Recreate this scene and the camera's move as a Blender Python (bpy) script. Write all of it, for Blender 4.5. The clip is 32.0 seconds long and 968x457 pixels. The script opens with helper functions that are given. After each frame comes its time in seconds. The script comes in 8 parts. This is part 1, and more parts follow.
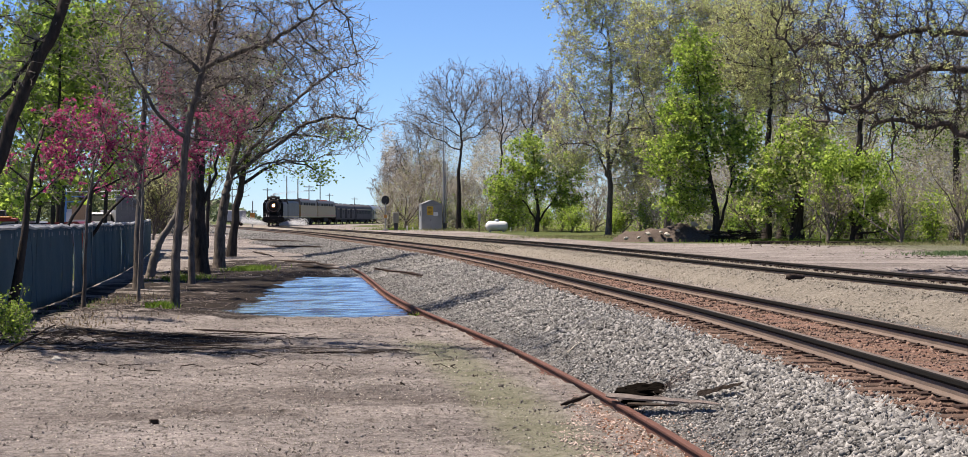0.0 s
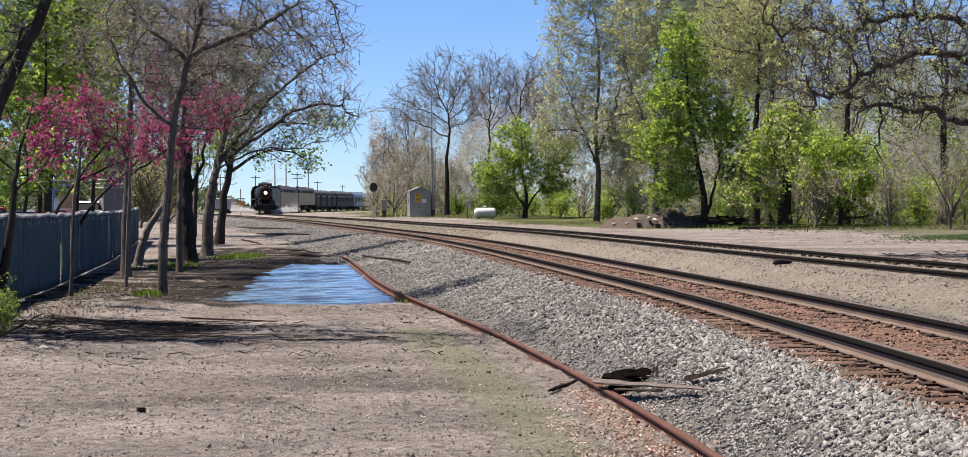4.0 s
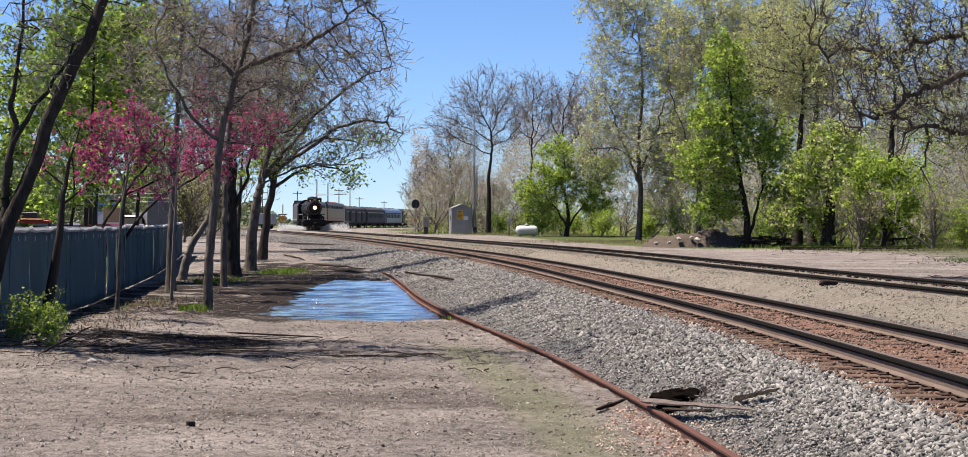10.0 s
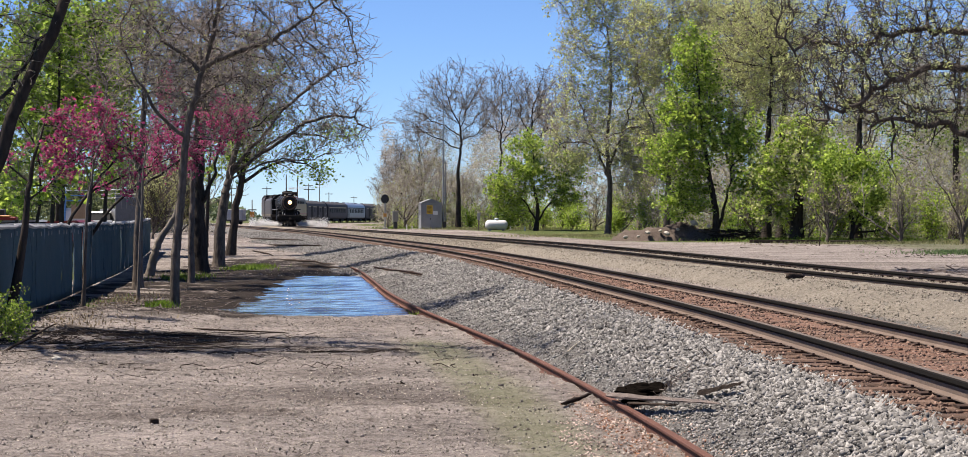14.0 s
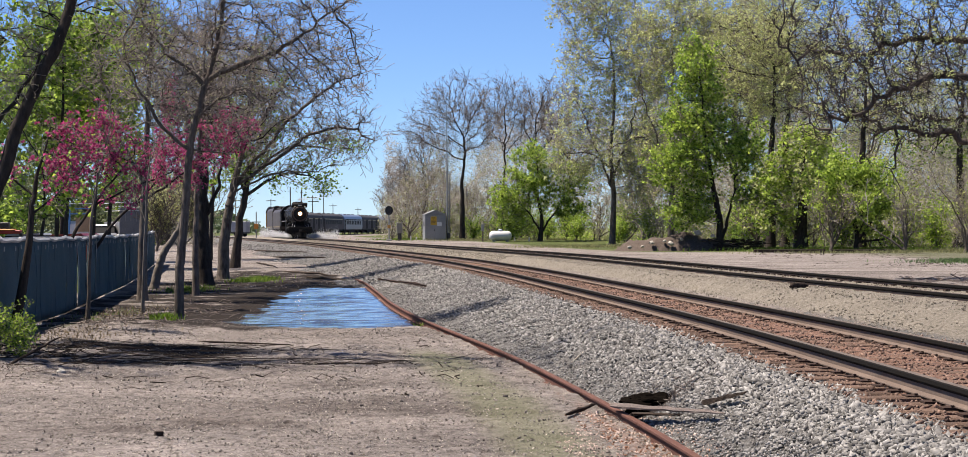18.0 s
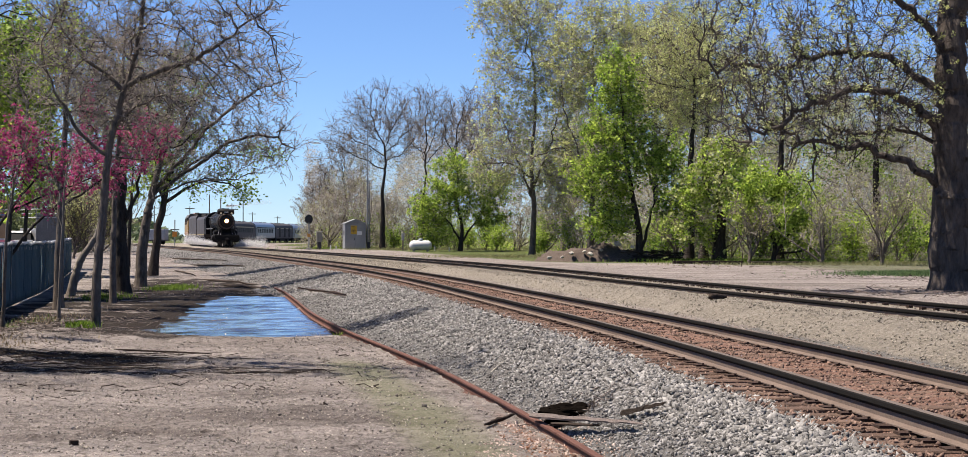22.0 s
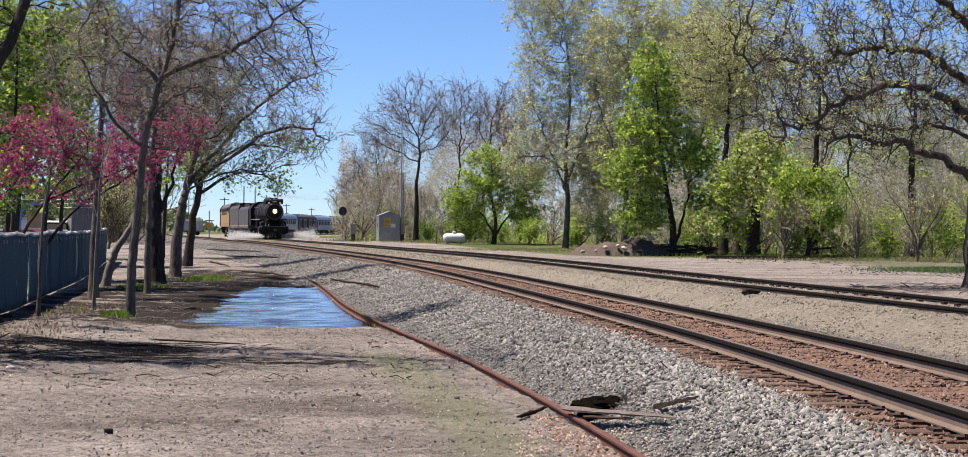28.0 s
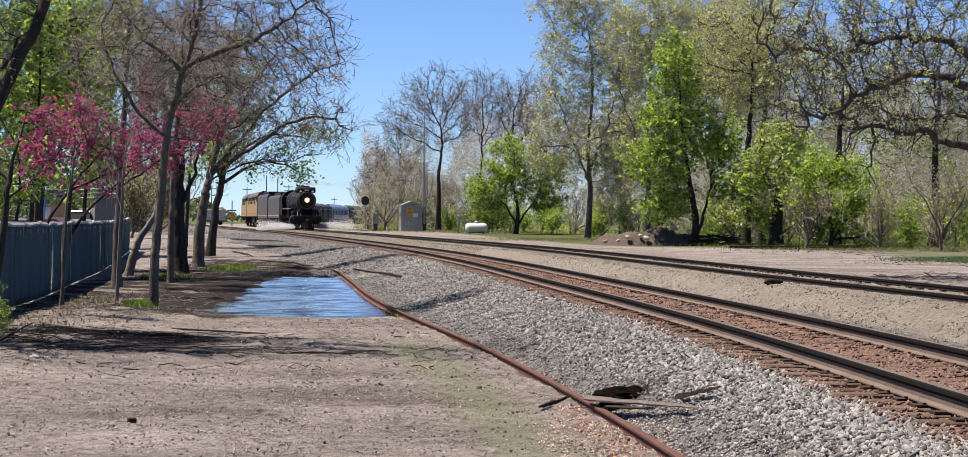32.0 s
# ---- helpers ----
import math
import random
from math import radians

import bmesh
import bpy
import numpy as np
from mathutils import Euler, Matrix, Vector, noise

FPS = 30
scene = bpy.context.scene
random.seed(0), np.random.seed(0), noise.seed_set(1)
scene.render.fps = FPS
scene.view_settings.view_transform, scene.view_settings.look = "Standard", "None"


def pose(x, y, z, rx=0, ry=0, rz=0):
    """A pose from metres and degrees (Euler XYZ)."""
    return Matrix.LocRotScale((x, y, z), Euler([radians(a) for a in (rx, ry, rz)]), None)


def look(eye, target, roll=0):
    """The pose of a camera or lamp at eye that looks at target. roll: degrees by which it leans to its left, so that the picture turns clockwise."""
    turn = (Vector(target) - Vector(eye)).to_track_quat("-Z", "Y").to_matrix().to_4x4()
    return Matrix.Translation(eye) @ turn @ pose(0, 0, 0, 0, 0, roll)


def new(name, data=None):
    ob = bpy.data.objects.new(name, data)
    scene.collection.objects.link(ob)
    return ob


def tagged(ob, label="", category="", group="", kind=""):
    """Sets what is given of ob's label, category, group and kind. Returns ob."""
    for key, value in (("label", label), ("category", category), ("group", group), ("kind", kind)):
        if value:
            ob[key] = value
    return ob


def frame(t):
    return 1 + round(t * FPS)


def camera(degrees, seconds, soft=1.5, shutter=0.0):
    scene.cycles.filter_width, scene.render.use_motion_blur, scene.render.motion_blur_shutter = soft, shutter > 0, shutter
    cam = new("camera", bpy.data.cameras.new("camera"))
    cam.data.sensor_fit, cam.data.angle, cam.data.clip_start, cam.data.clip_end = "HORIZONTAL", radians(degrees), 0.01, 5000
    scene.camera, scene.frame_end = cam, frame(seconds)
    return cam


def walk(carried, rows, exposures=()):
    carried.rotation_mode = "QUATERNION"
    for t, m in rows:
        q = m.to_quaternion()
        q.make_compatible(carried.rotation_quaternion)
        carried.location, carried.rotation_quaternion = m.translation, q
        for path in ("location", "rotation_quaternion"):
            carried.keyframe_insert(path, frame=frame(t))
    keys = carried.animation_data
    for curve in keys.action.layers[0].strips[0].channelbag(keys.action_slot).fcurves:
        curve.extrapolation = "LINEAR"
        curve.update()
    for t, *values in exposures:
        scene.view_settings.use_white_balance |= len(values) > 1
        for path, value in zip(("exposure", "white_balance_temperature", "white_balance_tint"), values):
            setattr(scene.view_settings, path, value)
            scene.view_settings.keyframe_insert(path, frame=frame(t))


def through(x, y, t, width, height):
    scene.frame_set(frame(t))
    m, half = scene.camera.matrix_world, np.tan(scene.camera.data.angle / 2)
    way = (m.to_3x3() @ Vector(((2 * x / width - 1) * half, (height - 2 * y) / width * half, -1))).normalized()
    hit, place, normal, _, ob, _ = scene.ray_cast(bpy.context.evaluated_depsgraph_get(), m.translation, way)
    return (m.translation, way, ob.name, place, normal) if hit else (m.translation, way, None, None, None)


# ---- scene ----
cam = camera(29.3, 32.0, soft=0.5)
PATH = (
    (0, 0.000, 0.000, 1.950, 89.694, -0.000, 0.000),
    (0.5, 0.008, 0.008, 1.948, 89.537, 0.019, 0.057),
    (1, 0.010, 0.014, 1.949, 89.373, 0.053, 0.001),
    (1.5, 0.014, 0.017, 1.953, 89.306, 0.130, -0.079),
    (2, 0.016, 0.002, 1.950, 89.330, 0.150, -0.149),
    (2.5, 0.019, -0.001, 1.946, 89.343, 0.174, -0.199),
    (3, 0.016, 0.000, 1.946, 89.325, 0.241, -0.252),
    (3.5, 0.021, 0.000, 1.949, 89.280, 0.249, -0.318),
    (5.5, 0.025, -0.010, 1.947, 89.302, 0.371, -0.433),
    (6, 0.032, 0.006, 1.948, 89.474, 0.393, -0.405),
    (6.5, 0.064, 0.022, 1.945, 89.602, 0.392, -0.025),
    (7, 0.027, 0.010, 1.954, 89.608, 0.368, 0.191),
    (7.5, -0.041, -0.002, 1.953, 89.697, 0.379, 0.449),
    (8, -0.075, -0.012, 1.948, 89.697, 0.468, 0.530),
    (8.5, -0.034, -0.016, 1.956, 89.777, 0.201, 0.659),
    (9, -0.025, -0.011, 1.954, 89.782, -0.095, 0.920),
    (9.5, -0.049, -0.025, 1.958, 89.819, -0.327, 0.999),
    (10, -0.066, -0.026, 1.952, 89.823, -0.263, 0.908),
    (10.5, -0.053, -0.023, 1.955, 89.844, -0.248, 0.828),
    (11, -0.029, -0.022, 1.958, 89.964, -0.194, 0.654),
    (11.5, -0.012, -0.017, 1.953, 90.048, -0.137, 0.447),
    (12, -0.013, -0.014, 1.952, 90.022, -0.144, 0.306),
    (12.5, -0.015, -0.014, 1.954, 89.970, -0.077, 0.207),
    (13, -0.014, 0.001, 1.953, 89.905, -0.048, 0.139),
    (13.5, -0.009, 0.002, 1.955, 89.751, 0.001, 0.034),
    (14, -0.006, 0.005, 1.957, 89.655, 0.003, -0.015),
    (14.5, -0.004, -0.010, 1.960, 89.748, 0.065, -0.032),
    (16.5, 0.001, -0.012, 1.959, 90.040, 0.224, -0.154),
    (17, 0.004, -0.010, 1.955, 90.041, 0.287, -0.122),
    (17.5, 0.006, -0.004, 1.954, 89.985, 0.321, -0.069),
    (18, 0.002, -0.022, 1.958, 89.995, 0.305, 0.113),
    (18.5, 0.001, -0.012, 1.954, 90.027, 0.232, 0.114),
    (19, -0.002, -0.015, 1.954, 89.977, 0.276, 0.031),
    (19.5, -0.005, -0.010, 1.955, 89.964, 0.318, -0.030),
    (20, -0.005, -0.013, 1.955, 89.957, 0.345, -0.119),
    (20.5, 0.001, -0.014, 1.957, 89.987, 0.354, -0.179),
    (21, 0.001, -0.002, 1.956, 90.089, 0.224, -0.792),
    (21.5, 0.004, 0.005, 1.956, 90.141, 0.036, -1.899),
    (22, 0.000, 0.007, 1.955, 90.292, -0.111, -2.356),
    (22.5, 0.001, -0.009, 1.955, 90.327, -0.142, -2.433),
    (23, 0.009, -0.007, 1.954, 90.444, -0.140, -2.427),
    (23.5, 0.013, -0.005, 1.958, 90.416, -0.048, -2.392),
    (24, 0.010, -0.005, 1.954, 90.427, -0.026, -2.375),
    (24.5, 0.017, 0.003, 1.954, 90.401, 0.045, -2.334),
    (26.5, 0.009, -0.006, 1.953, 90.297, -0.215, -1.979),
    (27, 0.001, -0.030, 1.953, 90.251, -0.408, -1.657),
    (27.5, 0.000, 0.086, 1.947, 90.203, -0.518, -1.455),
    (28, -0.004, -0.018, 1.949, 90.077, -0.551, -1.319),
    (28.5, -0.001, -0.025, 1.952, 90.009, -0.493, -1.159),
    (29, -0.010, -0.028, 1.954, 90.007, -0.469, -1.107),
    (29.5, -0.009, -0.023, 1.950, 89.939, -0.449, -1.004),
    (30, -0.003, -0.021, 1.951, 89.906, -0.474, -0.934),
    (30.5, -0.003, -0.021, 1.955, 89.875, -0.491, -0.847),
    (31, 0.000, -0.013, 1.950, 89.823, -0.637, -0.761),
    (31.5, 0.001, -0.026, 1.952, 89.755, -0.571, -0.684),
    (32, -0.002, -0.031, 1.952, 89.751, -0.559, -0.628),
)
walk(cam, [(t, pose(x, y, z, rx, ry, rz)) for t, x, y, z, rx, ry, rz in PATH], exposures=((0.0, 1.17, 6800, 13), (32.0, 1.17, 6800, 13)))

# ---- light ----
SUN_DIR = Vector((-0.43, 0.08, 0.90)).normalized()
world = bpy.data.worlds.new("sky")
scene.world = world
world.use_nodes = True
wn = world.node_tree.nodes
wl = world.node_tree.links
bg = wn["Background"]
sky = wn.new("ShaderNodeTexSky")
sky.sky_type = "NISHITA"
sky.sun_disc = False
sky.sun_elevation = math.asin(SUN_DIR.z)
sky.sun_rotation = math.atan2(SUN_DIR.x, SUN_DIR.y)
sky.altitude = 2500
sky.air_density, sky.dust_density, sky.ozone_density = 1.0, 0.0, 5.0
tint = wn.new("ShaderNodeMix")
tint.data_type, tint.blend_type = "RGBA", "MULTIPLY"
tint.inputs[0].default_value = 1.0
tint.inputs[7].default_value = (0.85, 1.03, 1.31, 1)
wl.new(sky.outputs[0], tint.inputs[6])
wl.new(tint.outputs[2], bg.inputs[0])
bg.inputs[1].default_value = 0.0525
sun_data = bpy.data.lights.new("sun", "SUN")
sun_data.energy, sun_data.angle, sun_data.color = 5.0, radians(0.5), (1.0, 0.93, 0.83)
sun = new("sun", sun_data)
sun.matrix_world = look(SUN_DIR * 200, (0, 0, 0))


# ---- materials ----
TONE = 0.68  # all base colours below are scaled by this


def toned(c):
    return tuple(v * TONE for v in c[:3])

def shader(name):
    m = bpy.data.materials.new(name)
    m.use_nodes = True
    t = m.node_tree
    return m, t.nodes, t.links, t.nodes["Principled BSDF"]


def ramp(n, stops):
    r = n.new("ShaderNodeValToRGB")
    e = r.color_ramp.elements
    while len(e) < len(stops):
        e.new(0.5)
    for k, (p, c) in enumerate(stops):
        e[k].position = p
        e[k].color = (*c, 1) if len(c) == 3 else c
    return r


def noise_tex(n, l, scale, detail=4.0, rough=0.6, vec=None, stretch=None):
    k = n.new("ShaderNodeTexNoise")
    k.inputs["Scale"].default_value = scale
    k.inputs["Detail"].default_value = detail
    k.inputs["Roughness"].default_value = rough
    if vec is not None:
        if stretch:
            mp = n.new("ShaderNodeMapping")
            mp.inputs["Scale"].default_value = stretch
            l.new(vec, mp.inputs[0])
            vec = mp.outputs[0]
        l.new(vec, k.inputs["Vector"])
    return k


def mixc(n, l, fac, a, b, kind="MIX"):
    m = n.new("ShaderNodeMix")
    m.data_type, m.blend_type = "RGBA", kind
    for sock, v in ((m.inputs[0], fac), (m.inputs[6], a), (m.inputs[7], b)):
        if isinstance(v, bpy.types.NodeSocket):
            l.new(v, sock)
        elif isinstance(v, (int, float)):
            sock.default_value = v
        else:
            sock.default_value = (*v, 1)
    return m.outputs[2]


def surface(name, dark, light, grain=30.0, broad=1.5, rough=0.8, metal=0.0, bump=0.3, vary=0.0, island=False, spots=None, stretch=None, world_space=False, depth=0.02):
    """Two-scale mottled surface; vary shifts brightness by object (or by island)."""
    dark, light = toned(dark), toned(light)
    m, n, l, b = shader(name)
    tc = n.new("ShaderNodeTexCoord")
    geo = n.new("ShaderNodeNewGeometry")
    info = n.new("ShaderNodeObjectInfo")
    if world_space:
        vec = geo.outputs["Position"]
    else:
        add = n.new("ShaderNodeVectorMath")
        add.operation = "MULTIPLY_ADD"
        add.inputs[1].default_value = (1, 1, 1)
        sc = n.new("ShaderNodeVectorMath")
        sc.operation = "SCALE"
        sc.inputs[0].default_value = (37, 19, 53)
        l.new(info.outputs["Random"], sc.inputs["Scale"])
        l.new(tc.outputs["Object"], add.inputs[0])
        l.new(sc.outputs[0], add.inputs[2])
        vec = add.outputs[0]
    fine = noise_tex(n, l, grain, 5, 0.65, vec, stretch)
    wide = noise_tex(n, l, broad, 3, 0.55, vec)
    half = tuple((p + q) / 2 for p, q in zip(dark, light))
    r1 = ramp(n, ((0.3, dark), (0.7, light)))
    l.new(fine.outputs[0], r1.inputs[0])
    r2 = ramp(n, ((0.35, tuple(c * 0.75 for c in half)), (0.65, tuple(min(1, c * 1.2) for c in half))))
    l.new(wide.outputs[0], r2.inputs[0])
    col = mixc(n, l, 0.45, r1.outputs[0], r2.outputs[0])
    if spots:
        sp = noise_tex(n, l, broad * 4, 6, 0.7, vec)
        r3 = ramp(n, ((0.56, (0, 0, 0)), (0.66, (1, 1, 1))))
        l.new(sp.outputs[0], r3.inputs[0])
        col = mixc(n, l, r3.outputs[0], col, toned(spots))
    if vary:
        mr = n.new("ShaderNodeMapRange")
        mr.inputs["To Min"].default_value = 1 - vary
        mr.inputs["To Max"].default_value = 1 + vary
        l.new(geo.outputs["Random Per Island"] if island else info.outputs["Random"], mr.inputs[0])
        hsv = n.new("ShaderNodeHueSaturation")
        l.new(mr.outputs[0], hsv.inputs["Value"])
        l.new(col, hsv.inputs["Color"])
        col = hsv.outputs[0]
    l.new(col, b.inputs["Base Color"])
    b.inputs["Metallic"].default_value = metal
    if rough >= 0.65 and metal < 0.3:
        b.inputs["Specular IOR Level"].default_value = 0.12
    rr = n.new("ShaderNodeMapRange")
    rr.inputs["To Min"].default_value = max(0.05, rough - 0.12)
    rr.inputs["To Max"].default_value = min(1, rough + 0.12)
    l.new(wide.outputs[0], rr.inputs[0])
    l.new(rr.outputs[0], b.inputs["Roughness"])
    if bump:
        bp = n.new("ShaderNodeBump")
        bp.inputs["Strength"].default_value = bump
        bp.inputs["Distance"].default_value = depth
        l.new(fine.outputs[0], bp.inputs["Height"])
        l.new(bp.outputs[0], b.inputs["Normal"])
    return m


def leafy(name, dark, light, through=0.35):
    """Thin leaf: diffuse with light passing through, each leaf its own shade."""
    m, n, l, b = shader(name)
    geo = n.new("ShaderNodeNewGeometry")
    r = ramp(n, ((0.0, toned(dark)), (1.0, toned(light))))
    l.new(geo.outputs["Random Per Island"], r.inputs[0])
    l.new(r.outputs[0], b.inputs["Base Color"])
    b.inputs["Roughness"].default_value = 0.6
    b.inputs["Specular IOR Level"].default_value = 0.25
    tr = n.new("ShaderNodeBsdfTranslucent")
    l.new(r.outputs[0], tr.inputs[0])
    mx = n.new("ShaderNodeMixShader")
    mx.inputs[0].default_value = through
    l.new(b.outputs[0], mx.inputs[1])
    l.new(tr.outputs[0], mx.inputs[2])
    l.new(mx.outputs[0], n["Material Output"].inputs[0])
    return m


def plain(name, col, rough=0.5, metal=0.0):
    return surface(name, tuple(c * 0.88 for c in col), tuple(min(1, c * 1.1) for c in col), 22, 1.2, rough, metal, 0.08)


def glow(name, col, power):
    m, n, l, b = shader(name)
    b.inputs["Base Color"].default_value = (*col, 1)
    b.inputs["Emission Color"].default_value = (*col, 1)
    b.inputs["Emission Strength"].default_value = power
    return m


def ground_material():
    """Dirt, ballast, tan gravel and grass blended by the masks stored on the ground."""
    m, n, l, b = shader("ground_surface")
    geo = n.new("ShaderNodeNewGeometry")
    pos = geo.outputs["Position"]
    att = n.new("ShaderNodeAttribute")
    att.attribute_name = "zone"
    sep = n.new("ShaderNodeSeparateColor")
    l.new(att.outputs["Color"], sep.inputs[0])

    def layer(fine_scale, dark, light, wide_scale, wdark, wlight, mixf):
        f = noise_tex(n, l, fine_scale, 6, 0.75, pos)
        w = noise_tex(n, l, wide_scale, 4, 0.6, pos)
        a = ramp(n, ((0.32, toned(dark)), (0.72, toned(light))))
        l.new(f.outputs[0], a.inputs[0])
        c = ramp(n, ((0.35, toned(wdark)), (0.65, toned(wlight))))
        l.new(w.outputs[0], c.inputs[0])
        return mixc(n, l, mixf, a.outputs[0], c.outputs[0]), f

    dirt, f1 = layer(38, (0.045, 0.038, 0.034), (0.60, 0.535, 0.495), 0.5, (0.16, 0.139, 0.126), (0.41, 0.362, 0.333), 0.38)
    clod = noise_tex(n, l, 7.0, 6, 0.7, pos)
    cr = ramp(n, ((0.34, (0.36, 0.33, 0.31)), (0.5, (1.0, 1.0, 1.0)), (0.68, (1.38, 1.35, 1.32))))
    l.new(clod.outputs[0], cr.inputs[0])
    dirt = mixc(n, l, 0.85, dirt, cr.outputs[0], "MULTIPLY")
    patch = noise_tex(n, l, 0.28, 5, 0.62, pos, (0.7, 1.5, 1))
    pr = ramp(n, ((0.36, (0.62, 0.60, 0.59)), (0.5, (1.0, 1.0, 1.0)), (0.66, (1.22, 1.22, 1.22))))
    l.new(patch.outputs[0], pr.inputs[0])
    dirt = mixc(n, l, 0.9, dirt, pr.outputs[0], "MULTIPLY")
    ball, f2 = layer(26, (0.014, 0.013, 0.012), (0.42, 0.40, 0.38), 2.4, (0.07, 0.066, 0.062), (0.2, 0.19, 0.18), 0.35)
    tan, f3 = layer(18, (0.06, 0.051, 0.042), (0.56, 0.50, 0.415), 1.2, (0.21, 0.185, 0.15), (0.34, 0.303, 0.25), 0.4)
    gras, f4 = layer(18, (0.035, 0.05, 0.016), (0.15, 0.19, 0.06), 0.3, (0.05, 0.075, 0.02), (0.16, 0.16, 0.07), 0.5)
    # wet dark earth, tree shade painted into the colour, and thin moss, patchy

    def soft(sock):
        """A mask with a ragged rim."""
        a = n.new("ShaderNodeMath")
        a.operation = "MULTIPLY_ADD"
        l.new(f1.outputs[0], a.inputs[0])
        a.inputs[1].default_value = 0.8
        l.new(sock, a.inputs[2])
        r = ramp(n, ((0.78, (0, 0, 0)), (0.98, (1, 1, 1))))
        l.new(a.outputs[0], r.inputs[0])
        return r.outputs[0]

    col = mixc(n, l, soft(sep.outputs[0]), dirt, ball)
    col = mixc(n, l, soft(sep.outputs[1]), col, tan)
    col = mixc(n, l, soft(sep.outputs[2]), col, gras)
    att2 = n.new("ShaderNodeAttribute")
    att2.attribute_name = "litter_shade"
    sep2 = n.new("ShaderNodeSeparateColor")
    l.new(att2.outputs["Color"], sep2.inputs[0])
    # first channel darkens: wet earth together with painted tree shadow
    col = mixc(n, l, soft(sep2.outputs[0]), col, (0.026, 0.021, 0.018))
    moss = n.new("ShaderNodeMath")
    moss.operation = "MULTIPLY"
    l.new(soft(sep2.outputs[1]), moss.inputs[0])
    moss.inputs[1].default_value = 0.55
    col = mixc(n, l, moss.outputs[0], col, (0.135, 0.145, 0.075))
    red = n.new("ShaderNodeMath")
    red.operation = "MULTIPLY"
    l.new(soft(sep2.outputs[2]), red.inputs[0])
    red.inputs[1].default_value = 0.6
    col = mixc(n, l, red.outputs[0], col, (0.23, 0.11, 0.07))
    att3 = n.new("ShaderNodeAttribute")
    att3.attribute_name = "char"
    col = mixc(n, l, att3.outputs["Fac"], col, (0.005, 0.0045, 0.004))
    l.new(col, b.inputs["Base Color"])
    b.inputs["Roughness"].default_value = 0.95
    b.inputs["Specular IOR Level"].default_value = 0.08
    bp = n.new("ShaderNodeBump")
    bp.inputs["Strength"].default_value = 1.0
    bp.inputs["Distance"].default_value = 0.035
    relief = n.new("ShaderNodeMath")
    relief.operation = "MULTIPLY_ADD"
    l.new(clod.outputs[0], relief.inputs[0])
    relief.inputs[1].default_value = 2.6
    l.new(f1.outputs[0], relief.inputs[2])
    l.new(relief.outputs[0], bp.inputs["Height"])
    l.new(bp.outputs[0], b.inputs["Normal"])
    return m


def water_material():
    m, n, l, b = shader("puddle_water")
    geo = n.new("ShaderNodeNewGeometry")
    w1 = noise_tex(n, l, 6.0, 4, 0.65, geo.outputs["Position"], (0.9, 1.1, 1))
    w2 = noise_tex(n, l, 5.0, 3, 0.6, geo.outputs["Position"], (1.0, 1.6, 1))
    ad = n.new("ShaderNodeMath")
    ad.operation = "MULTIPLY_ADD"
    l.new(w2.outputs[0], ad.inputs[0])
    ad.inputs[1].default_value = 0.3
    l.new(w1.outputs[0], ad.inputs[2])
    bp = n.new("ShaderNodeBump")
    bp.inputs["Strength"].default_value = 1.0
    bp.inputs["Distance"].default_value = 0.007
    l.new(ad.outputs[0], bp.inputs["Height"])
    l.new(bp.outputs[0], b.inputs["Normal"])
    b.inputs["Base Color"].default_value = (0.05, 0.06, 0.085, 1)
    b.inputs["Roughness"].default_value = 0.03
    b.inputs["IOR"].default_value = 2.0
    return m


GROUND_M = ground_material()
WATER_M = water_material()
RAILSIDE_M = surface("dark_rail_side", (0.004, 0.0035, 0.003), (0.014, 0.012, 0.010), 30, 2, 0.95, 0.0, 0.15)
RAIL_M = surface("rail_steel_worn", (0.12, 0.088, 0.071), (0.25, 0.19, 0.156), 40, 2, 0.7, 0.15, 0.2)
RAILTOP_M = surface("rail_head_polished", (0.10, 0.08, 0.068), (0.19, 0.155, 0.135), 60, 2, 0.9, 0.0, 0.05)
RUST_M = surface("rusty_steel", (0.085, 0.04, 0.032), (0.20, 0.102, 0.078), 45, 2, 0.85, 0.0, 0.4, spots=(0.09, 0.04, 0.03))
TIE_M = surface("weathered_tie", (0.05, 0.036, 0.03), (0.27, 0.175, 0.13), 30, 3, 0.9, 0.0, 0.6, vary=0.3, stretch=(1, 12, 4), spots=(0.21, 0.12, 0.085))
SPIKE_M = surface("spike_iron", (0.03, 0.022, 0.018), (0.10, 0.06, 0.045), 60, 4, 0.8, 0.2, 0.3)
STONE_M = surface("ballast_stone", (0.12, 0.115, 0.11), (0.35, 0.338, 0.325), 40, 9, 0.9, 0, 0.12, vary=0.65, island=True, world_space=True)
REDSTONE_M = surface("rust_stained_stone", (0.10, 0.067, 0.052), (0.29, 0.19, 0.15), 40, 9, 0.9, 0, 0.12, vary=0.5, island=True, world_space=True)
TANSTONE_M = surface("tan_gravel", (0.15, 0.13, 0.105), (0.42, 0.372, 0.30), 40, 9, 0.9, 0, 0.12, vary=0.5, island=True, world_space=True)
BARK_M = surface("brown_bark", (0.024, 0.02, 0.017), (0.31, 0.26, 0.22), 13, 1.5, 0.95, 0, 1.0, stretch=(1, 1, 0.25), depth=0.06)
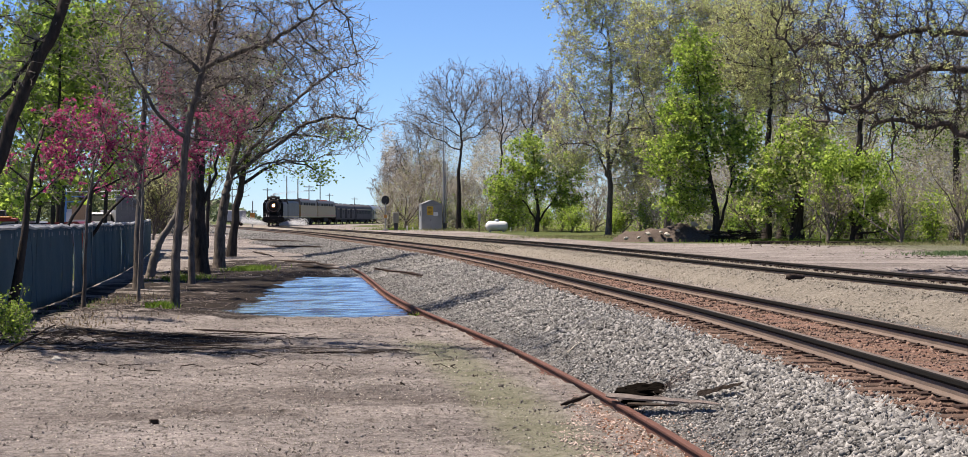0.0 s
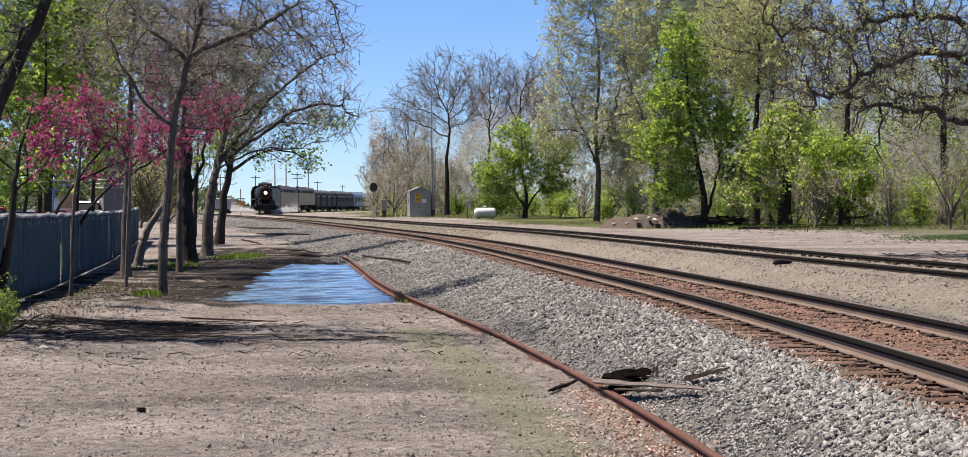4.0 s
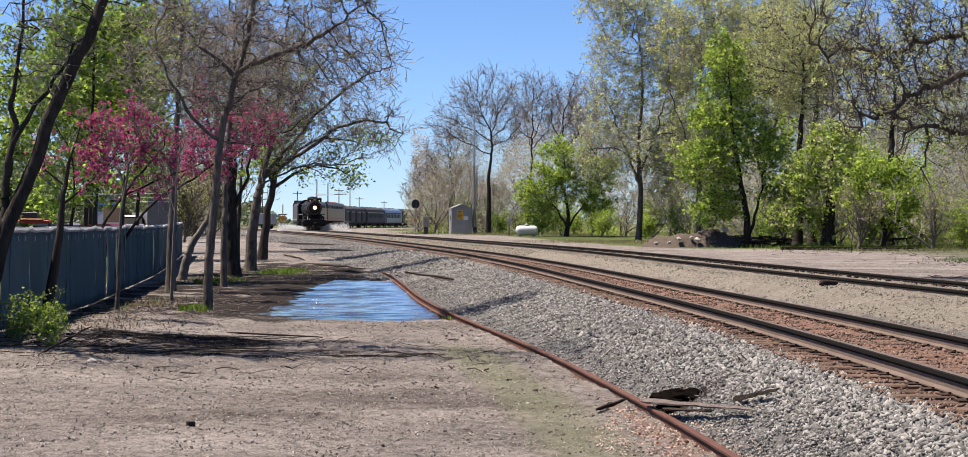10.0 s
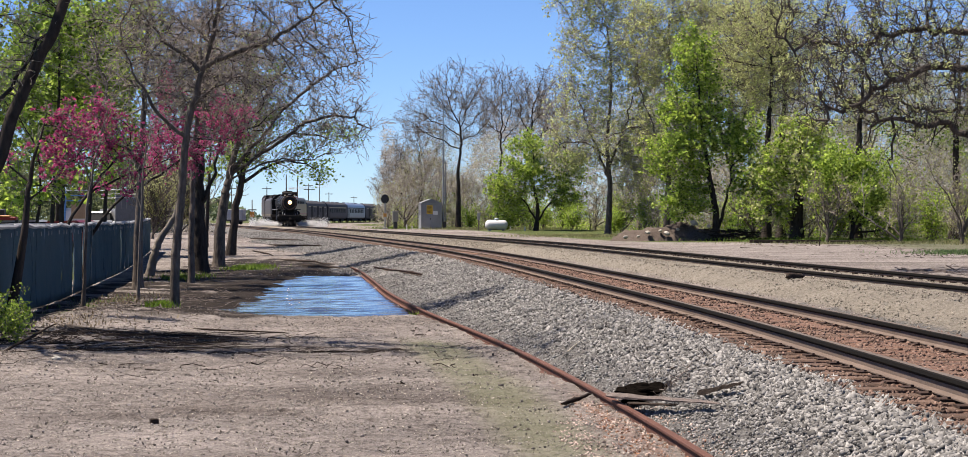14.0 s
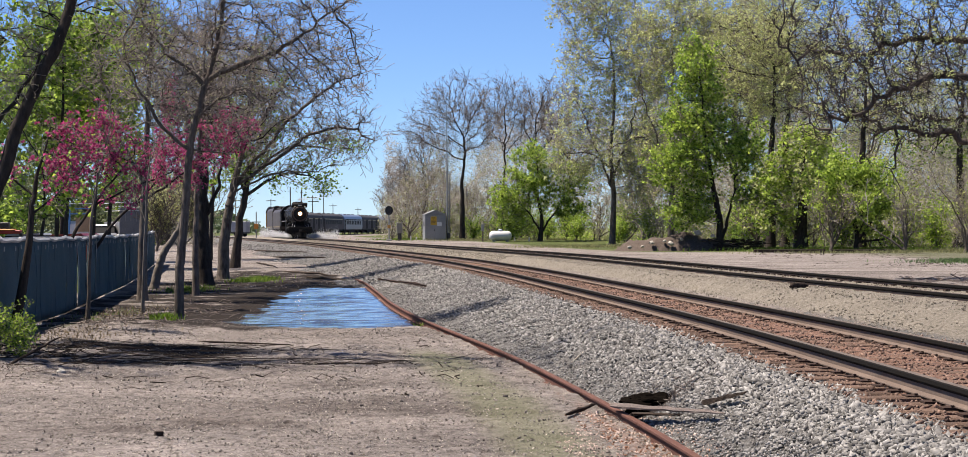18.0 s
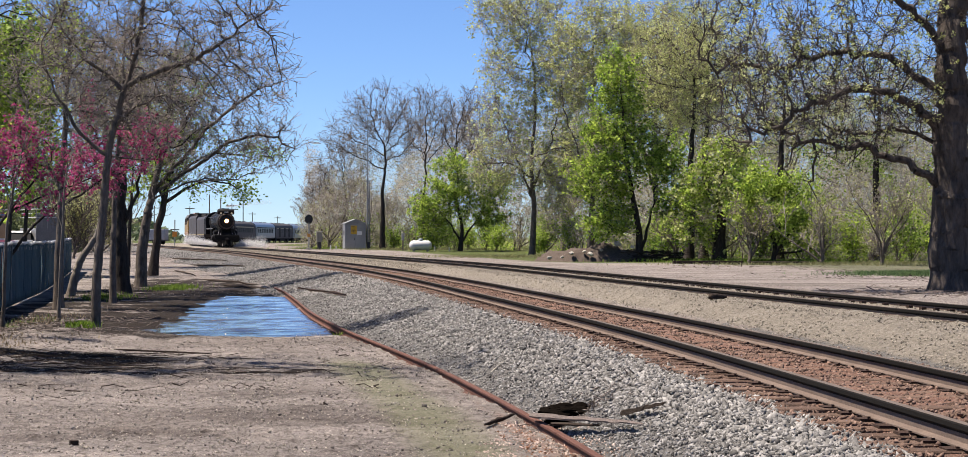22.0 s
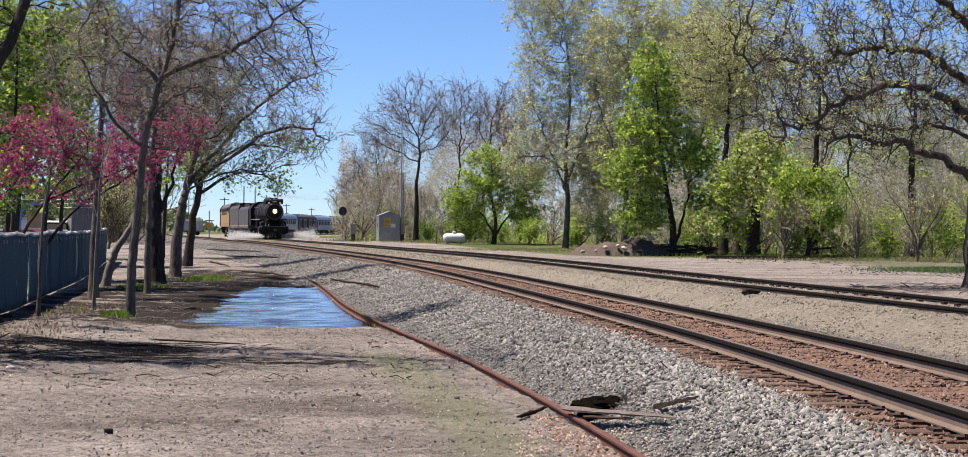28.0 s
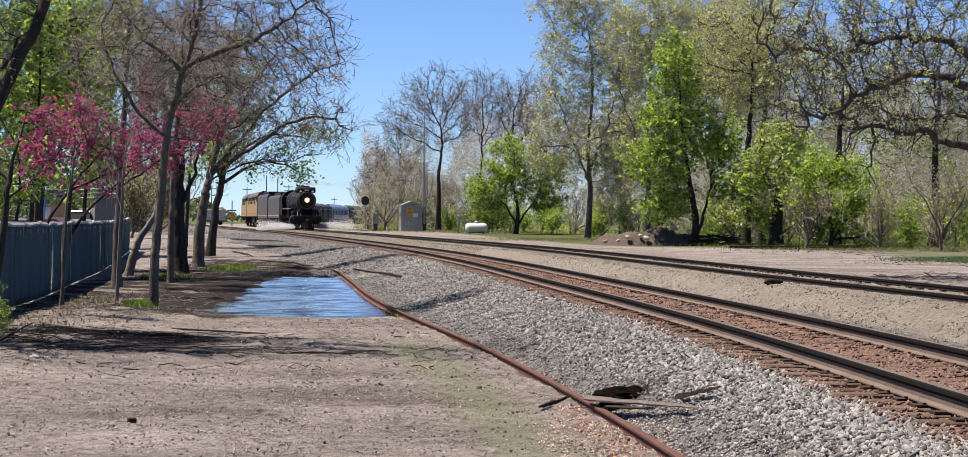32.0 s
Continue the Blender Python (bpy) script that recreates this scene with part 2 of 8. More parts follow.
OAKBARK_M = surface("rugged_oak_bark", (0.008, 0.0065, 0.0055), (0.22, 0.183, 0.157), 7, 1.1, 0.95, 0, 1.0, stretch=(1, 1, 0.3), depth=0.12)
OAKTWIG_M = surface("dark_oak_twigs", (0.035, 0.028, 0.024), (0.14, 0.115, 0.10), 6, 1.0, 0.95, 0, 0.0)
DARKBARK_M = surface("dark_bark", (0.008, 0.0065, 0.0055), (0.115, 0.094, 0.08), 11, 1.5, 0.95, 0, 1.0, stretch=(1, 1, 0.25), depth=0.06)
GREYBARK_M = surface("pale_bark", (0.11, 0.095, 0.08), (0.32, 0.28, 0.24), 12, 1.0, 0.95, 0, 0.8, stretch=(1, 1, 0.25), depth=0.06)
CLOD_M = surface("dirt_clods", (0.10, 0.085, 0.075), (0.40, 0.35, 0.32), 30, 6, 0.95, 0, 0.2, vary=0.6, island=True, world_space=True)
CHIP_M = surface("pale_chips", (0.30, 0.26, 0.21), (0.62, 0.56, 0.48), 40, 9, 0.9, 0, 0.3, vary=0.4, island=True, world_space=True)
TWIG_M = surface("twigs", (0.12, 0.098, 0.083), (0.52, 0.45, 0.40), 5, 0.8, 0.9, 0, 0.0)
PALETWIG_M = surface("pale_twigs", (0.22, 0.192, 0.165), (0.62, 0.56, 0.49), 3, 0.6, 0.9, 0, 0.0)
LEAF_GREEN = leafy("bright_green_leaves", (0.11, 0.22, 0.018), (0.70, 0.88, 0.16), 0.5)
LEAF_DEEP = leafy("green_leaves", (0.06, 0.12, 0.018), (0.48, 0.66, 0.12), 0.5)
LEAF_YELLOW = leafy("yellow_green_buds", (0.32, 0.36, 0.11), (0.90, 0.94, 0.42), 0.5)
LEAF_OLIVE = leafy("olive_buds", (0.26, 0.28, 0.10), (0.62, 0.62, 0.27), 0.36)
LEAF_DARK = leafy("dark_olive_leaves", (0.07, 0.10, 0.045), (0.27, 0.32, 0.15), 0.45)
BLOSSOM_M = leafy("magenta_blossom", (0.34, 0.035, 0.14), (0.78, 0.13, 0.33), 0.4)
GRASS_M = leafy("grass_blades", (0.06, 0.13, 0.012), (0.24, 0.36, 0.05))
DULLGRASS_M = leafy("dull_grass_blades", (0.05, 0.10, 0.035), (0.17, 0.27, 0.10))
DRY_M = leafy("dry_stems", (0.16, 0.12, 0.07), (0.42, 0.34, 0.22), 0.15)


# ---- mesh tools ----
class Shape:
    """Collects vertices and faces of one part."""

    def __init__(self):
        self.v, self.f = [], []

    def add(self, v, f):
        o = len(self.v)
        self.v += [tuple(p) for p in v]
        self.f += [tuple(i + o for i in q) for q in f]
        return self

    def box(self, lo, hi, bev=0.0, m=None):
        c = [(a + b) / 2 for a, b in zip(lo, hi)]
        h = [abs(b - a) / 2 for a, b in zip(lo, hi)]
        if bev <= 0:
            v = [(c[0] + sx * h[0], c[1] + sy * h[1], c[2] + sz * h[2]) for sx in (-1, 1) for sy in (-1, 1) for sz in (-1, 1)]
            f = [(0, 1, 3, 2), (4, 6, 7, 5), (0, 4, 5, 1), (2, 3, 7, 6), (0, 2, 6, 4), (1, 5, 7, 3)]
        else:
            bev = min(bev, min(h) * 0.9)
            bm = bmesh.new()
            bmesh.ops.create_cube(bm, size=2.0)
            for p in bm.verts:
                p.co = Vector((c[k] + p.co[k] * h[k] for k in range(3)))
            bmesh.ops.bevel(bm, geom=list(bm.edges), offset=bev, segments=1, affect="EDGES", profile=0.5)
            bm.verts.index_update()
            v = [p.co[:] for p in bm.verts]
            f = [tuple(p.index for p in q.verts) for q in bm.faces]
            bm.free()
        if m is not None:
            v = [(m @ Vector(p))[:] for p in v]
        return self.add(v, f)

    def tube(self, pts, radii, n=8, caps=True):
        pts = [Vector(p) for p in pts]
        v, f = [], []
        up = Vector((0, 0, 1))
        for i, p in enumerate(pts):
            d = (pts[min(i + 1, len(pts) - 1)] - pts[max(i - 1, 0)]).normalized()
            s = d.cross(up)
            s = s.normalized() if s.length > 1e-3 else Vector((1, 0, 0))
            w = s.cross(d)
            for k in range(n):
                a = 2 * math.pi * k / n
                v.append(p + (s * math.cos(a) + w * math.sin(a)) * radii[i])
        for i in range(len(pts) - 1):
            for k in range(n):
                f.append((i * n + k, i * n + (k + 1) % n, (i + 1) * n + (k + 1) % n, (i + 1) * n + k))
        if caps:
            f.append(tuple(range(n - 1, -1, -1)))
            f.append(tuple((len(pts) - 1) * n + k for k in range(n)))
        return self.add(v, f)

    def lathe(self, prof, n=24, m=None):
        """prof: (radius, height) up the z axis; m turns it into place."""
        v, f = [], []
        for r, z in prof:
            for k in range(n):
                a = 2 * math.pi * k / n
                v.append(Vector((r * math.cos(a), r * math.sin(a), z)))
        for i in range(len(prof) - 1):
            for k in range(n):
                f.append((i * n + k, i * n + (k + 1) % n, (i + 1) * n + (k + 1) % n, (i + 1) * n + k))
        f.append(tuple(range(n - 1, -1, -1)))
        f.append(tuple((len(prof) - 1) * n + k for k in range(n)))
        if m is not None:
            v = [m @ p for p in v]
        return self.add(v, f)

    def sweep(self, section, stations):
        """section: (side, up) outline; stations: (x, y, z, heading slope dx/dy)."""
        v, f = [], []
        n = len(section)
        for x, y, z, s in stations:
            q = 1 / math.sqrt(1 + s * s)
            for a, h in section:
                v.append((x + a * q, y - a * s * q, z + h))
        for i in range(len(stations) - 1):
            for k in range(n):
                f.append((i * n + k, i * n + (k + 1) % n, (i + 1) * n + (k + 1) % n, (i + 1) * n + k))
        f.append(tuple(range(n)))
        f.append(tuple((len(stations) - 1) * n + k for k in reversed(range(n))))
        return self.add(v, f)

    def extrude(self, outline, a, b, axis=0):
        """outline in the two other axes, drawn out from a to b along axis."""
        n = len(outline)

        def at(p, t):
            q = [p[0], p[1]]
            q.insert(axis, t)
            return tuple(q)

        v = [at(p, a) for p in outline] + [at(p, b) for p in outline]
        f = [(k, (k + 1) % n, n + (k + 1) % n, n + k) for k in range(n)]
        f += [tuple(reversed(range(n))), tuple(range(n, 2 * n))]
        return self.add(v, f)

    def mesh(self, name, material, smooth=False):
        me = bpy.data.meshes.new(name)
        me.from_pydata(self.v, [], self.f)
        me.materials.append(material)
        if smooth:
            me.polygons.foreach_set("use_smooth", [True] * len(me.polygons))
        me.update()
        return me


def part(name, shape, material, parent, label="", smooth=False):
    """One mesh object under a thing or a part."""
    ob = new(name, shape if isinstance(shape, bpy.types.Mesh) else shape.mesh(name, material, smooth))
    ob.parent = parent
    if label:
        tagged(ob, label)
    return ob


def thing(name, m, label, category, group="", kind=""):
    ob = new(name)
    ob.matrix_world = m
    return tagged(ob, label, category, group, kind)


def solid(name, shape, material, m, label, category, group="", kind="", smooth=False):
    ob = new(name, shape.mesh(name, material, smooth))
    ob.matrix_world = m
    return tagged(ob, label, category, group, kind)


def arrays_mesh(name, v, f, material, smooth=False):
    """v: (N, 3) array, f: (M, k) array of equal-sized faces."""
    me = bpy.data.meshes.new(name)
    k = f.shape[1]
    me.vertices.add(len(v))
    me.vertices.foreach_set("co", np.ascontiguousarray(v, dtype=np.float32).ravel())
    me.loops.add(f.size)
    me.loops.foreach_set("vertex_index", np.ascontiguousarray(f, dtype=np.int32).ravel())
    me.polygons.add(len(f))
    me.polygons.foreach_set("loop_start", np.arange(0, f.size, k, dtype=np.int32))
    me.polygons.foreach_set("loop_total", np.full(len(f), k, dtype=np.int32))
    if smooth:
        me.polygons.foreach_set("use_smooth", np.ones(len(f), dtype=bool))
    me.materials.append(material)
    me.update(calc_edges=True)
    return me


def step(a, b, x):
    t = np.clip((x - a) / (b - a), 0, 1)
    return t * t * (3 - 2 * t)


# ---- plan: lines of the place ----
class Line:
    """A smooth line in plan, x as a function of y."""

    def __init__(self, knots):
        y = np.array([k[0] for k in knots], float)
        x = np.array([k[1] for k in knots], float)
        yy = np.arange(y[0], y[-1] + 0.5, 0.5)
        xx = np.interp(yy, y, x)
        for w in (41, 25):
            pad = np.concatenate([xx[0] - (xx[1] - xx[0]) * np.arange(w, 0, -1), xx, xx[-1] + (xx[-1] - xx[-2]) * np.arange(1, w + 1)])
            ker = np.hanning(w + 2)[1:-1]
            xx = np.convolve(pad, ker / ker.sum(), "same")[w:-w]
        self.y, self.x = yy, xx
        self.s = np.concatenate([[0], np.cumsum(np.hypot(np.diff(xx), np.diff(yy)))])

    def at(self, y):
        return np.interp(y, self.y, self.x)

    def slope(self, y):
        return (self.at(y + 0.5) - self.at(y - 0.5))

    def along(self, s):
        return float(np.interp(s, self.s, self.x)), float(np.interp(s, self.s, self.y))

    def s_at(self, y):
        return float(np.interp(y, self.y, self.s))


TRACK_A = Line([(-60, 5.2), (-20, 5.0), (0, 4.78), (8, 4.58), (13, 4.40), (19, 4.12), (24, 3.80), (30, 3.32), (39.5, 2.42), (54, 1.1), (74.5, -1.3), (101, -5.4), (154, -13.9), (188, -20.2), (259, -33.6), (420, -66), (600, -110)])
TRACK_B = Line([(-60, 19), (0, 11.4), (13, 9.7), (27.4, 7.9), (34.5, 7.1), (45, 6.0), (57, 4.8), (70.7, 3.3), (85, 1.3), (108, -2.3), (133, -6.0), (153, -9.3), (199, -17.5), (223, -22.2), (260, -28.8), (279, -31.9), (295, -33.5), (315, -33.8), (350, -32.2), (410, -27.7), (450, -24.2), (560, -12), (760, 12)])
SIDING = Line([(-30, 3.6), (0, 2.75), (10, 2.12), (14.0, 1.80), (19.0, 1.36), (23.6, 0.90), (28.6, 0.17), (32.0, -0.42), (35.5, -1.05), (39, -1.58), (43.0, -2.05), (52, -3.0), (60.5, -3.82), (68, -4.7), (90, -8.5), (150, -20), (600, -120)])


def za(y):
    return 0.74 + 0 * y


def zb(y):
    return 0.93 - 0.08 * step(60, 180, y)


def fence_x(y):
    return np.interp(y, [0, 30, 42, 66, 110], [-6.4, -8.65, -9.75, -12.9, -19.5])


def puddle_left(y):
    return np.interp(y, [37, 39.5, 46, 55, 64], [-4.75, -5.5, -5.5, -6.0, -6.1])


def hsh(x, y, k):
    """Cheap smooth noise for arrays."""
    return (np.sin(x * 1.7 * k + 3.1 * np.sin(y * 0.9 * k + k)) + np.sin(y * 2.3 * k + 2.2 * np.sin(x * 1.3 * k - k)) + np.sin((x + y) * 3.1 * k + 1.7)) / 3


def ground_z(x, y):
    x, y = np.broadcast_arrays(np.asarray(x, float), np.asarray(y, float))
    a, b, s = TRACK_A.at(y), TRACK_B.at(y), SIDING.at(y)
    dirt = 0.62 * step(72, 165, y) + 0.03 * hsh(x, y, 0.45) * step(-14, -7, -np.abs(x)) + 0.012 * hsh(x, y, 1.9)
    dirt = dirt + 0.10 * np.exp(-(((x + 7.2) / 1.6) ** 2)) * step(20, 26, y) * step(46, 36, y)
    inside = step(-0.45, 0.35, x - puddle_left(y) + 0.25 * hsh(x, y, 0.7)) * step(-0.06, 0.06, s - x) * step(36.9, 38.2, y) * step(64.5, 61.5, y)
    dirt = dirt - 0.10 * inside
    t = np.clip((x - s - 0.05) / np.maximum(a - 1.75 - s, 0.4), 0, 1)
    base = dirt * (1 - t) + t * 0.555
    base = np.where(x > a, 0.53, base)
    t2 = np.clip((x - b - 1.9) / 2.6, 0, 1)
    right = 0.78 * (1 - t2) + (0.46 + 0.30 * step(125, 190, y)) * t2
    t3 = np.clip((x - (a + 1.6)) / np.maximum(b - 1.8 - (a + 1.6), 0.3), 0, 1)
    between = 0.55 * (1 - t3) + (zb(y) - 0.11) * t3
    z = np.where(x < a - 1.3, base, np.where(x < b - 1.8, np.minimum(between, 0.83), right))
    z = np.where((x > b - 1.8) & (x < b + 1.9), zb(y) - 0.11, z)
    z = np.where(np.abs(x - a) < 1.3, 0.570 - 0.03 * step(0.75, 0.95, np.abs(x - a)), z)
    far = step(10, 30, x - b) * step(20, 70, y)
    z = z + far * 0.12 * hsh(x, y, 0.12)
    z = z + 0.012 * hsh(x, y, 2.7)
    # burnt hollow in the ballast beside the old rail
    w = np.exp(-((((x - 1.66) / 0.3) ** 2 + ((y - 18.9) / 0.35) ** 2) ** 3))
    z = z - 0.05 * w
    return z


# ---- setting ----
def build_ground():
    xs = np.unique(np.concatenate([np.linspace(-1500, -120, 14), np.linspace(-120, -34, 30), np.linspace(-34, -14, 34), np.arange(-14, 12.01, 0.19), np.arange(1.1, 2.4, 0.06), np.linspace(12, 40, 42), np.linspace(40, 130, 26), np.linspace(130, 1500, 14)]).round(3))
    ys = np.unique(np.concatenate([np.linspace(-400, -20, 10), np.linspace(-20, 12, 14), np.arange(12, 46, 0.2), np.arange(17.8, 20.0, 0.08), np.arange(46, 75, 0.4), np.arange(75, 140, 1.0), np.arange(140, 320, 2.5), np.linspace(320, 800, 40), np.linspace(800, 4000, 12)]).round(3))
    X, Y = np.meshgrid(xs, ys)
    Z = ground_z(X, Y)
    near = step(80, 30, Y) * step(-16, -9, -np.abs(X))
    Z = Z + near * 0.012 * np.random.default_rng(4).standard_normal(Z.shape)
    # a rut worn by wheels down the middle of the dirt
    Z = Z - 0.025 * np.exp(-(((X + 1.75 + 0.02 * (Y - 20)) / 0.16) ** 2)) * step(13, 16, Y) * step(27, 22, Y)
    nx, ny = len(xs), len(ys)
    v = np.stack([X, Y, Z], -1).reshape(-1, 3)
    i = np.arange(nx * ny).reshape(ny, nx)
    f = np.stack([i[:-1, :-1], i[:-1, 1:], i[1:, 1:], i[1:, :-1]], -1).reshape(-1, 4)
    me = arrays_mesh("ground", v, f, GROUND_M, True)
    a, b, s = TRACK_A.at(Y), TRACK_B.at(Y), SIDING.at(Y)
    stones = step(0.0, 0.25, X - s - 0.4 * np.sin(Y * 0.35) * (Y > 70)) * (X < b - 2.6 - 0.2 * (b - a - 4)) * step(400, 300, Y)
    tan = step(-0.6, 0.2, X - (a + 2.0)) * step(3.4, 2.4, X - b) * step(400, 300, Y)
    tan = np.maximum(tan, 0.25 * step(64, 76, Y) * step(0.5, -0.8, X - s) * step(200, 150, Y))
    grass = np.maximum(step(9, 15, X - b) * step(100, 120, Y + 0 * X) * 0.9, step(0.4, 1.6, fence_x(Y) - X) * step(104, 90, Y))
    grass = np.maximum(grass, step(14, 22, X - b) * step(60, 90, Y) * 0.5)
    grass = np.maximum(grass, 0.8 * step(380, 460, Y))
    grass = np.maximum(grass, 0.55 * np.exp(-(((X + 8.6) / 0.8) ** 2)) * step(30, 36, Y) * step(52, 46, Y))
    zone = np.stack([stones, tan, grass, np.ones_like(X)], -1).reshape(-1, 4)
    me.attributes.new("zone", "FLOAT_COLOR", "POINT").data.foreach_set("color", zone.astype(np.float32).ravel())
    # dark bands across the earth: tree shadows painted in, over dark soil
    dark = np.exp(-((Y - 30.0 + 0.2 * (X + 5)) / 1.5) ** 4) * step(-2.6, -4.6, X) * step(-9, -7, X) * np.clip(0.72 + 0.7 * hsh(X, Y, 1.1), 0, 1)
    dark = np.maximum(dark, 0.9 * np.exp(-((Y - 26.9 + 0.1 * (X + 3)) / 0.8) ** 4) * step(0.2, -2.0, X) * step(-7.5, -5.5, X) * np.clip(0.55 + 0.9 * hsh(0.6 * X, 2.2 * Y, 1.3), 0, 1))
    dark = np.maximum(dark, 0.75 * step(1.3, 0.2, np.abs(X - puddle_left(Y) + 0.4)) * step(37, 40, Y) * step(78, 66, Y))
    # darkens the ground round the burnt hollow
    dark = np.maximum(dark, 1.0 * np.exp(-((((X - 1.66) / 0.34) ** 2 + ((Y - 18.8) / 0.5) ** 2) ** 2)))
    wet = 0.42 + 0.5 * hsh(X, Y, 0.8) + 0.35 * hsh(X, Y, 2.1)
    # patchy wet earth, darkened as well for shade under the trees
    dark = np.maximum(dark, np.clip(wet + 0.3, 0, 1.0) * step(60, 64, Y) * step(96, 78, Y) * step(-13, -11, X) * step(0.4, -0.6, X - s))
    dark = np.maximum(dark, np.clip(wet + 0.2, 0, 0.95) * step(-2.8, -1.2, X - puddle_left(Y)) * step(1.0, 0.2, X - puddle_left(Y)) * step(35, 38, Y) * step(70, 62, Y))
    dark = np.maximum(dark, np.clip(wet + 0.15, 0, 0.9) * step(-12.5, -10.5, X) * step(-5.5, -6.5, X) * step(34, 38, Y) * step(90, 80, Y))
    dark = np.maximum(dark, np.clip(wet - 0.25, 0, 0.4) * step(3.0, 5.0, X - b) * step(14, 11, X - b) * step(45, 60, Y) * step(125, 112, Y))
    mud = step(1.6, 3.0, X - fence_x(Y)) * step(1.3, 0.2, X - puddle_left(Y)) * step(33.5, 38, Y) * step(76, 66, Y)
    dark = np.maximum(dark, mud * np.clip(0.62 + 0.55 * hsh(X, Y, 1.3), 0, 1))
    rim = step(36.0, 36.8, Y) * step(38.2, 37.4, Y) * step(-6, -5, X) * step(0.2, -0.4, X - s)
    dark = np.maximum(dark, 0.6 * rim * np.clip(0.5 + 0.8 * hsh(X, Y, 2.0), 0, 1))
    moss = 0.62 * np.exp(-(((X - s + 1.0) / 0.8) ** 2)) * step(34, 28, Y)
    redm = 0.8 * np.exp(-(((X - a) / 1.25) ** 4)) + 0.5 * np.exp(-(((X - s + 0.22) / 0.22) ** 2)) * step(34, 18, Y) * (Y < 40)
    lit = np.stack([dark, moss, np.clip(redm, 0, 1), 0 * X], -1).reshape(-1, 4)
    me.attributes.new("litter_shade", "FLOAT_COLOR", "POINT").data.foreach_set("color", lit.astype(np.float32).ravel())
    # blackens the hollow: charring, with the cavity's own shade painted in
    char = np.clip(1.6 * np.exp(-((((X - 1.66) / 0.29) ** 2 + ((Y - 18.9) / 0.34) ** 2) ** 3)), 0, 1) * step(1.86, 1.78, X)
    me.attributes.new("char", "FLOAT", "POINT").data.foreach_set("value", char.astype(np.float32).ravel())
    ob = new("ground", me)
    tagged(ob, "bare brown earth track beside grey railway ballast", "ground", kind="structure")


build_ground()

water = Shape()
wy = np.arange(36.6, 65.0, 0.09)
wx = np.arange(-7.0, 3.4, 0.22)
WX, WY = np.meshgrid(wx, wy)
WZ = np.zeros_like(WX)
wr = np.random.default_rng(61)
for k in range(16):
    lam = wr.uniform(0.38, 1.1)
    th = wr.normal(0, 0.55)
    WZ += 0.0135 * lam / 16 ** 0.5 * np.sin(2 * np.pi / lam * (WX * math.sin(th) + WY * math.cos(th)) + wr.uniform(0, 6.28)) * 1.4
WZ = WZ * (0.45 + 0.55 * (0.5 + 0.5 * hsh(WX, WY, 0.5))) - 0.045
nx_ = len(wx)
wi = np.arange(len(wy) * nx_).reshape(len(wy), nx_)
wf = np.stack([wi[:-1, :-1], wi[:-1, 1:], wi[1:, 1:], wi[1:, :-1]], -1).reshape(-1, 4)
fx, fy_ = WX.ravel()[wf].mean(1), WY.ravel()[wf].mean(1)
wf = wf[(fx > puddle_left(fy_) - 0.6) & (fx < SIDING.at(fy_) + 0.1)]
tagged(new("water", arrays_mesh("water", np.stack([WX, WY, WZ], -1).reshape(-1, 3), wf, WATER_M, True)), "wide rippled rain puddle reflecting the blue sky", "puddle", kind="structure")

RAIL_H = 0.15  # rail above its ties
RAIL_SECTION = [(a, h * RAIL_H / 0.172) for a, h in [(-0.07, 0), (-0.07, 0.012), (-0.014, 0.03), (-0.011, 0.125), (-0.036, 0.138), (-0.036, 0.164), (-0.028, 0.172), (0.028, 0.172), (0.036, 0.164), (0.036, 0.138), (0.011, 0.125), (0.014, 0.03), (0.07, 0.012), (0.07, 0)]]
FAR_END = 330.0


def stations(line, off, z, y0, y1):
    ys = list(np.arange(y0, min(y1, 120), 1.0)) + list(np.arange(max(y0, 120), y1 + 1, 4.0))
    out = []
    for y in ys:
        s = float(line.slope(y))
        q = 1 / math.sqrt(1 + s * s)
        out.append((float(line.at(y)) + off * q, y - off * s * q, float(z(y)) - RAIL_H, s))
    return out


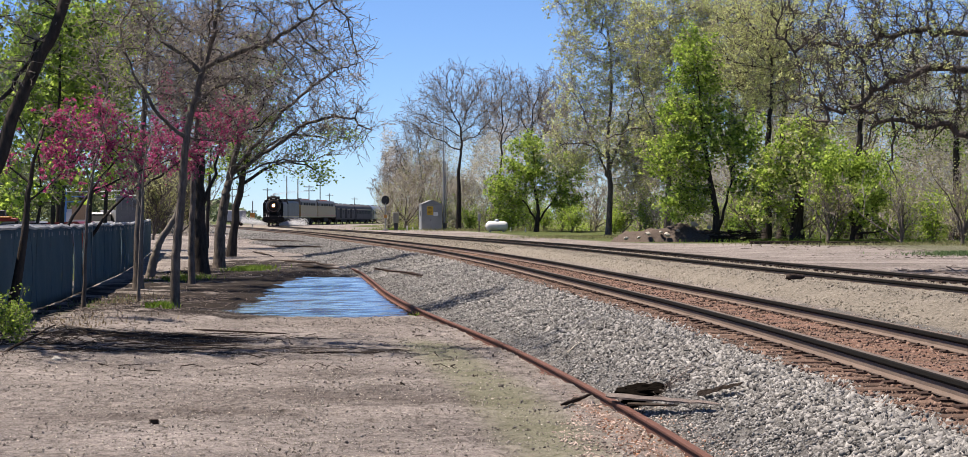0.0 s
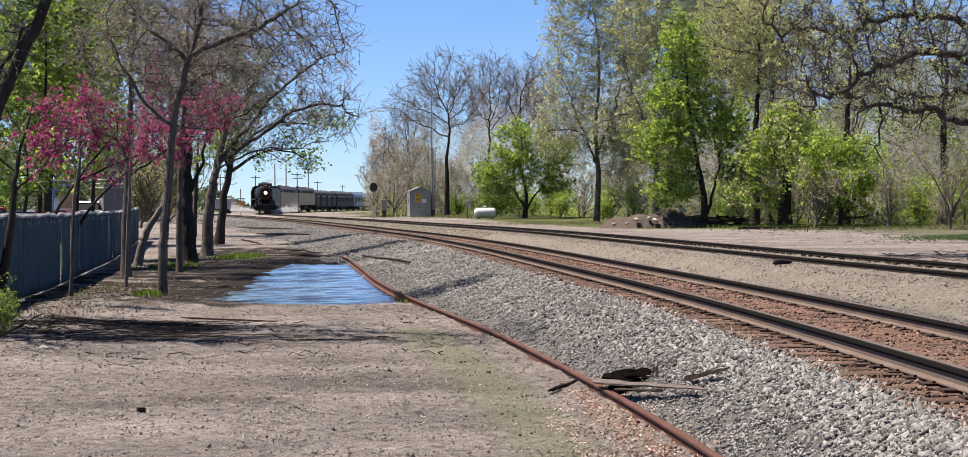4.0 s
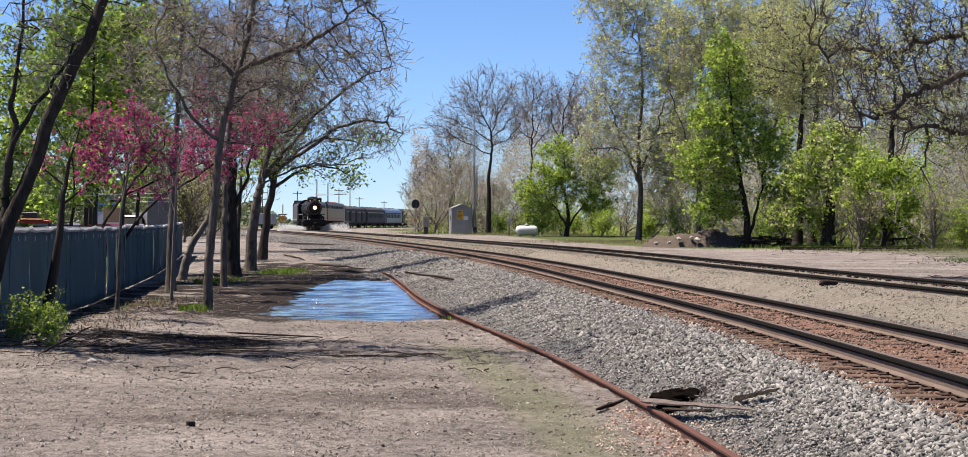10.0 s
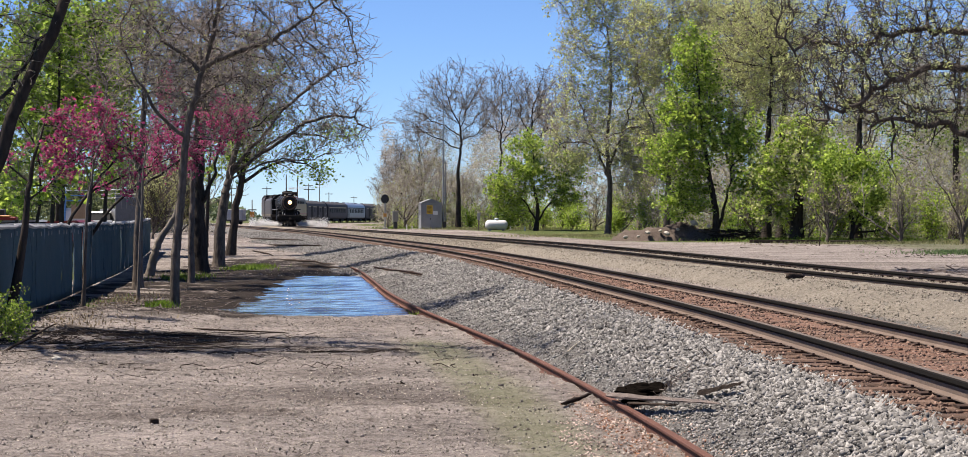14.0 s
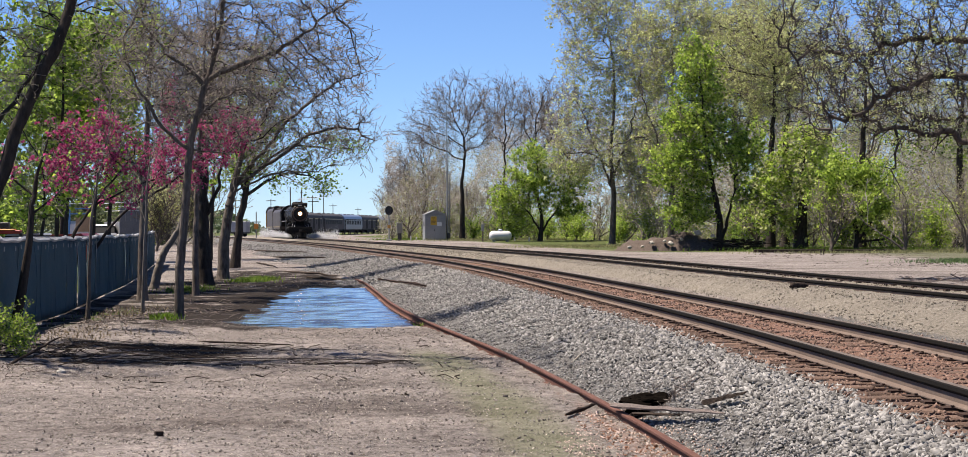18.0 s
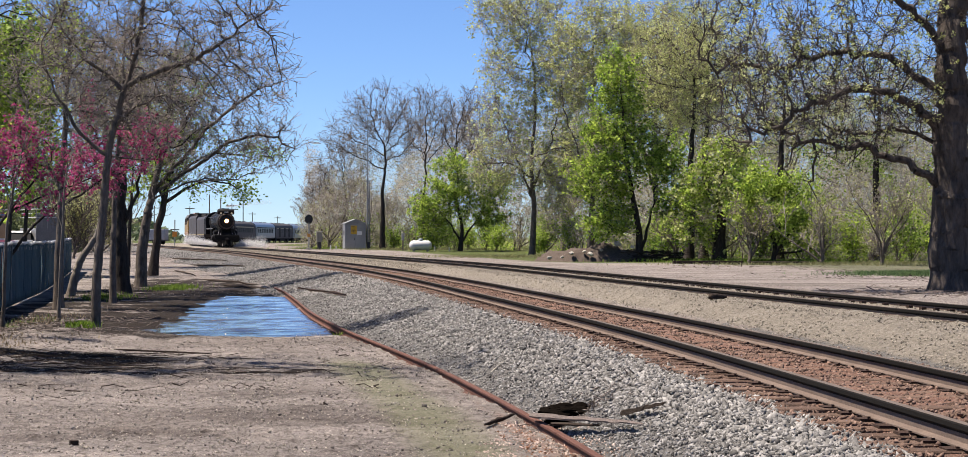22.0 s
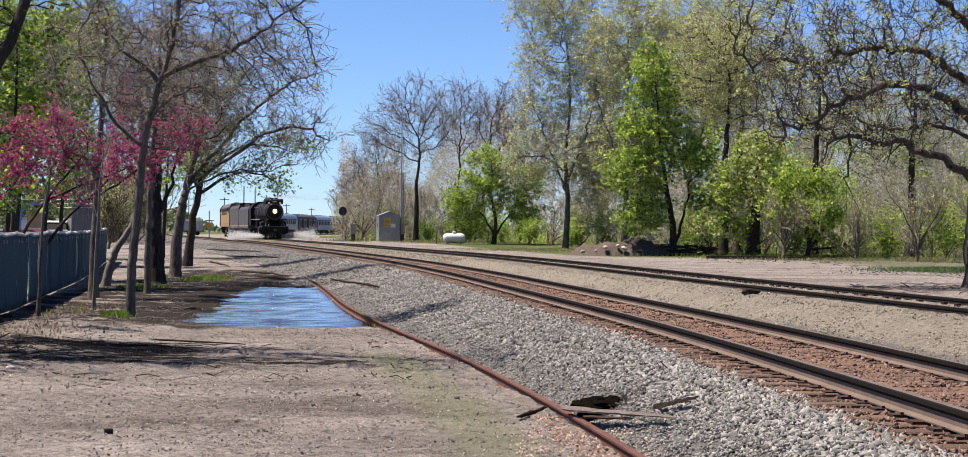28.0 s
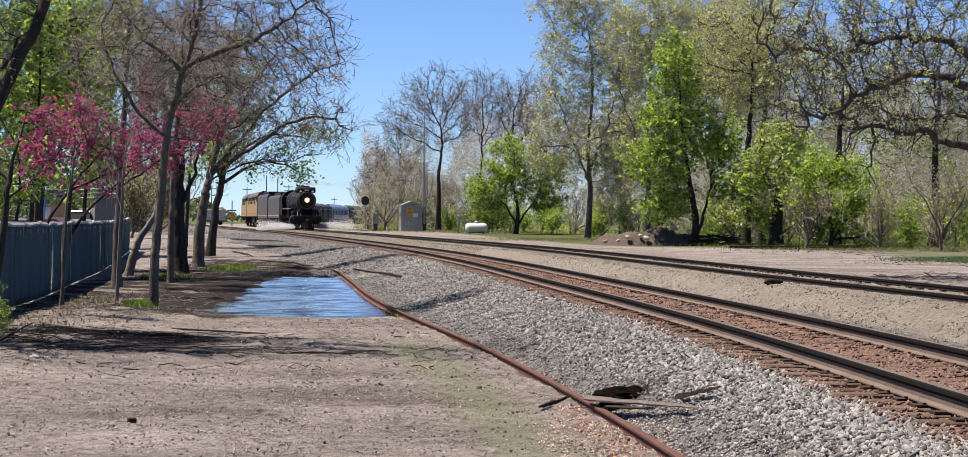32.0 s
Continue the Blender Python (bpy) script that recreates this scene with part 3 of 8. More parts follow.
def railway(name, line, z, y1, label, tie_step, tie_w, tie_span, tie_mat, seed):
    t = thing(name, Matrix(), label, "railway track", kind="structure")
    for off in (-0.7535, 0.7535):
        st = stations(line, off, z, -40, y1)
        rail = part("rail", Shape().sweep(RAIL_SECTION, st), RAIL_M, t, "dusty brown steel rail")
        # near-black band over the head sides and upper web
        head = [(-0.0155, 0.108), (-0.0165, 0.118), (-0.039, 0.134), (-0.039, 0.165), (-0.030, 0.1735), (0.030, 0.1735), (0.039, 0.165), (0.039, 0.134), (0.0165, 0.118), (0.0155, 0.108)]
        head = [(a, h - 0.172 + RAIL_H) for a, h in head]
        part("rail_head", Shape().sweep(head, st), RAILSIDE_M, rail, "dark steel rail head")
        top = [(-0.031, RAIL_H + 0.0016), (-0.031, RAIL_H + 0.0036), (0.031, RAIL_H + 0.0036), (0.031, RAIL_H + 0.0016)]
        part("running_surface", Shape().sweep(top, st), RAILTOP_M, rail, "worn shiny rail head")
    rng = random.Random(seed)
    tie = Shape().box((-tie_span, -tie_w, -0.17), (tie_span, tie_w, 0.0), 0.012).mesh("tie", tie_mat)
    s = line.s_at(8.5)
    rest = Shape()
    count = 0
    while True:
        x, y = line.along(s)
        if y > y1:
            break
        m = Matrix.Translation((x + rng.uniform(-0.12, 0.12), y, float(z(y)) - RAIL_H - 0.012 + rng.uniform(-0.012, 0.004))) @ Matrix.Rotation(-math.atan(float(line.slope(y))) + rng.uniform(-0.015, 0.015), 4, "Z")
        if count < 240:
            ob = part("tie", tie, None, t)
            ob.matrix_basis = m
        else:
            rest.box((-tie_span, -tie_w, -0.17), (tie_span, tie_w, 0.0), 0, m)
        count += 1
        s += tie_step
    if rest.v:
        tagged(part("far_ties", rest, tie_mat, t), kind="stuff")
    return t


track_a = railway("track_1", TRACK_A, za, FAR_END + 60, "curving main line with brown rails on rust-stained wooden ties", 0.5, 0.115, 1.3, TIE_M, 1)
CONCRETE_TIE_M = surface("old_tie_dust", (0.14, 0.115, 0.09), (0.38, 0.32, 0.26), 30, 3, 0.9, 0.0, 0.6, vary=0.25, stretch=(1, 12, 4))
track_b = railway("track_2", TRACK_B, zb, 700, "second curving track with brown rails in tan gravel", 0.55, 0.11, 1.25, CONCRETE_TIE_M, 2)

# spikes and tie plates of the nearest track, small iron heads beside each rail
spk = Shape()
s0 = TRACK_A.s_at(8.5)
rng = random.Random(5)
for k in range(110):
    x, y = TRACK_A.along(s0 + 0.5 * k)
    m = Matrix.Translation((x, y, 0.74 - RAIL_H - 0.004)) @ Matrix.Rotation(-math.atan(float(TRACK_A.slope(y))), 4, "Z")
    for side in (-1, 1):
        c = side * 0.7535
        spk.box((c - 0.17, -0.085, -0.012), (c + 0.17, 0.085, 0.006), 0, m)
        for o in (-0.09, 0.09):
            for w in (-0.05, 0.05):
                if w * o > 0 and rng.random() < 0.9:
                    spk.box((c + o - 0.012, w - 0.01, 0.004), (c + o + 0.012, w + 0.01, 0.014 + rng.uniform(0, 0.01)), 0, m)
tagged(part("rail_spikes", spk, SPIKE_M, track_a, "dark iron spikes and plates"), kind="stuff")
spk = Shape()
s0 = TRACK_B.s_at(18)
for k in range(240):
    x, y = TRACK_B.along(s0 + 0.55 * k)
    m = Matrix.Translation((x, y, float(zb(y)) - 0.105)) @ Matrix.Rotation(-math.atan(float(TRACK_B.slope(y))), 4, "Z")
    for c in (-0.62, 0.62):
        spk.box((c - 0.04, -0.06 + rng.uniform(-0.03, 0.03), -0.02), (c + 0.04, 0.06, 0.025 + rng.uniform(0, 0.015)), 0, m)
tagged(part("rail_spikes", spk, SPIKE_M, track_b, "dark iron fastenings inside the rails"), kind="stuff")

# old rusted siding rail along the foot of the ballast
old = thing("rusty_rail", Matrix(), "long rusted old rail lying along the ballast foot", "rail", kind="structure")
st = []
for y in np.arange(8, 69, 0.8):
    st.append((float(SIDING.at(y)) + 0.008 * math.sin(y * 0.5), float(y), -0.035 + 0.010 * math.sin(y * 0.21), float(SIDING.slope(y))))
part("rail", Shape().sweep([(a * 0.95, h * 0.92) for a, h in RAIL_SECTION], st), RUST_M, old)


# ---- scattered stones ----
def stones(name, pts, sizes, material, parent, label, seed, flat=0.62):
    """Angular broken stones, one joined mesh."""
    r = np.random.default_rng(seed)
    n = len(pts)
    shape = np.array([(1, 0.1, 0), (-0.9, 0.2, 0.1), (0.1, 1, -0.1), (-0.1, -0.9, 0.1), (0.1, 0.1, 0.95), (0, -0.1, -1)], float)
    faces = np.array([(4, 0, 2), (4, 2, 1), (4, 1, 3), (4, 3, 0), (5, 2, 0), (5, 1, 2), (5, 3, 1), (5, 0, 3)])
    v = shape[None] * (1 + r.uniform(-0.35, 0.35, (n, len(shape), 1)))
    v = (v + r.uniform(-0.35, 0.35, v.shape)) * r.uniform(0.65, 1.35, (n, 1, 3)) * np.array([1.2, 1.0, flat])
    q = r.standard_normal((n, 4)) * np.array([1.0, 0.45, 0.45, 1.0])
    q /= np.linalg.norm(q, axis=1, keepdims=True)
    w, x, y, z = q.T
    R = np.stack([1 - 2 * (y * y + z * z), 2 * (x * y - z * w), 2 * (x * z + y * w), 2 * (x * y + z * w), 1 - 2 * (x * x + z * z), 2 * (y * z - x * w), 2 * (x * z - y * w), 2 * (y * z + x * w), 1 - 2 * (x * x + y * y)], -1).reshape(n, 3, 3)
    v = np.einsum("nij,nkj->nki", R, v) * np.asarray(sizes)[:, None, None] + np.asarray(pts)[:, None]
    f = faces[None] + (np.arange(n) * len(shape))[:, None, None]
    ob = new(name, arrays_mesh(name, v.reshape(-1, 3), f.reshape(-1, 3), material))
    if parent:
        ob.parent = parent
    return tagged(ob, label, "" if parent else "gravel", kind="stuff")


def scatter(n, y0, y1, left, right, seed, lift, power=1.6):
    """Points on the ground between two lines in plan, denser near the start."""
    r = np.random.default_rng(seed)
    y = y0 + (y1 - y0) * r.random(n) ** power
    x = left(y) + (right(y) - left(y)) * r.random(n)
    keep = ((x - 1.66) / (0.29 + 0.03 * np.sin(y * 23))) ** 2 + ((y - 18.8) / 0.42) ** 2 > 1
    x, y = x[keep], y[keep]
    return np.stack([x, y, ground_z(x, y) + lift + r.uniform(-0.008, 0.014, len(x)) * (lift == 0)], -1), r


p, r = scatter(72000, 10.0, 64, lambda y: SIDING.at(y) + 0.08, lambda y: TRACK_A.at(y) - 1.15, 11, 0.0, 1.75)
fine_side = np.clip((p[:, 0] - SIDING.at(p[:, 1])) / 0.7, 0.62, 1.0)
stones("grey_ballast", p, r.uniform(0.015, 0.034, len(p)) * r.choice([0.7, 0.85, 1, 1, 1.3], len(p)) * fine_side, STONE_M, None, "loose angular grey ballast stones on the track shoulder", 12)
p, r = scatter(20000, 10.0, 64, lambda y: TRACK_A.at(y) - 1.4, lambda y: TRACK_A.at(y) + 1.6, 13, 0.0, 1.5)
p[:, 2] += 0.02 * (np.abs(p[:, 0] - TRACK_A.at(p[:, 1])) > 0.95)
stones("stained_ballast", p, r.uniform(0.013, 0.030, len(p)), REDSTONE_M, None, "rust-stained ballast stones between the rails", 14)
p, r = scatter(20000, 58, 175, lambda y: SIDING.at(y) - 0.4 + 0.5 * np.sin(y * 0.35), lambda y: TRACK_A.at(y) - 1.2, 19, 0.0, 1.4)
stones("grey_ballast", p, r.uniform(0.025, 0.055, len(p)), STONE_M, None, "coarse grey ballast on the bank further off", 20)
p, r = scatter(24000, 18, 80, lambda y: TRACK_A.at(y) + 1.2, lambda y: TRACK_B.at(y) + 1.2, 15, 0.0, 1.4)
stones("tan_gravel", p, r.uniform(0.009, 0.02, len(p)), TANSTONE_M, None, "tan gravel between the two tracks", 16)
p, r = scatter(16000, 75, 210, lambda y: TRACK_A.at(y) + 1.3, lambda y: TRACK_B.at(y) - 1.2, 25, 0.0, 1.3)
stones("tan_gravel", p, r.uniform(0.018, 0.04, len(p)), TANSTONE_M, None, "tan gravel between the tracks further off", 26)
p, r = scatter(2600, 62, 150, lambda y: fence_x(y) + 1.0, lambda y: SIDING.at(y) - 0.3, 27, 0.0, 1.3)
stones("dirt_clods", p, r.uniform(0.012, 0.035, len(p)), CLOD_M, None, "crumbled earth and stones along the far path", 28)
p, r = scatter(22000, 12.5, 36, lambda y: -8 + 0 * y, lambda y: SIDING.at(y), 21, 0.002, 1.5)
stones("pale_chips", p, r.uniform(0.004, 0.009, len(p)) * r.choice([1, 1, 1.7], len(p)), CHIP_M, None, "fine pale grit and wood chips on the earth", 22)
p, r = scatter(24000, 12.5, 40, lambda y: -8.2 + 0 * y, lambda y: SIDING.at(y), 23, 0.0, 1.5)
stones("dirt_clods", p, r.uniform(0.004, 0.011, len(p)) * r.choice([1, 1, 1, 1, 1, 1.8], len(p)) * np.interp(p[:, 1], [12, 40], [0.9, 1.5]), CLOD_M, None, "small crumbled clods of brown earth", 24)
p, r = scatter(2400, 14.0, 19.6, lambda y: SIDING.at(y) - 0.9 * np.clip((20 - y) / 3, 0.3, 1), lambda y: SIDING.at(y) + 0.3, 29, 0.006, 1.0)
stones("wood_crumbs", p, r.uniform(0.006, 0.018, len(p)), surface("pink_wood_chips", (0.34, 0.25, 0.21), (0.72, 0.58, 0.50), 40, 9, 0.9, 0, 0.1, vary=0.35, island=True), None, "pale pinkish chips of rotten wood by the rail", 30, 0.28)
p, r = scatter(1100, 14.0, 19.4, lambda y: SIDING.at(y) - 0.5, lambda y: SIDING.at(y) + 0.2, 31, 0.006, 1.0)
stones("wood_crumbs", p, r.uniform(0.006, 0.016, len(p)), surface("orange_rotten_wood", (0.22, 0.10, 0.06), (0.48, 0.27, 0.18), 40, 9, 0.9, 0, 0.1, vary=0.4, island=True), None, "orange crumbs of rotten wood by the rusty rail", 32, 0.3)
p, r = scatter(4000, 13, 37, lambda y: -8 + 0 * y, lambda y: SIDING.at(y), 17, 0.0, 1.6)
stones("dirt_pebbles", p, r.uniform(0.004, 0.011, len(p)) * r.choice([1, 1, 1, 1, 1, 1.8], len(p)), TANSTONE_M, None, "small pale pebbles in the bare earth", 18)


# ---- screened fence ----
HEM_M = surface("white_webbing", (0.5, 0.5, 0.5), (0.72, 0.72, 0.72), 30, 0.6, 0.8, 0, 0.2)
CLOTH_M = surface("green_screen_cloth", (0.09, 0.14, 0.16), (0.165, 0.23, 0.255), 90, 0.7, 0.75, 0, 0.3, stretch=(1, 1, 0.1), spots=(0.10, 0.17, 0.185))
cn, cl = CLOTH_M.node_tree.nodes, CLOTH_M.node_tree.links
ctr = cn.new("ShaderNodeBsdfTranslucent")
ctr.inputs[0].default_value = (0.085, 0.14, 0.18, 1)
cmx = cn.new("ShaderNodeMixShader")
cmx.inputs[0].default_value = 0.3
cl.new(cn["Principled BSDF"].outputs[0], cmx.inputs[1])
cl.new(ctr.outputs[0], cmx.inputs[2])
cl.new(cmx.outputs[0], cn["Material Output"].inputs[0])
POST_M = surface("galvanised_pipe", (0.28, 0.29, 0.30), (0.46, 0.47, 0.48), 30, 2, 0.45, 0.7, 0.05)


def build_fence():
    fence = thing("screened_fence", Matrix(), "chain-link fence covered with dark green privacy screen", "fence")
    ys = [22 + 3.05 * k for k in range(26)]
    for k, y in enumerate(ys):
        x = float(fence_x(y))
        z = float(ground_z(x, y))
        part("post", Shape().tube([(x - 0.05, y, z - 0.1), (x - 0.05, y, z + 1.80)], [0.03, 0.03], 8).lathe([(0.033, -0.04), (0.033, 0.0), (0.01, 0.015)], 8, Matrix.Translation((x - 0.05, y, z + 1.80))), POST_M, fence, "galvanised post")
        if k == len(ys) - 1:
            break
        y2 = ys[k + 1]
        x2 = float(fence_x(y2))
        z2 = float(ground_z(x2, y2))
        part("top_rail", Shape().tube([(x - 0.05, y, z + 1.8), (x2 - 0.05, y2, z2 + 1.8)], [0.021, 0.021], 6), POST_M, fence)
        # a sagging, wrinkled screen panel
        nu, nv = 28, 9
        v = []
        for a in range(nu + 1):
            u = -0.012 + 1.024 * a / nu
            for b in range(nv + 1):
                w = b / nv
                top = 1.80 - 0.018 * math.sin(u * math.pi * 2 + k) ** 2 - 0.05 * math.sin(u * math.pi + 0.6 * math.sin(k * 2.3)) * (0.4 + 0.6 * math.sin(k * 1.7) ** 2)
                bulge = 0.05 * math.sin(u * 9 + k) * math.sin(w * 3.1) + 0.012 * math.sin(u * 31 + w * 5 + k * 1.7)
                v.append((x + (x2 - x) * u + bulge + 0.02, y + (y2 - y) * u, z + (z2 - z) * u + 0.03 + w * (top - 0.03)))
        f = [(a * (nv + 1) + b, (a + 1) * (nv + 1) + b, (a + 1) * (nv + 1) + b + 1, a * (nv + 1) + b + 1) for a in range(nu) for b in range(nv)]
        scr = part("screen_panel", Shape().add(v, f), CLOTH_M, fence, "wrinkled dark green cloth", True)
        sm = scr.modifiers.new("thickness", "SOLIDIFY")
        sm.thickness = 0.004
        for q in (0, 9, 19):
            seam = [(v[q * (nv + 1) + b][0] + 0.008, v[q * (nv + 1) + b][1], v[q * (nv + 1) + b][2]) for b in range(nv + 1)]
            if (k * 3 + q) % 4 != 1:
                part("seam", Shape().tube(seam, [0.010 if q == 0 else 0.006] * len(seam), 4), POST_M if q == 0 else CLOTH_M, scr, "pale stitched seam")
        for q in (5, 14, 23):
            c = v[q * (nv + 1) + nv - 1]
            part("tie_strap", Shape().box((c[0] + 0.004, c[1] - 0.03, c[2] - 0.02), (c[0] + 0.016, c[1] + 0.03, c[2] + 0.07), 0.003), POST_M, scr, "frayed pale tie")
        # pale hem along the top
        hem = [(v[a * (nv + 1) + nv][0] + 0.006, v[a * (nv + 1) + nv][1], v[a * (nv + 1) + nv][2] - 0.01) for a in range(nu + 1)]
        part("hem", Shape().tube(hem, [0.045] * len(hem), 5), HEM_M, scr, "white top hem")


build_fence()


# ---- trees ----
def unit(v):
    return v / np.maximum(np.linalg.norm(v, axis=-1, keepdims=True), 1e-9)


def grow(P, Rad, n, r, length, spread, up, start=0.25, K=5, wobble=0.12, thick=0.5, droop=0.0, taper=0.15):
    """Children of the limbs P (N, K0, 3) with radii Rad; n to each limb. Returns their lines and radii."""
    N, K0, _ = P.shape
    t = start + (1 - start) * (np.arange(n)[None] + r.random((N, n))) / n
    idx = t * (K0 - 1)
    i0 = np.clip(idx.astype(int), 0, K0 - 2)
    fr = (idx - i0)[..., None]
    rows = np.arange(N)[:, None]
    base = P[rows, i0] * (1 - fr) + P[rows, i0 + 1] * fr
    tang = unit(P[rows, i0 + 1] - P[rows, i0])
    rad = Rad[rows, i0] * (1 - fr[..., 0]) + Rad[rows, i0 + 1] * fr[..., 0]
    q = r.standard_normal((N, n, 3))
    side = unit(q - (q * tang).sum(-1, keepdims=True) * tang)
    ang = np.radians(spread) * r.uniform(0.65, 1.3, (N, n, 1))
    d = tang * np.cos(ang) + side * np.sin(ang)
    d = unit(d + np.array([0, 0, up]))
    plen = np.linalg.norm(np.diff(P, axis=1), axis=2).sum(1)[:, None]
    L = plen * length * r.uniform(0.3, 1.25, (N, n)) * (1.15 - 0.55 * t)
    M = N * n
    out = np.zeros((M, K, 3))
    out[:, 0] = base.reshape(M, 3)
    d = d.reshape(M, 3)
    L = L.reshape(M, 1) / (K - 1)
    for k in range(1, K):
        d = unit(d + wobble * r.standard_normal((M, 3)) + np.array([0, 0, up * 0.25 - droop]))
        out[:, k] = out[:, k - 1] + d * L
    cr = np.minimum(rad.reshape(M, 1) * thick, rad.reshape(M, 1) * 0.95) * np.linspace(1, taper, K)[None]
    return out, cr


def tubes(P, R, sides):
    """Vertices and faces of many tubes at once."""
    N, K, _ = P.shape
    d = unit(np.gradient(P, axis=1))
    ref = np.where(np.abs(d[..., 2:3]) > 0.9, np.array([1.0, 0, 0]), np.array([0, 0, 1.0]))
    s = unit(np.cross(d, ref))
    w = np.cross(s, d)
    a = 2 * np.pi * np.arange(sides) / sides
    v = P[:, :, None] + R[:, :, None, None] * (s[:, :, None] * np.cos(a)[:, None] + w[:, :, None] * np.sin(a)[:, None])
    i = np.arange(N * K * sides).reshape(N, K, sides)
    j = np.roll(i, -1, axis=2)
    f = np.stack([i[:, :-1], j[:, :-1], j[:, 1:], i[:, 1:]], -1).reshape(-1, 4)
    return v.reshape(-1, 3), f


def merged(parts):
    vs, fs, o = [], [], 0
    for v, f in parts:
        vs.append(v)
        fs.append(f + o)
        o += len(v)
    return np.concatenate(vs), np.concatenate(fs)


def leaves(P, n, size, r, spread, material, name, start=0.2, flat=0.0, clump=1):
    """Small folded leaves scattered about the limbs P, in clumps where asked."""
    N, K, _ = P.shape
    m = max(1, int(N * n) // clump)
    pick = r.integers(0, N, m)
    t = start + (1 - start) * r.random(m)
    idx = t * (K - 1)
    i0 = np.clip(idx.astype(int), 0, K - 2)
    fr = (idx - i0)[:, None]
    c = P[pick, i0] * (1 - fr) + P[pick, i0 + 1] * fr + spread * r.standard_normal((m, 3))
    if clump > 1:
        c = np.repeat(c, clump, axis=0)
        m = len(c)
        c = c + 0.45 * spread * r.standard_normal((m, 3))
    twiggy = material.name == "bare_twig_haze"
    a = unit(r.standard_normal((m, 3)) * np.array([1, 1, 0.75] if twiggy else [1, 1, 0.7]))
    wid = 0.03 if twiggy else 0.36
    size = size * (3.6 if twiggy else 1.0)
    q = r.standard_normal((m, 3))
    q[:, 2] += flat
    b = unit(np.cross(a, q))
    nrm = np.cross(a, b)
    s = (size * r.uniform(0.55, 1.3, m))[:, None]
    v = np.stack([c - a * s * 0.5, c + b * s * wid + nrm * s * 0.12, c + a * s * 0.5, c - b * s * wid + nrm * s * 0.12], 1)
    f = np.arange(m * 4).reshape(m, 4)
    return arrays_mesh(name, v.reshape(-1, 3), f, material)


def wander(points, r, K, amount):
    """A bent line through a few points, resampled and roughened."""
    p = np.array(points, float)
    t = np.linspace(0, len(p) - 1, K)
    out = np.stack([np.interp(t, np.arange(len(p)), p[:, k]) for k in range(3)], -1)
    ker = np.array([0.25, 0.5, 0.25])
    for _ in range(2):
        out[1:-1] = out[:-2] * ker[0] + out[1:-1] * ker[1] + out[2:] * ker[2]
    out[1:] += amount * r.standard_normal((K - 1, 3)) * np.linspace(0.3, 1, K - 1)[:, None]
    return out


def tree(name, base, trunk, radius, seed, label, bark, twig, limbs=(), auto=10, limb_len=0.55, spread=50, up=0.15, levels=(5, 5, 4), ratio=(0.5, 0.5, 0.5), start=0.3,
         leaf=None, leaf_n=1.0, leaf_size=0.06, leaf_spread=0.08, droop=0.0, top_r=0.25, group="", twig_min=0.004, wob=0.1, category="tree", leaf_start=0.2, twist=0.15, kink=0.3, clump=1, leaf2=None, leaf2_n=0.0):
    """A tree with a trunk through given points (from the base), limbs given or sprouted, then finer levels and leaves."""
    r = np.random.default_rng(seed)
    bx, by = base
    t = thing(name, Matrix.Translation((bx, by, float(ground_z(bx, by)))), label, category, group)
    K = 14
    tp = wander([(0, 0, -0.15)] + list(trunk), r, K, radius * 0.25)
    tr = 0.85 * radius * np.linspace(1, top_r, K)
    tr[0] *= 1.35
    tr[1] *= 1.1
    P, R = [], []
    for pts, rad in limbs:
        q = wander(pts, r, 9, 0.03 + rad * kink)
        P.append(q)
        R.append(rad * np.linspace(1, 0.12, 9))
    if P:
        P, R = np.array(P), np.array(R)
    if auto:
        p2, r2 = grow(tp[None], tr[None], auto, r, limb_len, spread, up, start, 9, wob, 0.6, droop)
        P = np.concatenate([P, p2]) if len(limbs) else p2
        R = np.concatenate([R, r2]) if len(limbs) else r2
    if name == "bare_thicket":
        v, f = tubes(tp[None], tr[None], 10)
        for k in range(len(P)):
            lv, lf = tubes(P[k:k + 1], R[k:k + 1], 6)
            part("limb", arrays_mesh("limb", lv, lf, bark, True), None, t)
    else:
        v, f = merged([tubes(tp[None], tr[None], 10), tubes(P, R, 6)])
    part("trunk", arrays_mesh("trunk", v, f, bark, True), None, t)
    finer = []
    cur, cr = P, R
    last = len(levels) - 1
    for k, n in enumerate(levels):
        cur, cr = grow(cur, cr, n, r, ratio[k], spread * (1.0 if k == 0 else 0.9), up * 0.7, 0.2, 2 if k == last and k > 0 else (6, 5, 3)[min(k, 2)], twist, 0.55, droop * (k + 1) * 0.5)
        cr = np.maximum(cr, twig_min * (1.0 if k == last else 1.25))
        finer.append(tubes(cur, cr, 4 if k == 0 else 3))
    if finer:
        v, f = merged(finer)
        tagged(part("twig_crown", arrays_mesh("twig_crown", v, f, twig), None, t), kind="stuff")
    for nm, mt, num, sz in (("foliage", leaf, leaf_n, leaf_size), ("young_foliage", leaf2, leaf2_n, leaf_size)):
        if mt is not None:
            tagged(part(nm, leaves(cur, num, sz, r, leaf_spread, mt, nm, leaf_start, 0.0, clump), None, t), kind="stuff")
    return t


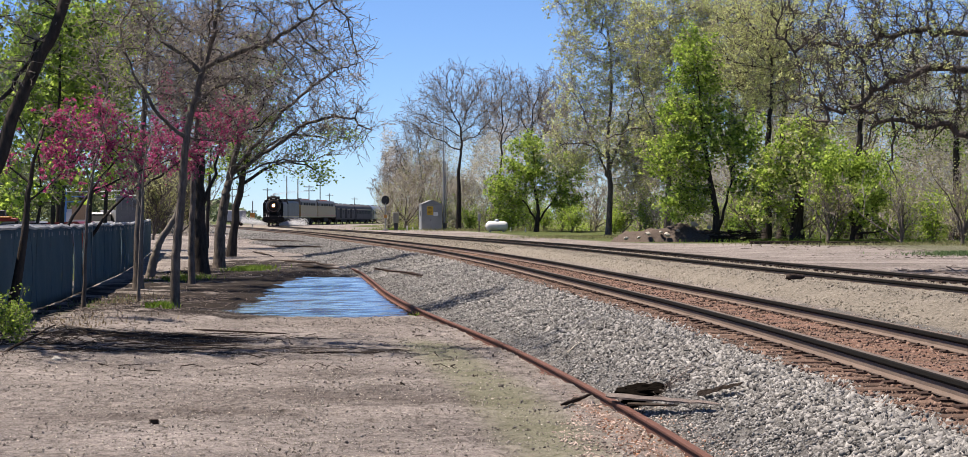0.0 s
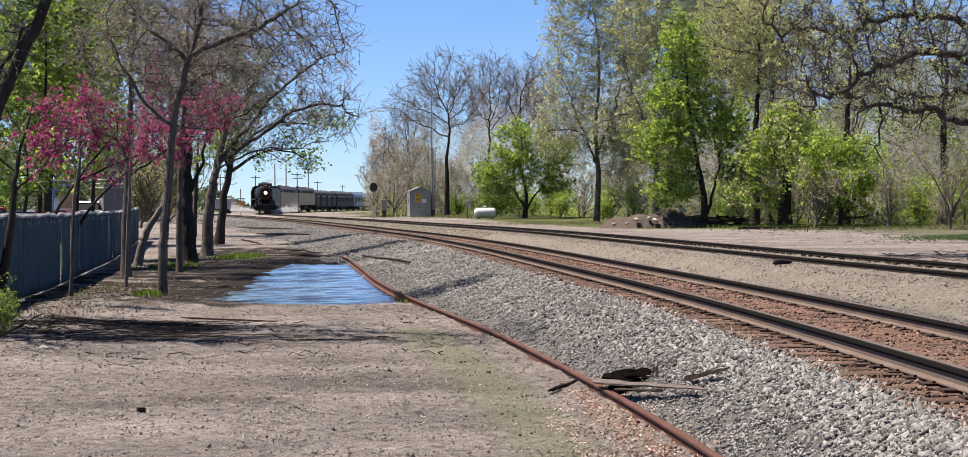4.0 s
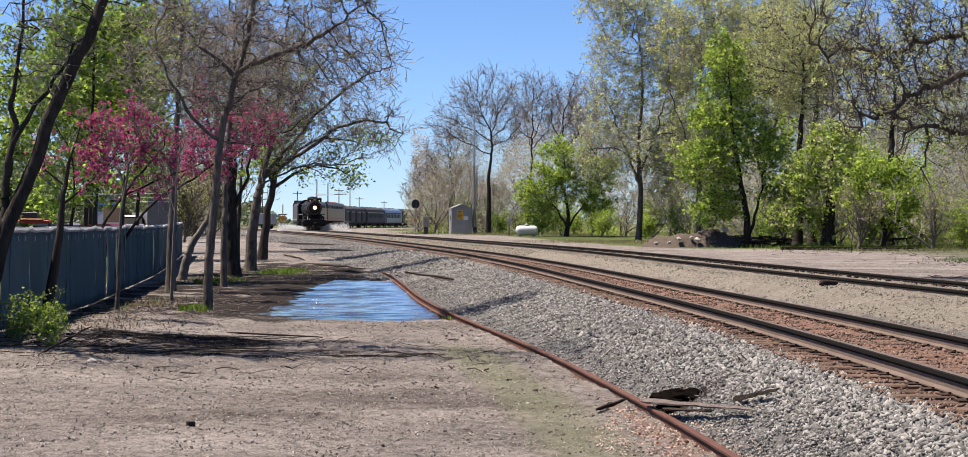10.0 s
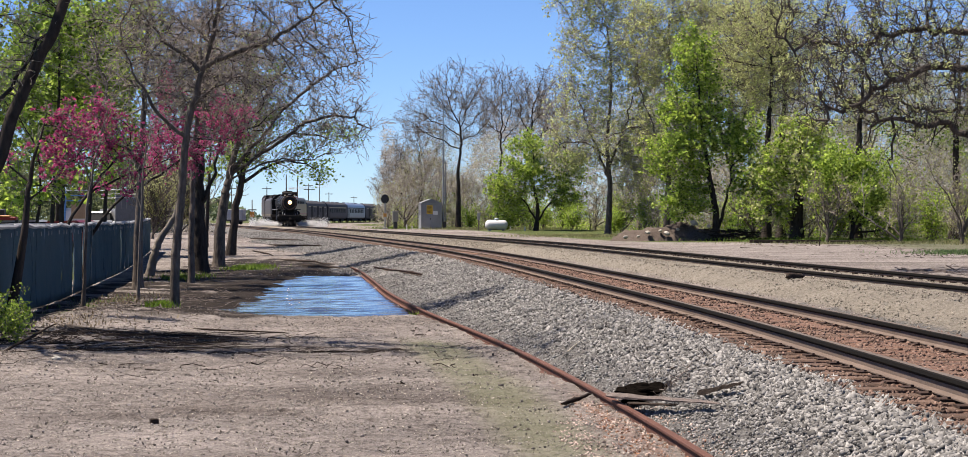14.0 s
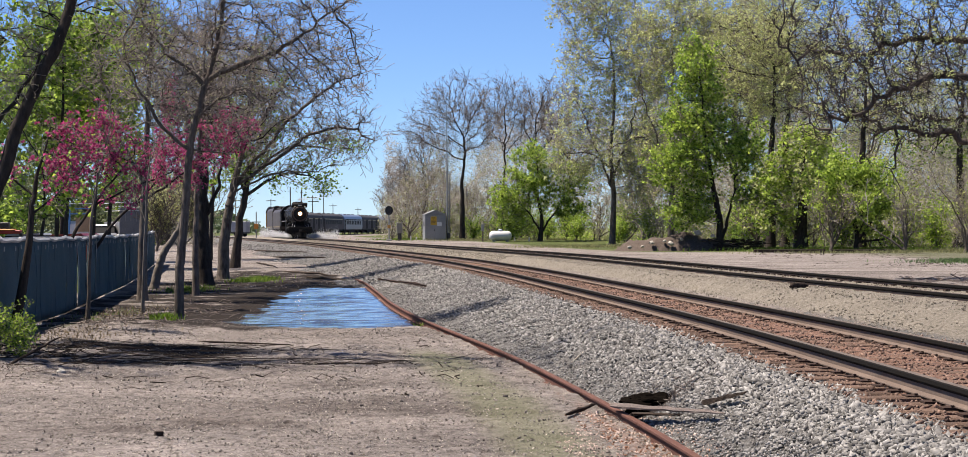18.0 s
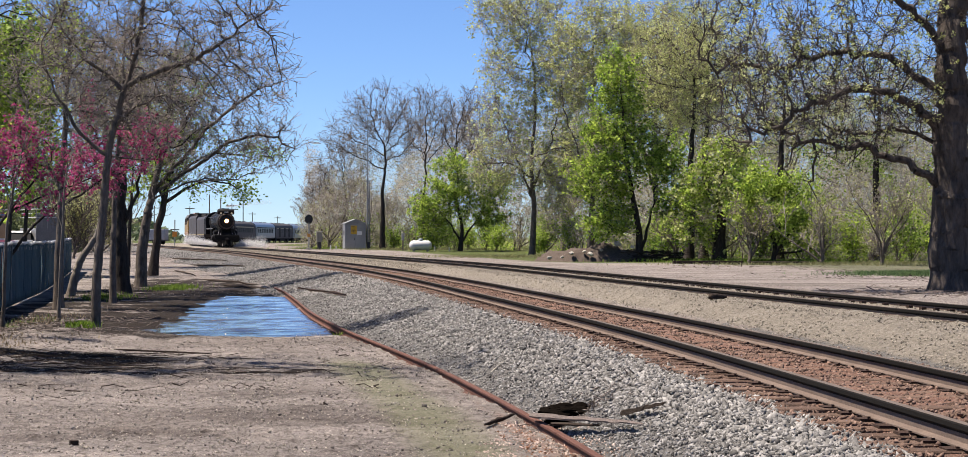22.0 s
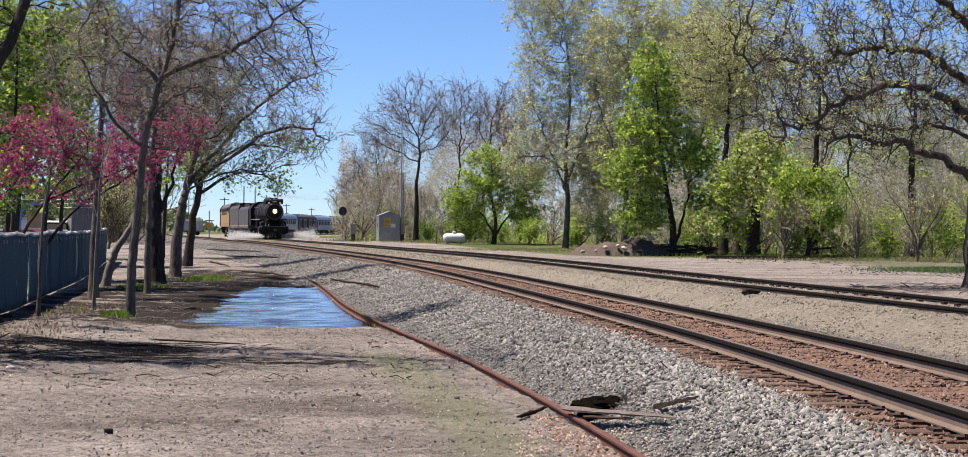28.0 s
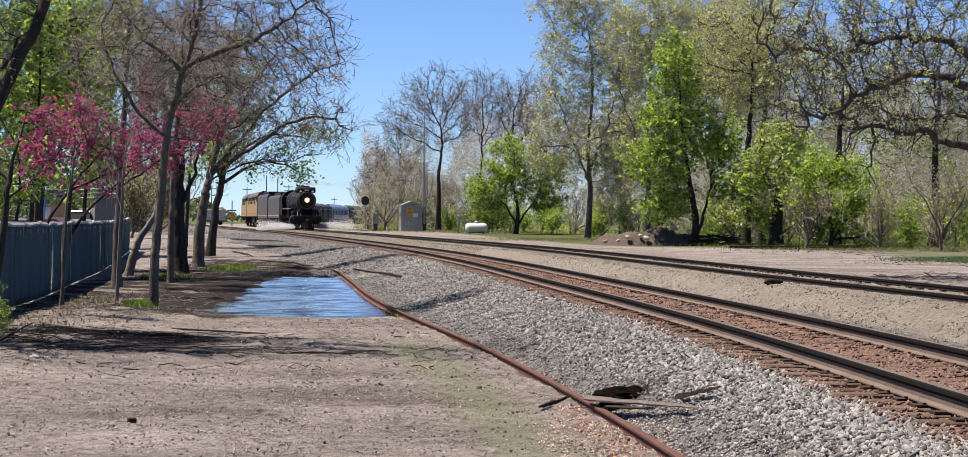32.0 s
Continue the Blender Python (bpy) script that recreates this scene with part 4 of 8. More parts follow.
def colonise(r, pos, par, att, step_len, reach, kill, rise=0.0, rounds=90):
    """Branches that grow, step by step, towards the free points att of a crown."""
    pos, par = [np.array(p, float) for p in pos], list(par)
    kids = [0] * len(pos)
    for k in par[1:]:
        kids[k] += 1
    P = np.array(pos)
    d = np.linalg.norm(att[:, None] - P[None], axis=2)
    near, dist = d.argmin(1), d.min(1)
    for _ in range(rounds):
        live = dist < reach
        if not live.any():
            break
        idx = near[live]
        vec = unit(att[live] - P[idx])
        acc = np.zeros((len(P), 3))
        np.add.at(acc, idx, vec)
        grown = []
        for i in np.unique(idx):
            if kids[i] < 3:
                q = P[i] + unit(unit(acc[i]) + 0.28 * r.standard_normal(3) + np.array([0, 0, rise])) * step_len
                kids[i] += 1
                par.append(int(i))
                kids.append(0)
                grown.append(q)
        if not grown:
            break
        G = np.array(grown)
        o = len(P)
        P = np.concatenate([P, G])
        d = np.linalg.norm(att[:, None] - G[None], axis=2)
        j, m = d.argmin(1), d.min(1)
        near = np.where(m < dist, j + o, near)
        dist = np.minimum(m, dist)
        keep = dist > kill
        att, near, dist = att[keep], near[keep], dist[keep]
        if len(att) == 0:
            break
    return P, np.array(par)


def crown_tree(name, base, trunk, radius, seed, label, bark, twig, env, limbs=(), step_len=0.35, twigs=(3, 3), twig_len=(1.8, 0.6), twig_r=0.006, tip=0.010, droop=0.0, up=0.12, power=2.3,
               leaf=None, leaf_n=1.0, leaf_size=0.06, leaf_spread=0.08, clump=1, leaf2=None, leaf2_n=0.0, group="", gnarl=0.25, rise=0.0, stem=(0.12, 0.3)):
    """A tree whose crooked branches fill the crown volumes env: (x, y, z, rx, ry, rz, points)."""
    r = np.random.default_rng(seed)
    bx, by = base
    t = thing(name, Matrix.Translation((bx, by, float(ground_z(bx, by)))), label, "tree", group)
    length = sum(math.dist(p, q) for p, q in zip([(0, 0, 0)] + list(trunk), trunk))
    tp = wander([(0, 0, -0.15)] + list(trunk), r, max(8, int(length / step_len)), radius * 0.12)
    pos, par = list(tp), [-1] + list(range(len(tp) - 1))
    fixed = {}
    for pts, rad in limbs:
        ln = sum(math.dist(p, q) for p, q in zip(pts, pts[1:]))
        K = max(5, int(ln / step_len))
        q = wander(pts, r, K, step_len * gnarl)
        k = int(np.argmin(np.linalg.norm(np.array(pos) - q[0], axis=1)))
        for j in range(1, K):
            par.append(k)
            pos.append(q[j])
            k = len(pos) - 1
            fixed[k] = rad * (1 - 0.8 * j / K)
    att = []
    for x, y, z, rx, ry, rz, n in env:
        q = unit(r.standard_normal((n, 3))) * r.random((n, 1)) ** 0.4
        att.append(np.array([x, y, z]) + q * np.array([rx, ry, rz]))
    P, par = colonise(r, pos, par, np.concatenate(att), step_len, step_len * 14, step_len * 1.5, rise)
    n = len(P)
    rad = np.zeros(n)
    for i in range(n - 1, 0, -1):
        rad[i] = (rad[i] + tip ** power) ** (1 / power) if rad[i] == 0 else rad[i] ** (1 / power)
        rad[par[i]] += rad[i] ** power
    rad[0] = rad[0] ** (1 / power)
    k = (radius - tip) / max(rad[0] - tip, 1e-6)
    rad = tip + (rad - tip) * min(k, 1.0) if k > 0 else rad
    nt = len(tp)
    rad[:nt] = np.maximum(rad[:nt], radius * np.linspace(1, stem[0], nt))
    rad[:nt] = np.minimum(rad[:nt], radius * np.linspace(1.0, stem[1], nt))
    for i, v in fixed.items():
        rad[i] = np.clip(rad[i], v * 0.8, v * 1.3)
    rad[0] *= 1.3
    rad[1] *= 1.1
    # one ring to each node, joined to the ring before it
    before = P[np.maximum(par, 0)]
    d = unit(P - before)
    d[0] = (0, 0, 1)
    side = unit(np.cross(d, np.array([0.31, 0.95, 0.05])))
    w = np.cross(side, d)
    for nm, lo, hi, sides, mat in (("trunk", radius * 0.3, 9, 9, bark), ("branch_work", 0, radius * 0.3, 4, twig if tip < 0.01 else bark)):
        ids = np.where((rad >= lo) & (rad < hi))[0]
        ids = ids[ids > 0]
        if not len(ids):
            continue
        ang = 2 * np.pi * np.arange(sides) / sides
        ring = lambda i, c, rr: c[:, None] + rr[:, None, None] * (side[i][:, None] * np.cos(ang)[:, None] + w[i][:, None] * np.sin(ang)[:, None])
        start_r = np.minimum(rad[par[ids]], rad[ids] * 1.35)
        start_r[ids < nt] = rad[par[ids]][ids < nt]
        A = ring(np.where((ids < nt) & (par[ids] > 0), par[ids], ids), before[ids], start_r)
        B = ring(ids, P[ids], rad[ids])
        v = np.stack([A, B], 1).reshape(-1, 3)
        i = np.arange(len(v)).reshape(len(ids), 2, sides)
        j = np.roll(i, -1, axis=2)
        f = np.stack([i[:, 0], j[:, 0], j[:, 1], i[:, 1]], -1).reshape(-1, 4)
        ob = part(nm, arrays_mesh(nm, v, f, bark, True), None, t)
        if nm == "branch_work":
            tagged(ob, kind="stuff")
    thin = np.where(rad < max(tip * 2.6, radius * 0.13))[0]
    thin = thin[thin >= nt]
    seg = np.stack([before[thin], P[thin]], 1)
    sr = np.stack([rad[thin], rad[thin]], 1)
    finer = []
    for k, n in enumerate(twigs):
        seg, sr = grow(seg, sr, n, r, twig_len[k], 48, up, 0.1, 3, 0.22, 0.6, droop * (k + 1))
        sr = np.maximum(sr * 0.7, twig_r)
        finer.append(tubes(seg, sr, 3))
    v, f = merged(finer)
    tagged(part("twig_crown", arrays_mesh("twig_crown", v, f, twig), None, t), kind="stuff")
    for nm, mt, num in (("foliage", leaf, leaf_n), ("young_foliage", leaf2, leaf2_n)):
        if mt is not None:
            tagged(part(nm, leaves(seg, num, leaf_size, r, leaf_spread, mt, nm, 0.2, 0.0, clump), None, t), kind="stuff")
    return t


# ---- trees along the fence ----
ROW = "trees along the fence"
BUD = dict(leaf=LEAF_OLIVE, leaf_n=0.8, leaf_size=0.045, leaf_spread=0.03, group=ROW)
crown_tree("young_tree", (-6.56, 39.2), [(0.03, 0, 1.1), (0.12, 0, 2.0), (0.21, 0, 3.07), (0.25, 0, 3.6), (0.38, 0, 4.25), (0.58, 0.1, 5.0), (0.78, 0.1, 5.6), (0.93, 0.2, 6.4), (1.0, 0.3, 7.6), (0.9, 0.4, 9.0)], 0.105, 21,
           "slim brown-barked tree with bare budding spring twigs", BARK_M, TWIG_M,
           [(1.2, 0.2, 6.9, 2.8, 1.9, 2.2, 700), (3.0, 0, 5.7, 1.3, 1.0, 1.1, 180), (-0.5, 0.1, 5.5, 1.2, 1.2, 1.4, 260), (1.3, 0.2, 4.5, 1.0, 0.9, 0.7, 100)],
           limbs=[([(0.62, 0.1, 5.15), (1.62, 0.0, 5.53), (2.27, -0.1, 5.75), (2.9, -0.2, 6.15), (3.5, -0.2, 6.7)], 0.05), ([(0.58, 0.1, 5.0), (0.12, 0.2, 5.4), (-0.4, 0.3, 5.85), (-0.8, 0.4, 6.5)], 0.04), ([(0.25, 0, 3.6), (-0.2, -0.2, 4.0), (-0.6, -0.3, 4.6), (-0.86, -0.4, 5.2), (-1.1, -0.4, 6.0)], 0.038), ([(0.25, 0, 3.6), (0.7, 0.1, 3.55), (1.25, 0.2, 3.62)], 0.022), ([(0.38, 0, 4.25), (0.85, -0.2, 4.7), (1.6, -0.3, 4.85)], 0.026)],
           step_len=0.19, twigs=(2, 2), twig_len=(2.9, 0.75), twig_r=0.0058, tip=0.009, **BUD)
# the high limbs are out of view, added for the shadow strands they cast
crown_tree("leaning_tree", (-8.66, 29.8), [(0.2, 0, 1.1), (0.5, 0, 2.06), (0.75, 0, 2.56), (1.1, 0, 3.56), (1.4, 0, 4.26), (1.8, 0, 5.06), (2.1, 0.1, 6.0), (2.6, -0.4, 7.4), (3.2, -1.0, 8.8), (3.9, -1.6, 10.2)], 0.135, 22, "dark leaning tree trunk with bare spring branches", DARKBARK_M, TWIG_M,
           [(1.8, 0.3, 6.3, 1.8, 1.3, 1.3, 160), (0.9, 0.3, 4.8, 0.9, 1.0, 1.2, 110), (2.9, -1.2, 8.4, 1.5, 1.9, 1.2, 110), (4.0, -2.0, 10.2, 1.6, 1.9, 1.2, 90)], limbs=[([(0.15, 0, 1.0), (0.3, 0, 1.8), (0.42, 0, 2.6), (0.5, 0.1, 4.0), (0.62, 0.2, 5.8)], 0.12), ([(0.45, 0, 3.1), (0.95, 0.1, 3.96), (1.35, 0.2, 4.56), (1.85, 0.3, 5.4)], 0.06), ([(2.1, 0.1, 6.0), (2.9, -1.3, 7.5), (4.0, -2.3, 9.0), (4.8, -2.8, 10.4)], 0.06),
            ([(2.1, 0.1, 6.0), (3.2, -0.6, 7.2), (4.6, -1.4, 8.8), (5.8, -1.9, 9.8)], 0.055), ([(2.6, -0.4, 7.4), (3.0, -2.0, 8.6), (3.6, -3.2, 10.2)], 0.05)],
           step_len=0.22, twigs=(2, 2), twig_len=(2.6, 0.75), twig_r=0.0050, tip=0.009, stem=(0.45, 0.7), **BUD)
# unseen trees, placed and leafed for the shadows they throw across the earth
for bx, by, h, sd in [(-9.9, 27.6, 12.5, 33), (-10.6, 31.5, 12.5, 34), (-11.6, 28.6, 14, 35)]:
    tree("fence_tree", (bx, by), [(0.1, 0, h * 0.25), (0.0, 0.1, h * 0.5), (0.2, 0.1, h * 0.75), (0.2, 0, h)], 0.22, sd, "tall leafing tree behind the near end of the fence", BARK_M, TWIG_M, auto=12, limb_len=0.34, start=0.42, up=0.35, spread=42, levels=(4, 4, 3), ratio=(0.6, 0.65, 0.6), group=ROW, leaf=LEAF_DEEP, leaf_n=5, leaf_size=0.1, leaf_spread=0.15, clump=6, twig_min=0.006)
RED = dict(leaf=BLOSSOM_M, leaf_n=6.0, leaf_size=0.062, leaf_spread=0.035, clump=4, group="flowering redbuds", twigs=(3, 3), twig_len=(2.2, 0.7), twig_r=0.005, tip=0.007, step_len=0.2)
crown_tree("redbud_tree", (-8.92, 34.8), [(0.12, 0, 0.65), (0.24, 0, 1.3), (0.34, 0, 2.0), (0.33, 0.1, 2.6), (0.5, 0.1, 3.2), (0.66, 0.2, 3.9)], 0.11, 23, "small crooked redbud tree with magenta blossom", DARKBARK_M, TWIG_M,
           [(1.05, 0.2, 3.3, 0.5, 0.7, 0.75, 110)], limbs=[([(0.33, 0, 2.2), (0.75, 0.1, 2.55), (1.05, 0.2, 2.9)], 0.03), ([(0.33, 0.1, 2.5), (0.0, 0.2, 2.9), (-0.2, 0.3, 3.4)], 0.03)], **RED)
crown_tree("redbud_tree", (-10.5, 45.0), [(0.1, 0, 1.2), (0.5, 0, 2.0), (1.2, 0.1, 3.0), (1.9, 0.2, 3.8)], 0.07, 24, "slender redbud tree with magenta blossom beside the fence", DARKBARK_M, TWIG_M,
           [(1.1, 0.2, 4.2, 0.7, 0.9, 0.8, 90), (2.3, 0.1, 3.6, 1.0, 0.8, 0.8, 110), (1.4, 0.1, 2.8, 0.8, 0.6, 0.4, 30)], limbs=[([(0.8, 0.1, 2.5), (2.0, 0.2, 3.1), (2.9, 0.4, 3.4)], 0.035)], **RED)
crown_tree("redbud_tree", (-11.6, 53.0), [(0.2, 0, 1.2), (0.9, 0, 2.2), (2.0, 0.1, 3.2), (2.8, 0.2, 4.2)], 0.07, 25, "redbud tree with magenta blossom among taller trunks", DARKBARK_M, TWIG_M,
           [(3.1, 0.2, 4.0, 1.2, 1.0, 0.9, 110), (4.4, 0.1, 4.7, 0.75, 0.8, 0.8, 70), (2.5, 0.1, 5.6, 0.5, 0.6, 1.0, 30)], limbs=[([(1.4, 0.1, 2.6), (3.2, 0.2, 3.8), (4.2, 0.4, 4.6)], 0.035)], **RED)
tree("sapling", (-8.56, 39.6), [(0.02, 0, 1), (0.06, 0, 2), (0.2, 0, 3), (0.5, 0, 4.2)], 0.055, 26, "thin straight sapling with few bare twigs", BARK_M, TWIG_M, auto=8, limb_len=0.3, start=0.55, up=0.4, levels=(4, 3), ratio=(0.45, 0.5), group=ROW, leaf=LEAF_DEEP, leaf_n=0.8, leaf_size=0.06)
tree("sapling", (-8.1, 43.4), [(0.02, 0, 1), (0.08, 0, 2), (0.12, 0, 3), (0.2, 0, 3.8)], 0.05, 36, "thin grey sapling leaning at the fence foot", GREYBARK_M, TWIG_M, auto=8, limb_len=0.3, start=0.5, up=0.4, levels=(4, 3), ratio=(0.45, 0.5), group=ROW)
FULL = dict(step_len=0.24, twigs=(2, 1), twig_len=(2.9, 0.8), twig_r=0.0085, tip=0.012, **BUD)
crown_tree("roadside_tree", (-9.5, 50.8), [(0.05, 0, 2), (0.1, 0, 3.6), (0.2, 0, 5.4), (0.3, 0.2, 7.5)], 0.15, 27, "straight brown tree trunk with bare twiggy crown", BARK_M, TWIG_M, [(0.1, 0, 6.0, 1.9, 1.6, 2.7, 528)], limbs=[([(0.1, 0, 3.2), (-0.5, 0.1, 4.2), (-0.9, 0.2, 5.6)], 0.05)], **FULL)
crown_tree("crooked_tree", (-11.3, 62.5), [(0.15, 0, 0.6), (0.35, 0, 1.2), (0.9, 0, 2.0), (1.15, 0, 2.9), (1.2, 0, 5), (1.1, 0, 8)], 0.17, 28, "crooked pale trunk with a sawn-off stub", GREYBARK_M, TWIG_M, [(1.0, 0, 6.6, 2.0, 1.6, 2.8, 416)], **FULL)
crown_tree("roadside_tree", (-8.7, 55.1), [(0, 0, 2), (0.1, 0, 4), (0.25, 0, 6), (0.3, 0.2, 8.5)], 0.11, 29, "slim brown trunk with bare budding crown", BARK_M, TWIG_M, [(0.6, 0, 6.2, 1.7, 1.5, 2.4, 416)], **FULL)
crown_tree("dark_tree", (-9.9, 64.9), [(-0.1, 0, 2), (-0.1, 0, 4), (0.2, 0, 6.5), (0.5, 0.2, 9)], 0.30, 30, "thick dark trunk with spreading bare crown", DARKBARK_M, TWIG_M, [(0.6, 0, 7.2, 2.9, 2.2, 3.0, 672)], limbs=[([(-0.1, 0, 2.2), (0.45, -0.2, 3.4), (0.8, -0.3, 5.0)], 0.12), ([(-0.1, 0, 3.0), (-0.9, 0.2, 4.4), (-1.5, 0.3, 6.2)], 0.09)], **FULL)
crown_tree("dark_tree", (-10.6, 68.0), [(0.05, 0, 2), (0.2, 0, 4), (0.3, 0, 6), (0.4, 0.1, 8.5)], 0.25, 37, "dark trunk standing close among the others", DARKBARK_M, TWIG_M, [(0.2, 0, 7.4, 2.2, 1.8, 2.6, 416)], **FULL)
crown_tree("spreading_tree", (-10.45, 73.0), [(0.05, 0, 1.5), (0.25, 0, 2.8), (0.45, 0, 3.7), (0.8, 0, 5.2), (1.2, 0, 7.6), (1.5, 0, 10.5)], 0.25, 31, "grey tree whose long bare limbs reach over the track", BARK_M, TWIG_M,
           [(2.6, -0.2, 7.2, 3.4, 2.4, 3.1, 700), (4.4, -0.6, 5.5, 1.9, 1.5, 1.3, 280), (1.4, 0, 4.6, 1.8, 1.3, 0.9, 130)],
           limbs=[([(0.45, 0, 3.6), (1.2, -0.2, 4.1), (2.4, -0.4, 4.9), (3.4, -0.5, 5.7), (5.1, -0.7, 6.0), (6.0, -0.8, 5.4)], 0.09), ([(0.45, 0, 3.7), (1.9, -0.3, 5.3), (2.9, -0.5, 6.5), (4.6, -0.7, 7.7), (5.6, -0.8, 8.0)], 0.09), ([(0.7, 0, 5.0), (2.0, 0.3, 7.2), (3.6, 0.6, 9.4)], 0.08), ([(0.4, 0, 3.4), (1.3, -0.2, 3.9), (2.6, -0.4, 4.3), (3.8, -0.5, 4.2)], 0.05)],
           step_len=0.27, twigs=(2, 2), twig_len=(3.0, 0.75), twig_r=0.0090, tip=0.013, **BUD)
tree("leafy_tree", (-12.6, 92.0), [(0.2, 0, 2), (0.6, 0, 4), (1.2, 0, 6), (1.6, 0, 9)], 0.28, 32, "tree at the path end with hanging deep green leaves", DARKBARK_M, TWIG_M,
     limbs=[([(0.6, 0, 3.6), (1.9, 0, 4.6), (3.6, 0, 4.8), (4.6, 0, 4.0)], 0.1), ([(0.6, 0, 4.2), (2.2, 0, 6.0), (4.2, 0, 6.2), (5.4, 0, 5.6)], 0.1)],
     auto=8, limb_len=0.4, start=0.4, up=0.1, droop=0.05, levels=(6, 5, 3), ratio=(0.45, 0.45, 0.5), group=ROW, leaf=LEAF_DEEP, leaf_n=9.0, leaf_size=0.14, leaf_spread=0.28, clump=5)
# green maples beyond the fence
MAPLE = dict(step_len=0.4, twigs=(3, 3), twig_len=(2.0, 0.7), twig_r=0.006, tip=0.010, leaf_size=0.18, leaf_spread=0.20, clump=6, group="maples behind the fence")
for k, (bx, by, sd, env) in enumerate([
        (-13.6, 58, 42, [(0.3, 0, 7.6, 2.3, 1.8, 2.3, 130), (-1.5, 0, 5.4, 1.2, 1.2, 1.2, 40)]),
        (-12.9, 60, 43, [(0.3, 0, 6.3, 1.6, 1.5, 2.6, 120), (1.4, 0, 8.4, 1.6, 1.4, 1.4, 60)]),
        (-13.0, 53, 49, [(0.2, 0, 3.1, 1.5, 1.2, 0.8, 50), (-1.2, 0, 5.6, 1.0, 1.0, 1.6, 40)]),
        (-15.6, 68, 46, [(0.2, 0, 7.0, 2.8, 2.2, 3.4, 170)]),
        (-21, 76, 44, [(0.2, 0, 7.0, 3.2, 2.4, 3.8, 170)]),
        (-18.5, 90, 45, [(0.2, 0, 7.6, 3.4, 2.6, 4.6, 170)]),
        (-16.2, 108, 47, [(0.2, 0, 7.6, 3.2, 2.6, 4.6, 150)]),
        (-24, 104, 50, [(0.2, 0, 9.4, 3.6, 2.6, 4.8, 170)])]):
    h = env[0][2]
    crown_tree("maple_tree", (bx, by), [(0.1, 0, h * 0.3), (0.2, 0.1, h * 0.55), (0.3, 0.1, h * 0.8), (0.3, 0, h * 1.1)], 0.085 + 0.008 * k, sd, "fresh green maple standing behind the fence", DARKBARK_M, TWIG_M, env,
               leaf=(LEAF_DEEP, LEAF_GREEN, LEAF_GREEN, LEAF_DEEP)[k % 4], leaf_n=(3.5, 4.2, 3.0, 4.5)[k % 4], **MAPLE)

# ---- woods across the tracks ----
WOODS = "edge of the woods"
HAZE_M = leafy("bare_twig_haze", (0.26, 0.23, 0.19), (0.70, 0.64, 0.55), 0.4)
BROWNTWIG_M = surface("brown_twigs", (0.12, 0.095, 0.08), (0.40, 0.335, 0.29), 3, 0.6, 0.9, 0, 0.0)
BARE = dict(step_len=0.5, twigs=(3, 2), twig_len=(3.0, 0.75), twig_r=0.013, tip=0.017, rise=0.35, group=WOODS)
for bx, by, h, sd, w, env in [
        (-2.7, 194, 11, 51, 0.30, [(-0.4, 0, 12.6, 4.8, 3.5, 4.8, 660), (-4.8, 0, 11.2, 2.2, 2.0, 1.8, 120)]),
        (1.6, 200, 9.5, 53, 0.27, [(0.6, 0, 13.4, 3.4, 3.0, 4.4, 440)]),
        (4.4, 198, 9, 54, 0.27, [(1.8, 0, 13.2, 3.4, 3.0, 4.4, 460)]),
        (8.8, 204, 9, 56, 0.32, [(0.5, 0, 12.4, 3.6, 3.0, 4.8, 440)]),
        (-7.2, 208, 6, 52, 0.3, [(0, 0, 8.6, 3.4, 3.0, 4.0, 400)]),
        (-9.8, 216, 4.5, 55, 0.25, [(0, 0, 6.2, 3.2, 3.0, 3.2, 340)])]:
    crown_tree("bare_tree", (bx, by), [(0.1, 0, h * 0.3), (0.0, 0, h * 0.55), (0.4, 0, h * 0.8), (0.2, 0, h)], w, sd, "tall dark bare tree at the edge of the woods", DARKBARK_M, BROWNTWIG_M, env, **BARE)
FRESH = dict(step_len=0.45, twigs=(3, 3), twig_len=(2.2, 0.7), twig_r=0.008, tip=0.014, leaf_size=0.20, leaf_spread=0.24, clump=8, group=WOODS)
crown_tree("green_tree", (4.9, 174), [(0.2, 0, 1.5), (0.1, 0, 3), (-0.3, 0, 4.6), (-0.2, 0, 6.6)], 0.24, 61, "rounded bright green small tree beside the white tank", DARKBARK_M, TWIG_M,
           [(-0.6, 0, 6.0, 2.6, 2.2, 3.4, 120), (-2.9, -0.3, 4.0, 1.7, 1.8, 2.6, 80), (2.6, 0, 5.2, 2.3, 2.0, 3.2, 110), (-2.5, 0.2, 1.8, 1.8, 1.3, 1.0, 40), (3.4, -0.3, 2.8, 1.3, 1.2, 1.2, 40)],
           limbs=[([(0.15, 0, 0.8), (1.2, 0, 2.4), (2.6, 0, 4.6)], 0.14), ([(0.1, 0, 1.0), (-1.1, 0, 2.8), (-2.4, 0, 4.4)], 0.13)], leaf=LEAF_GREEN, leaf_n=7.5, leaf2=LEAF_DEEP, leaf2_n=1.5, **FRESH)
PALE = dict(step_len=0.5, twigs=(4, 3), twig_len=(3.4, 0.8), twig_r=0.010, tip=0.016, droop=0.10, up=0.0, leaf_size=0.18, leaf_spread=0.20, clump=5, group=WOODS)
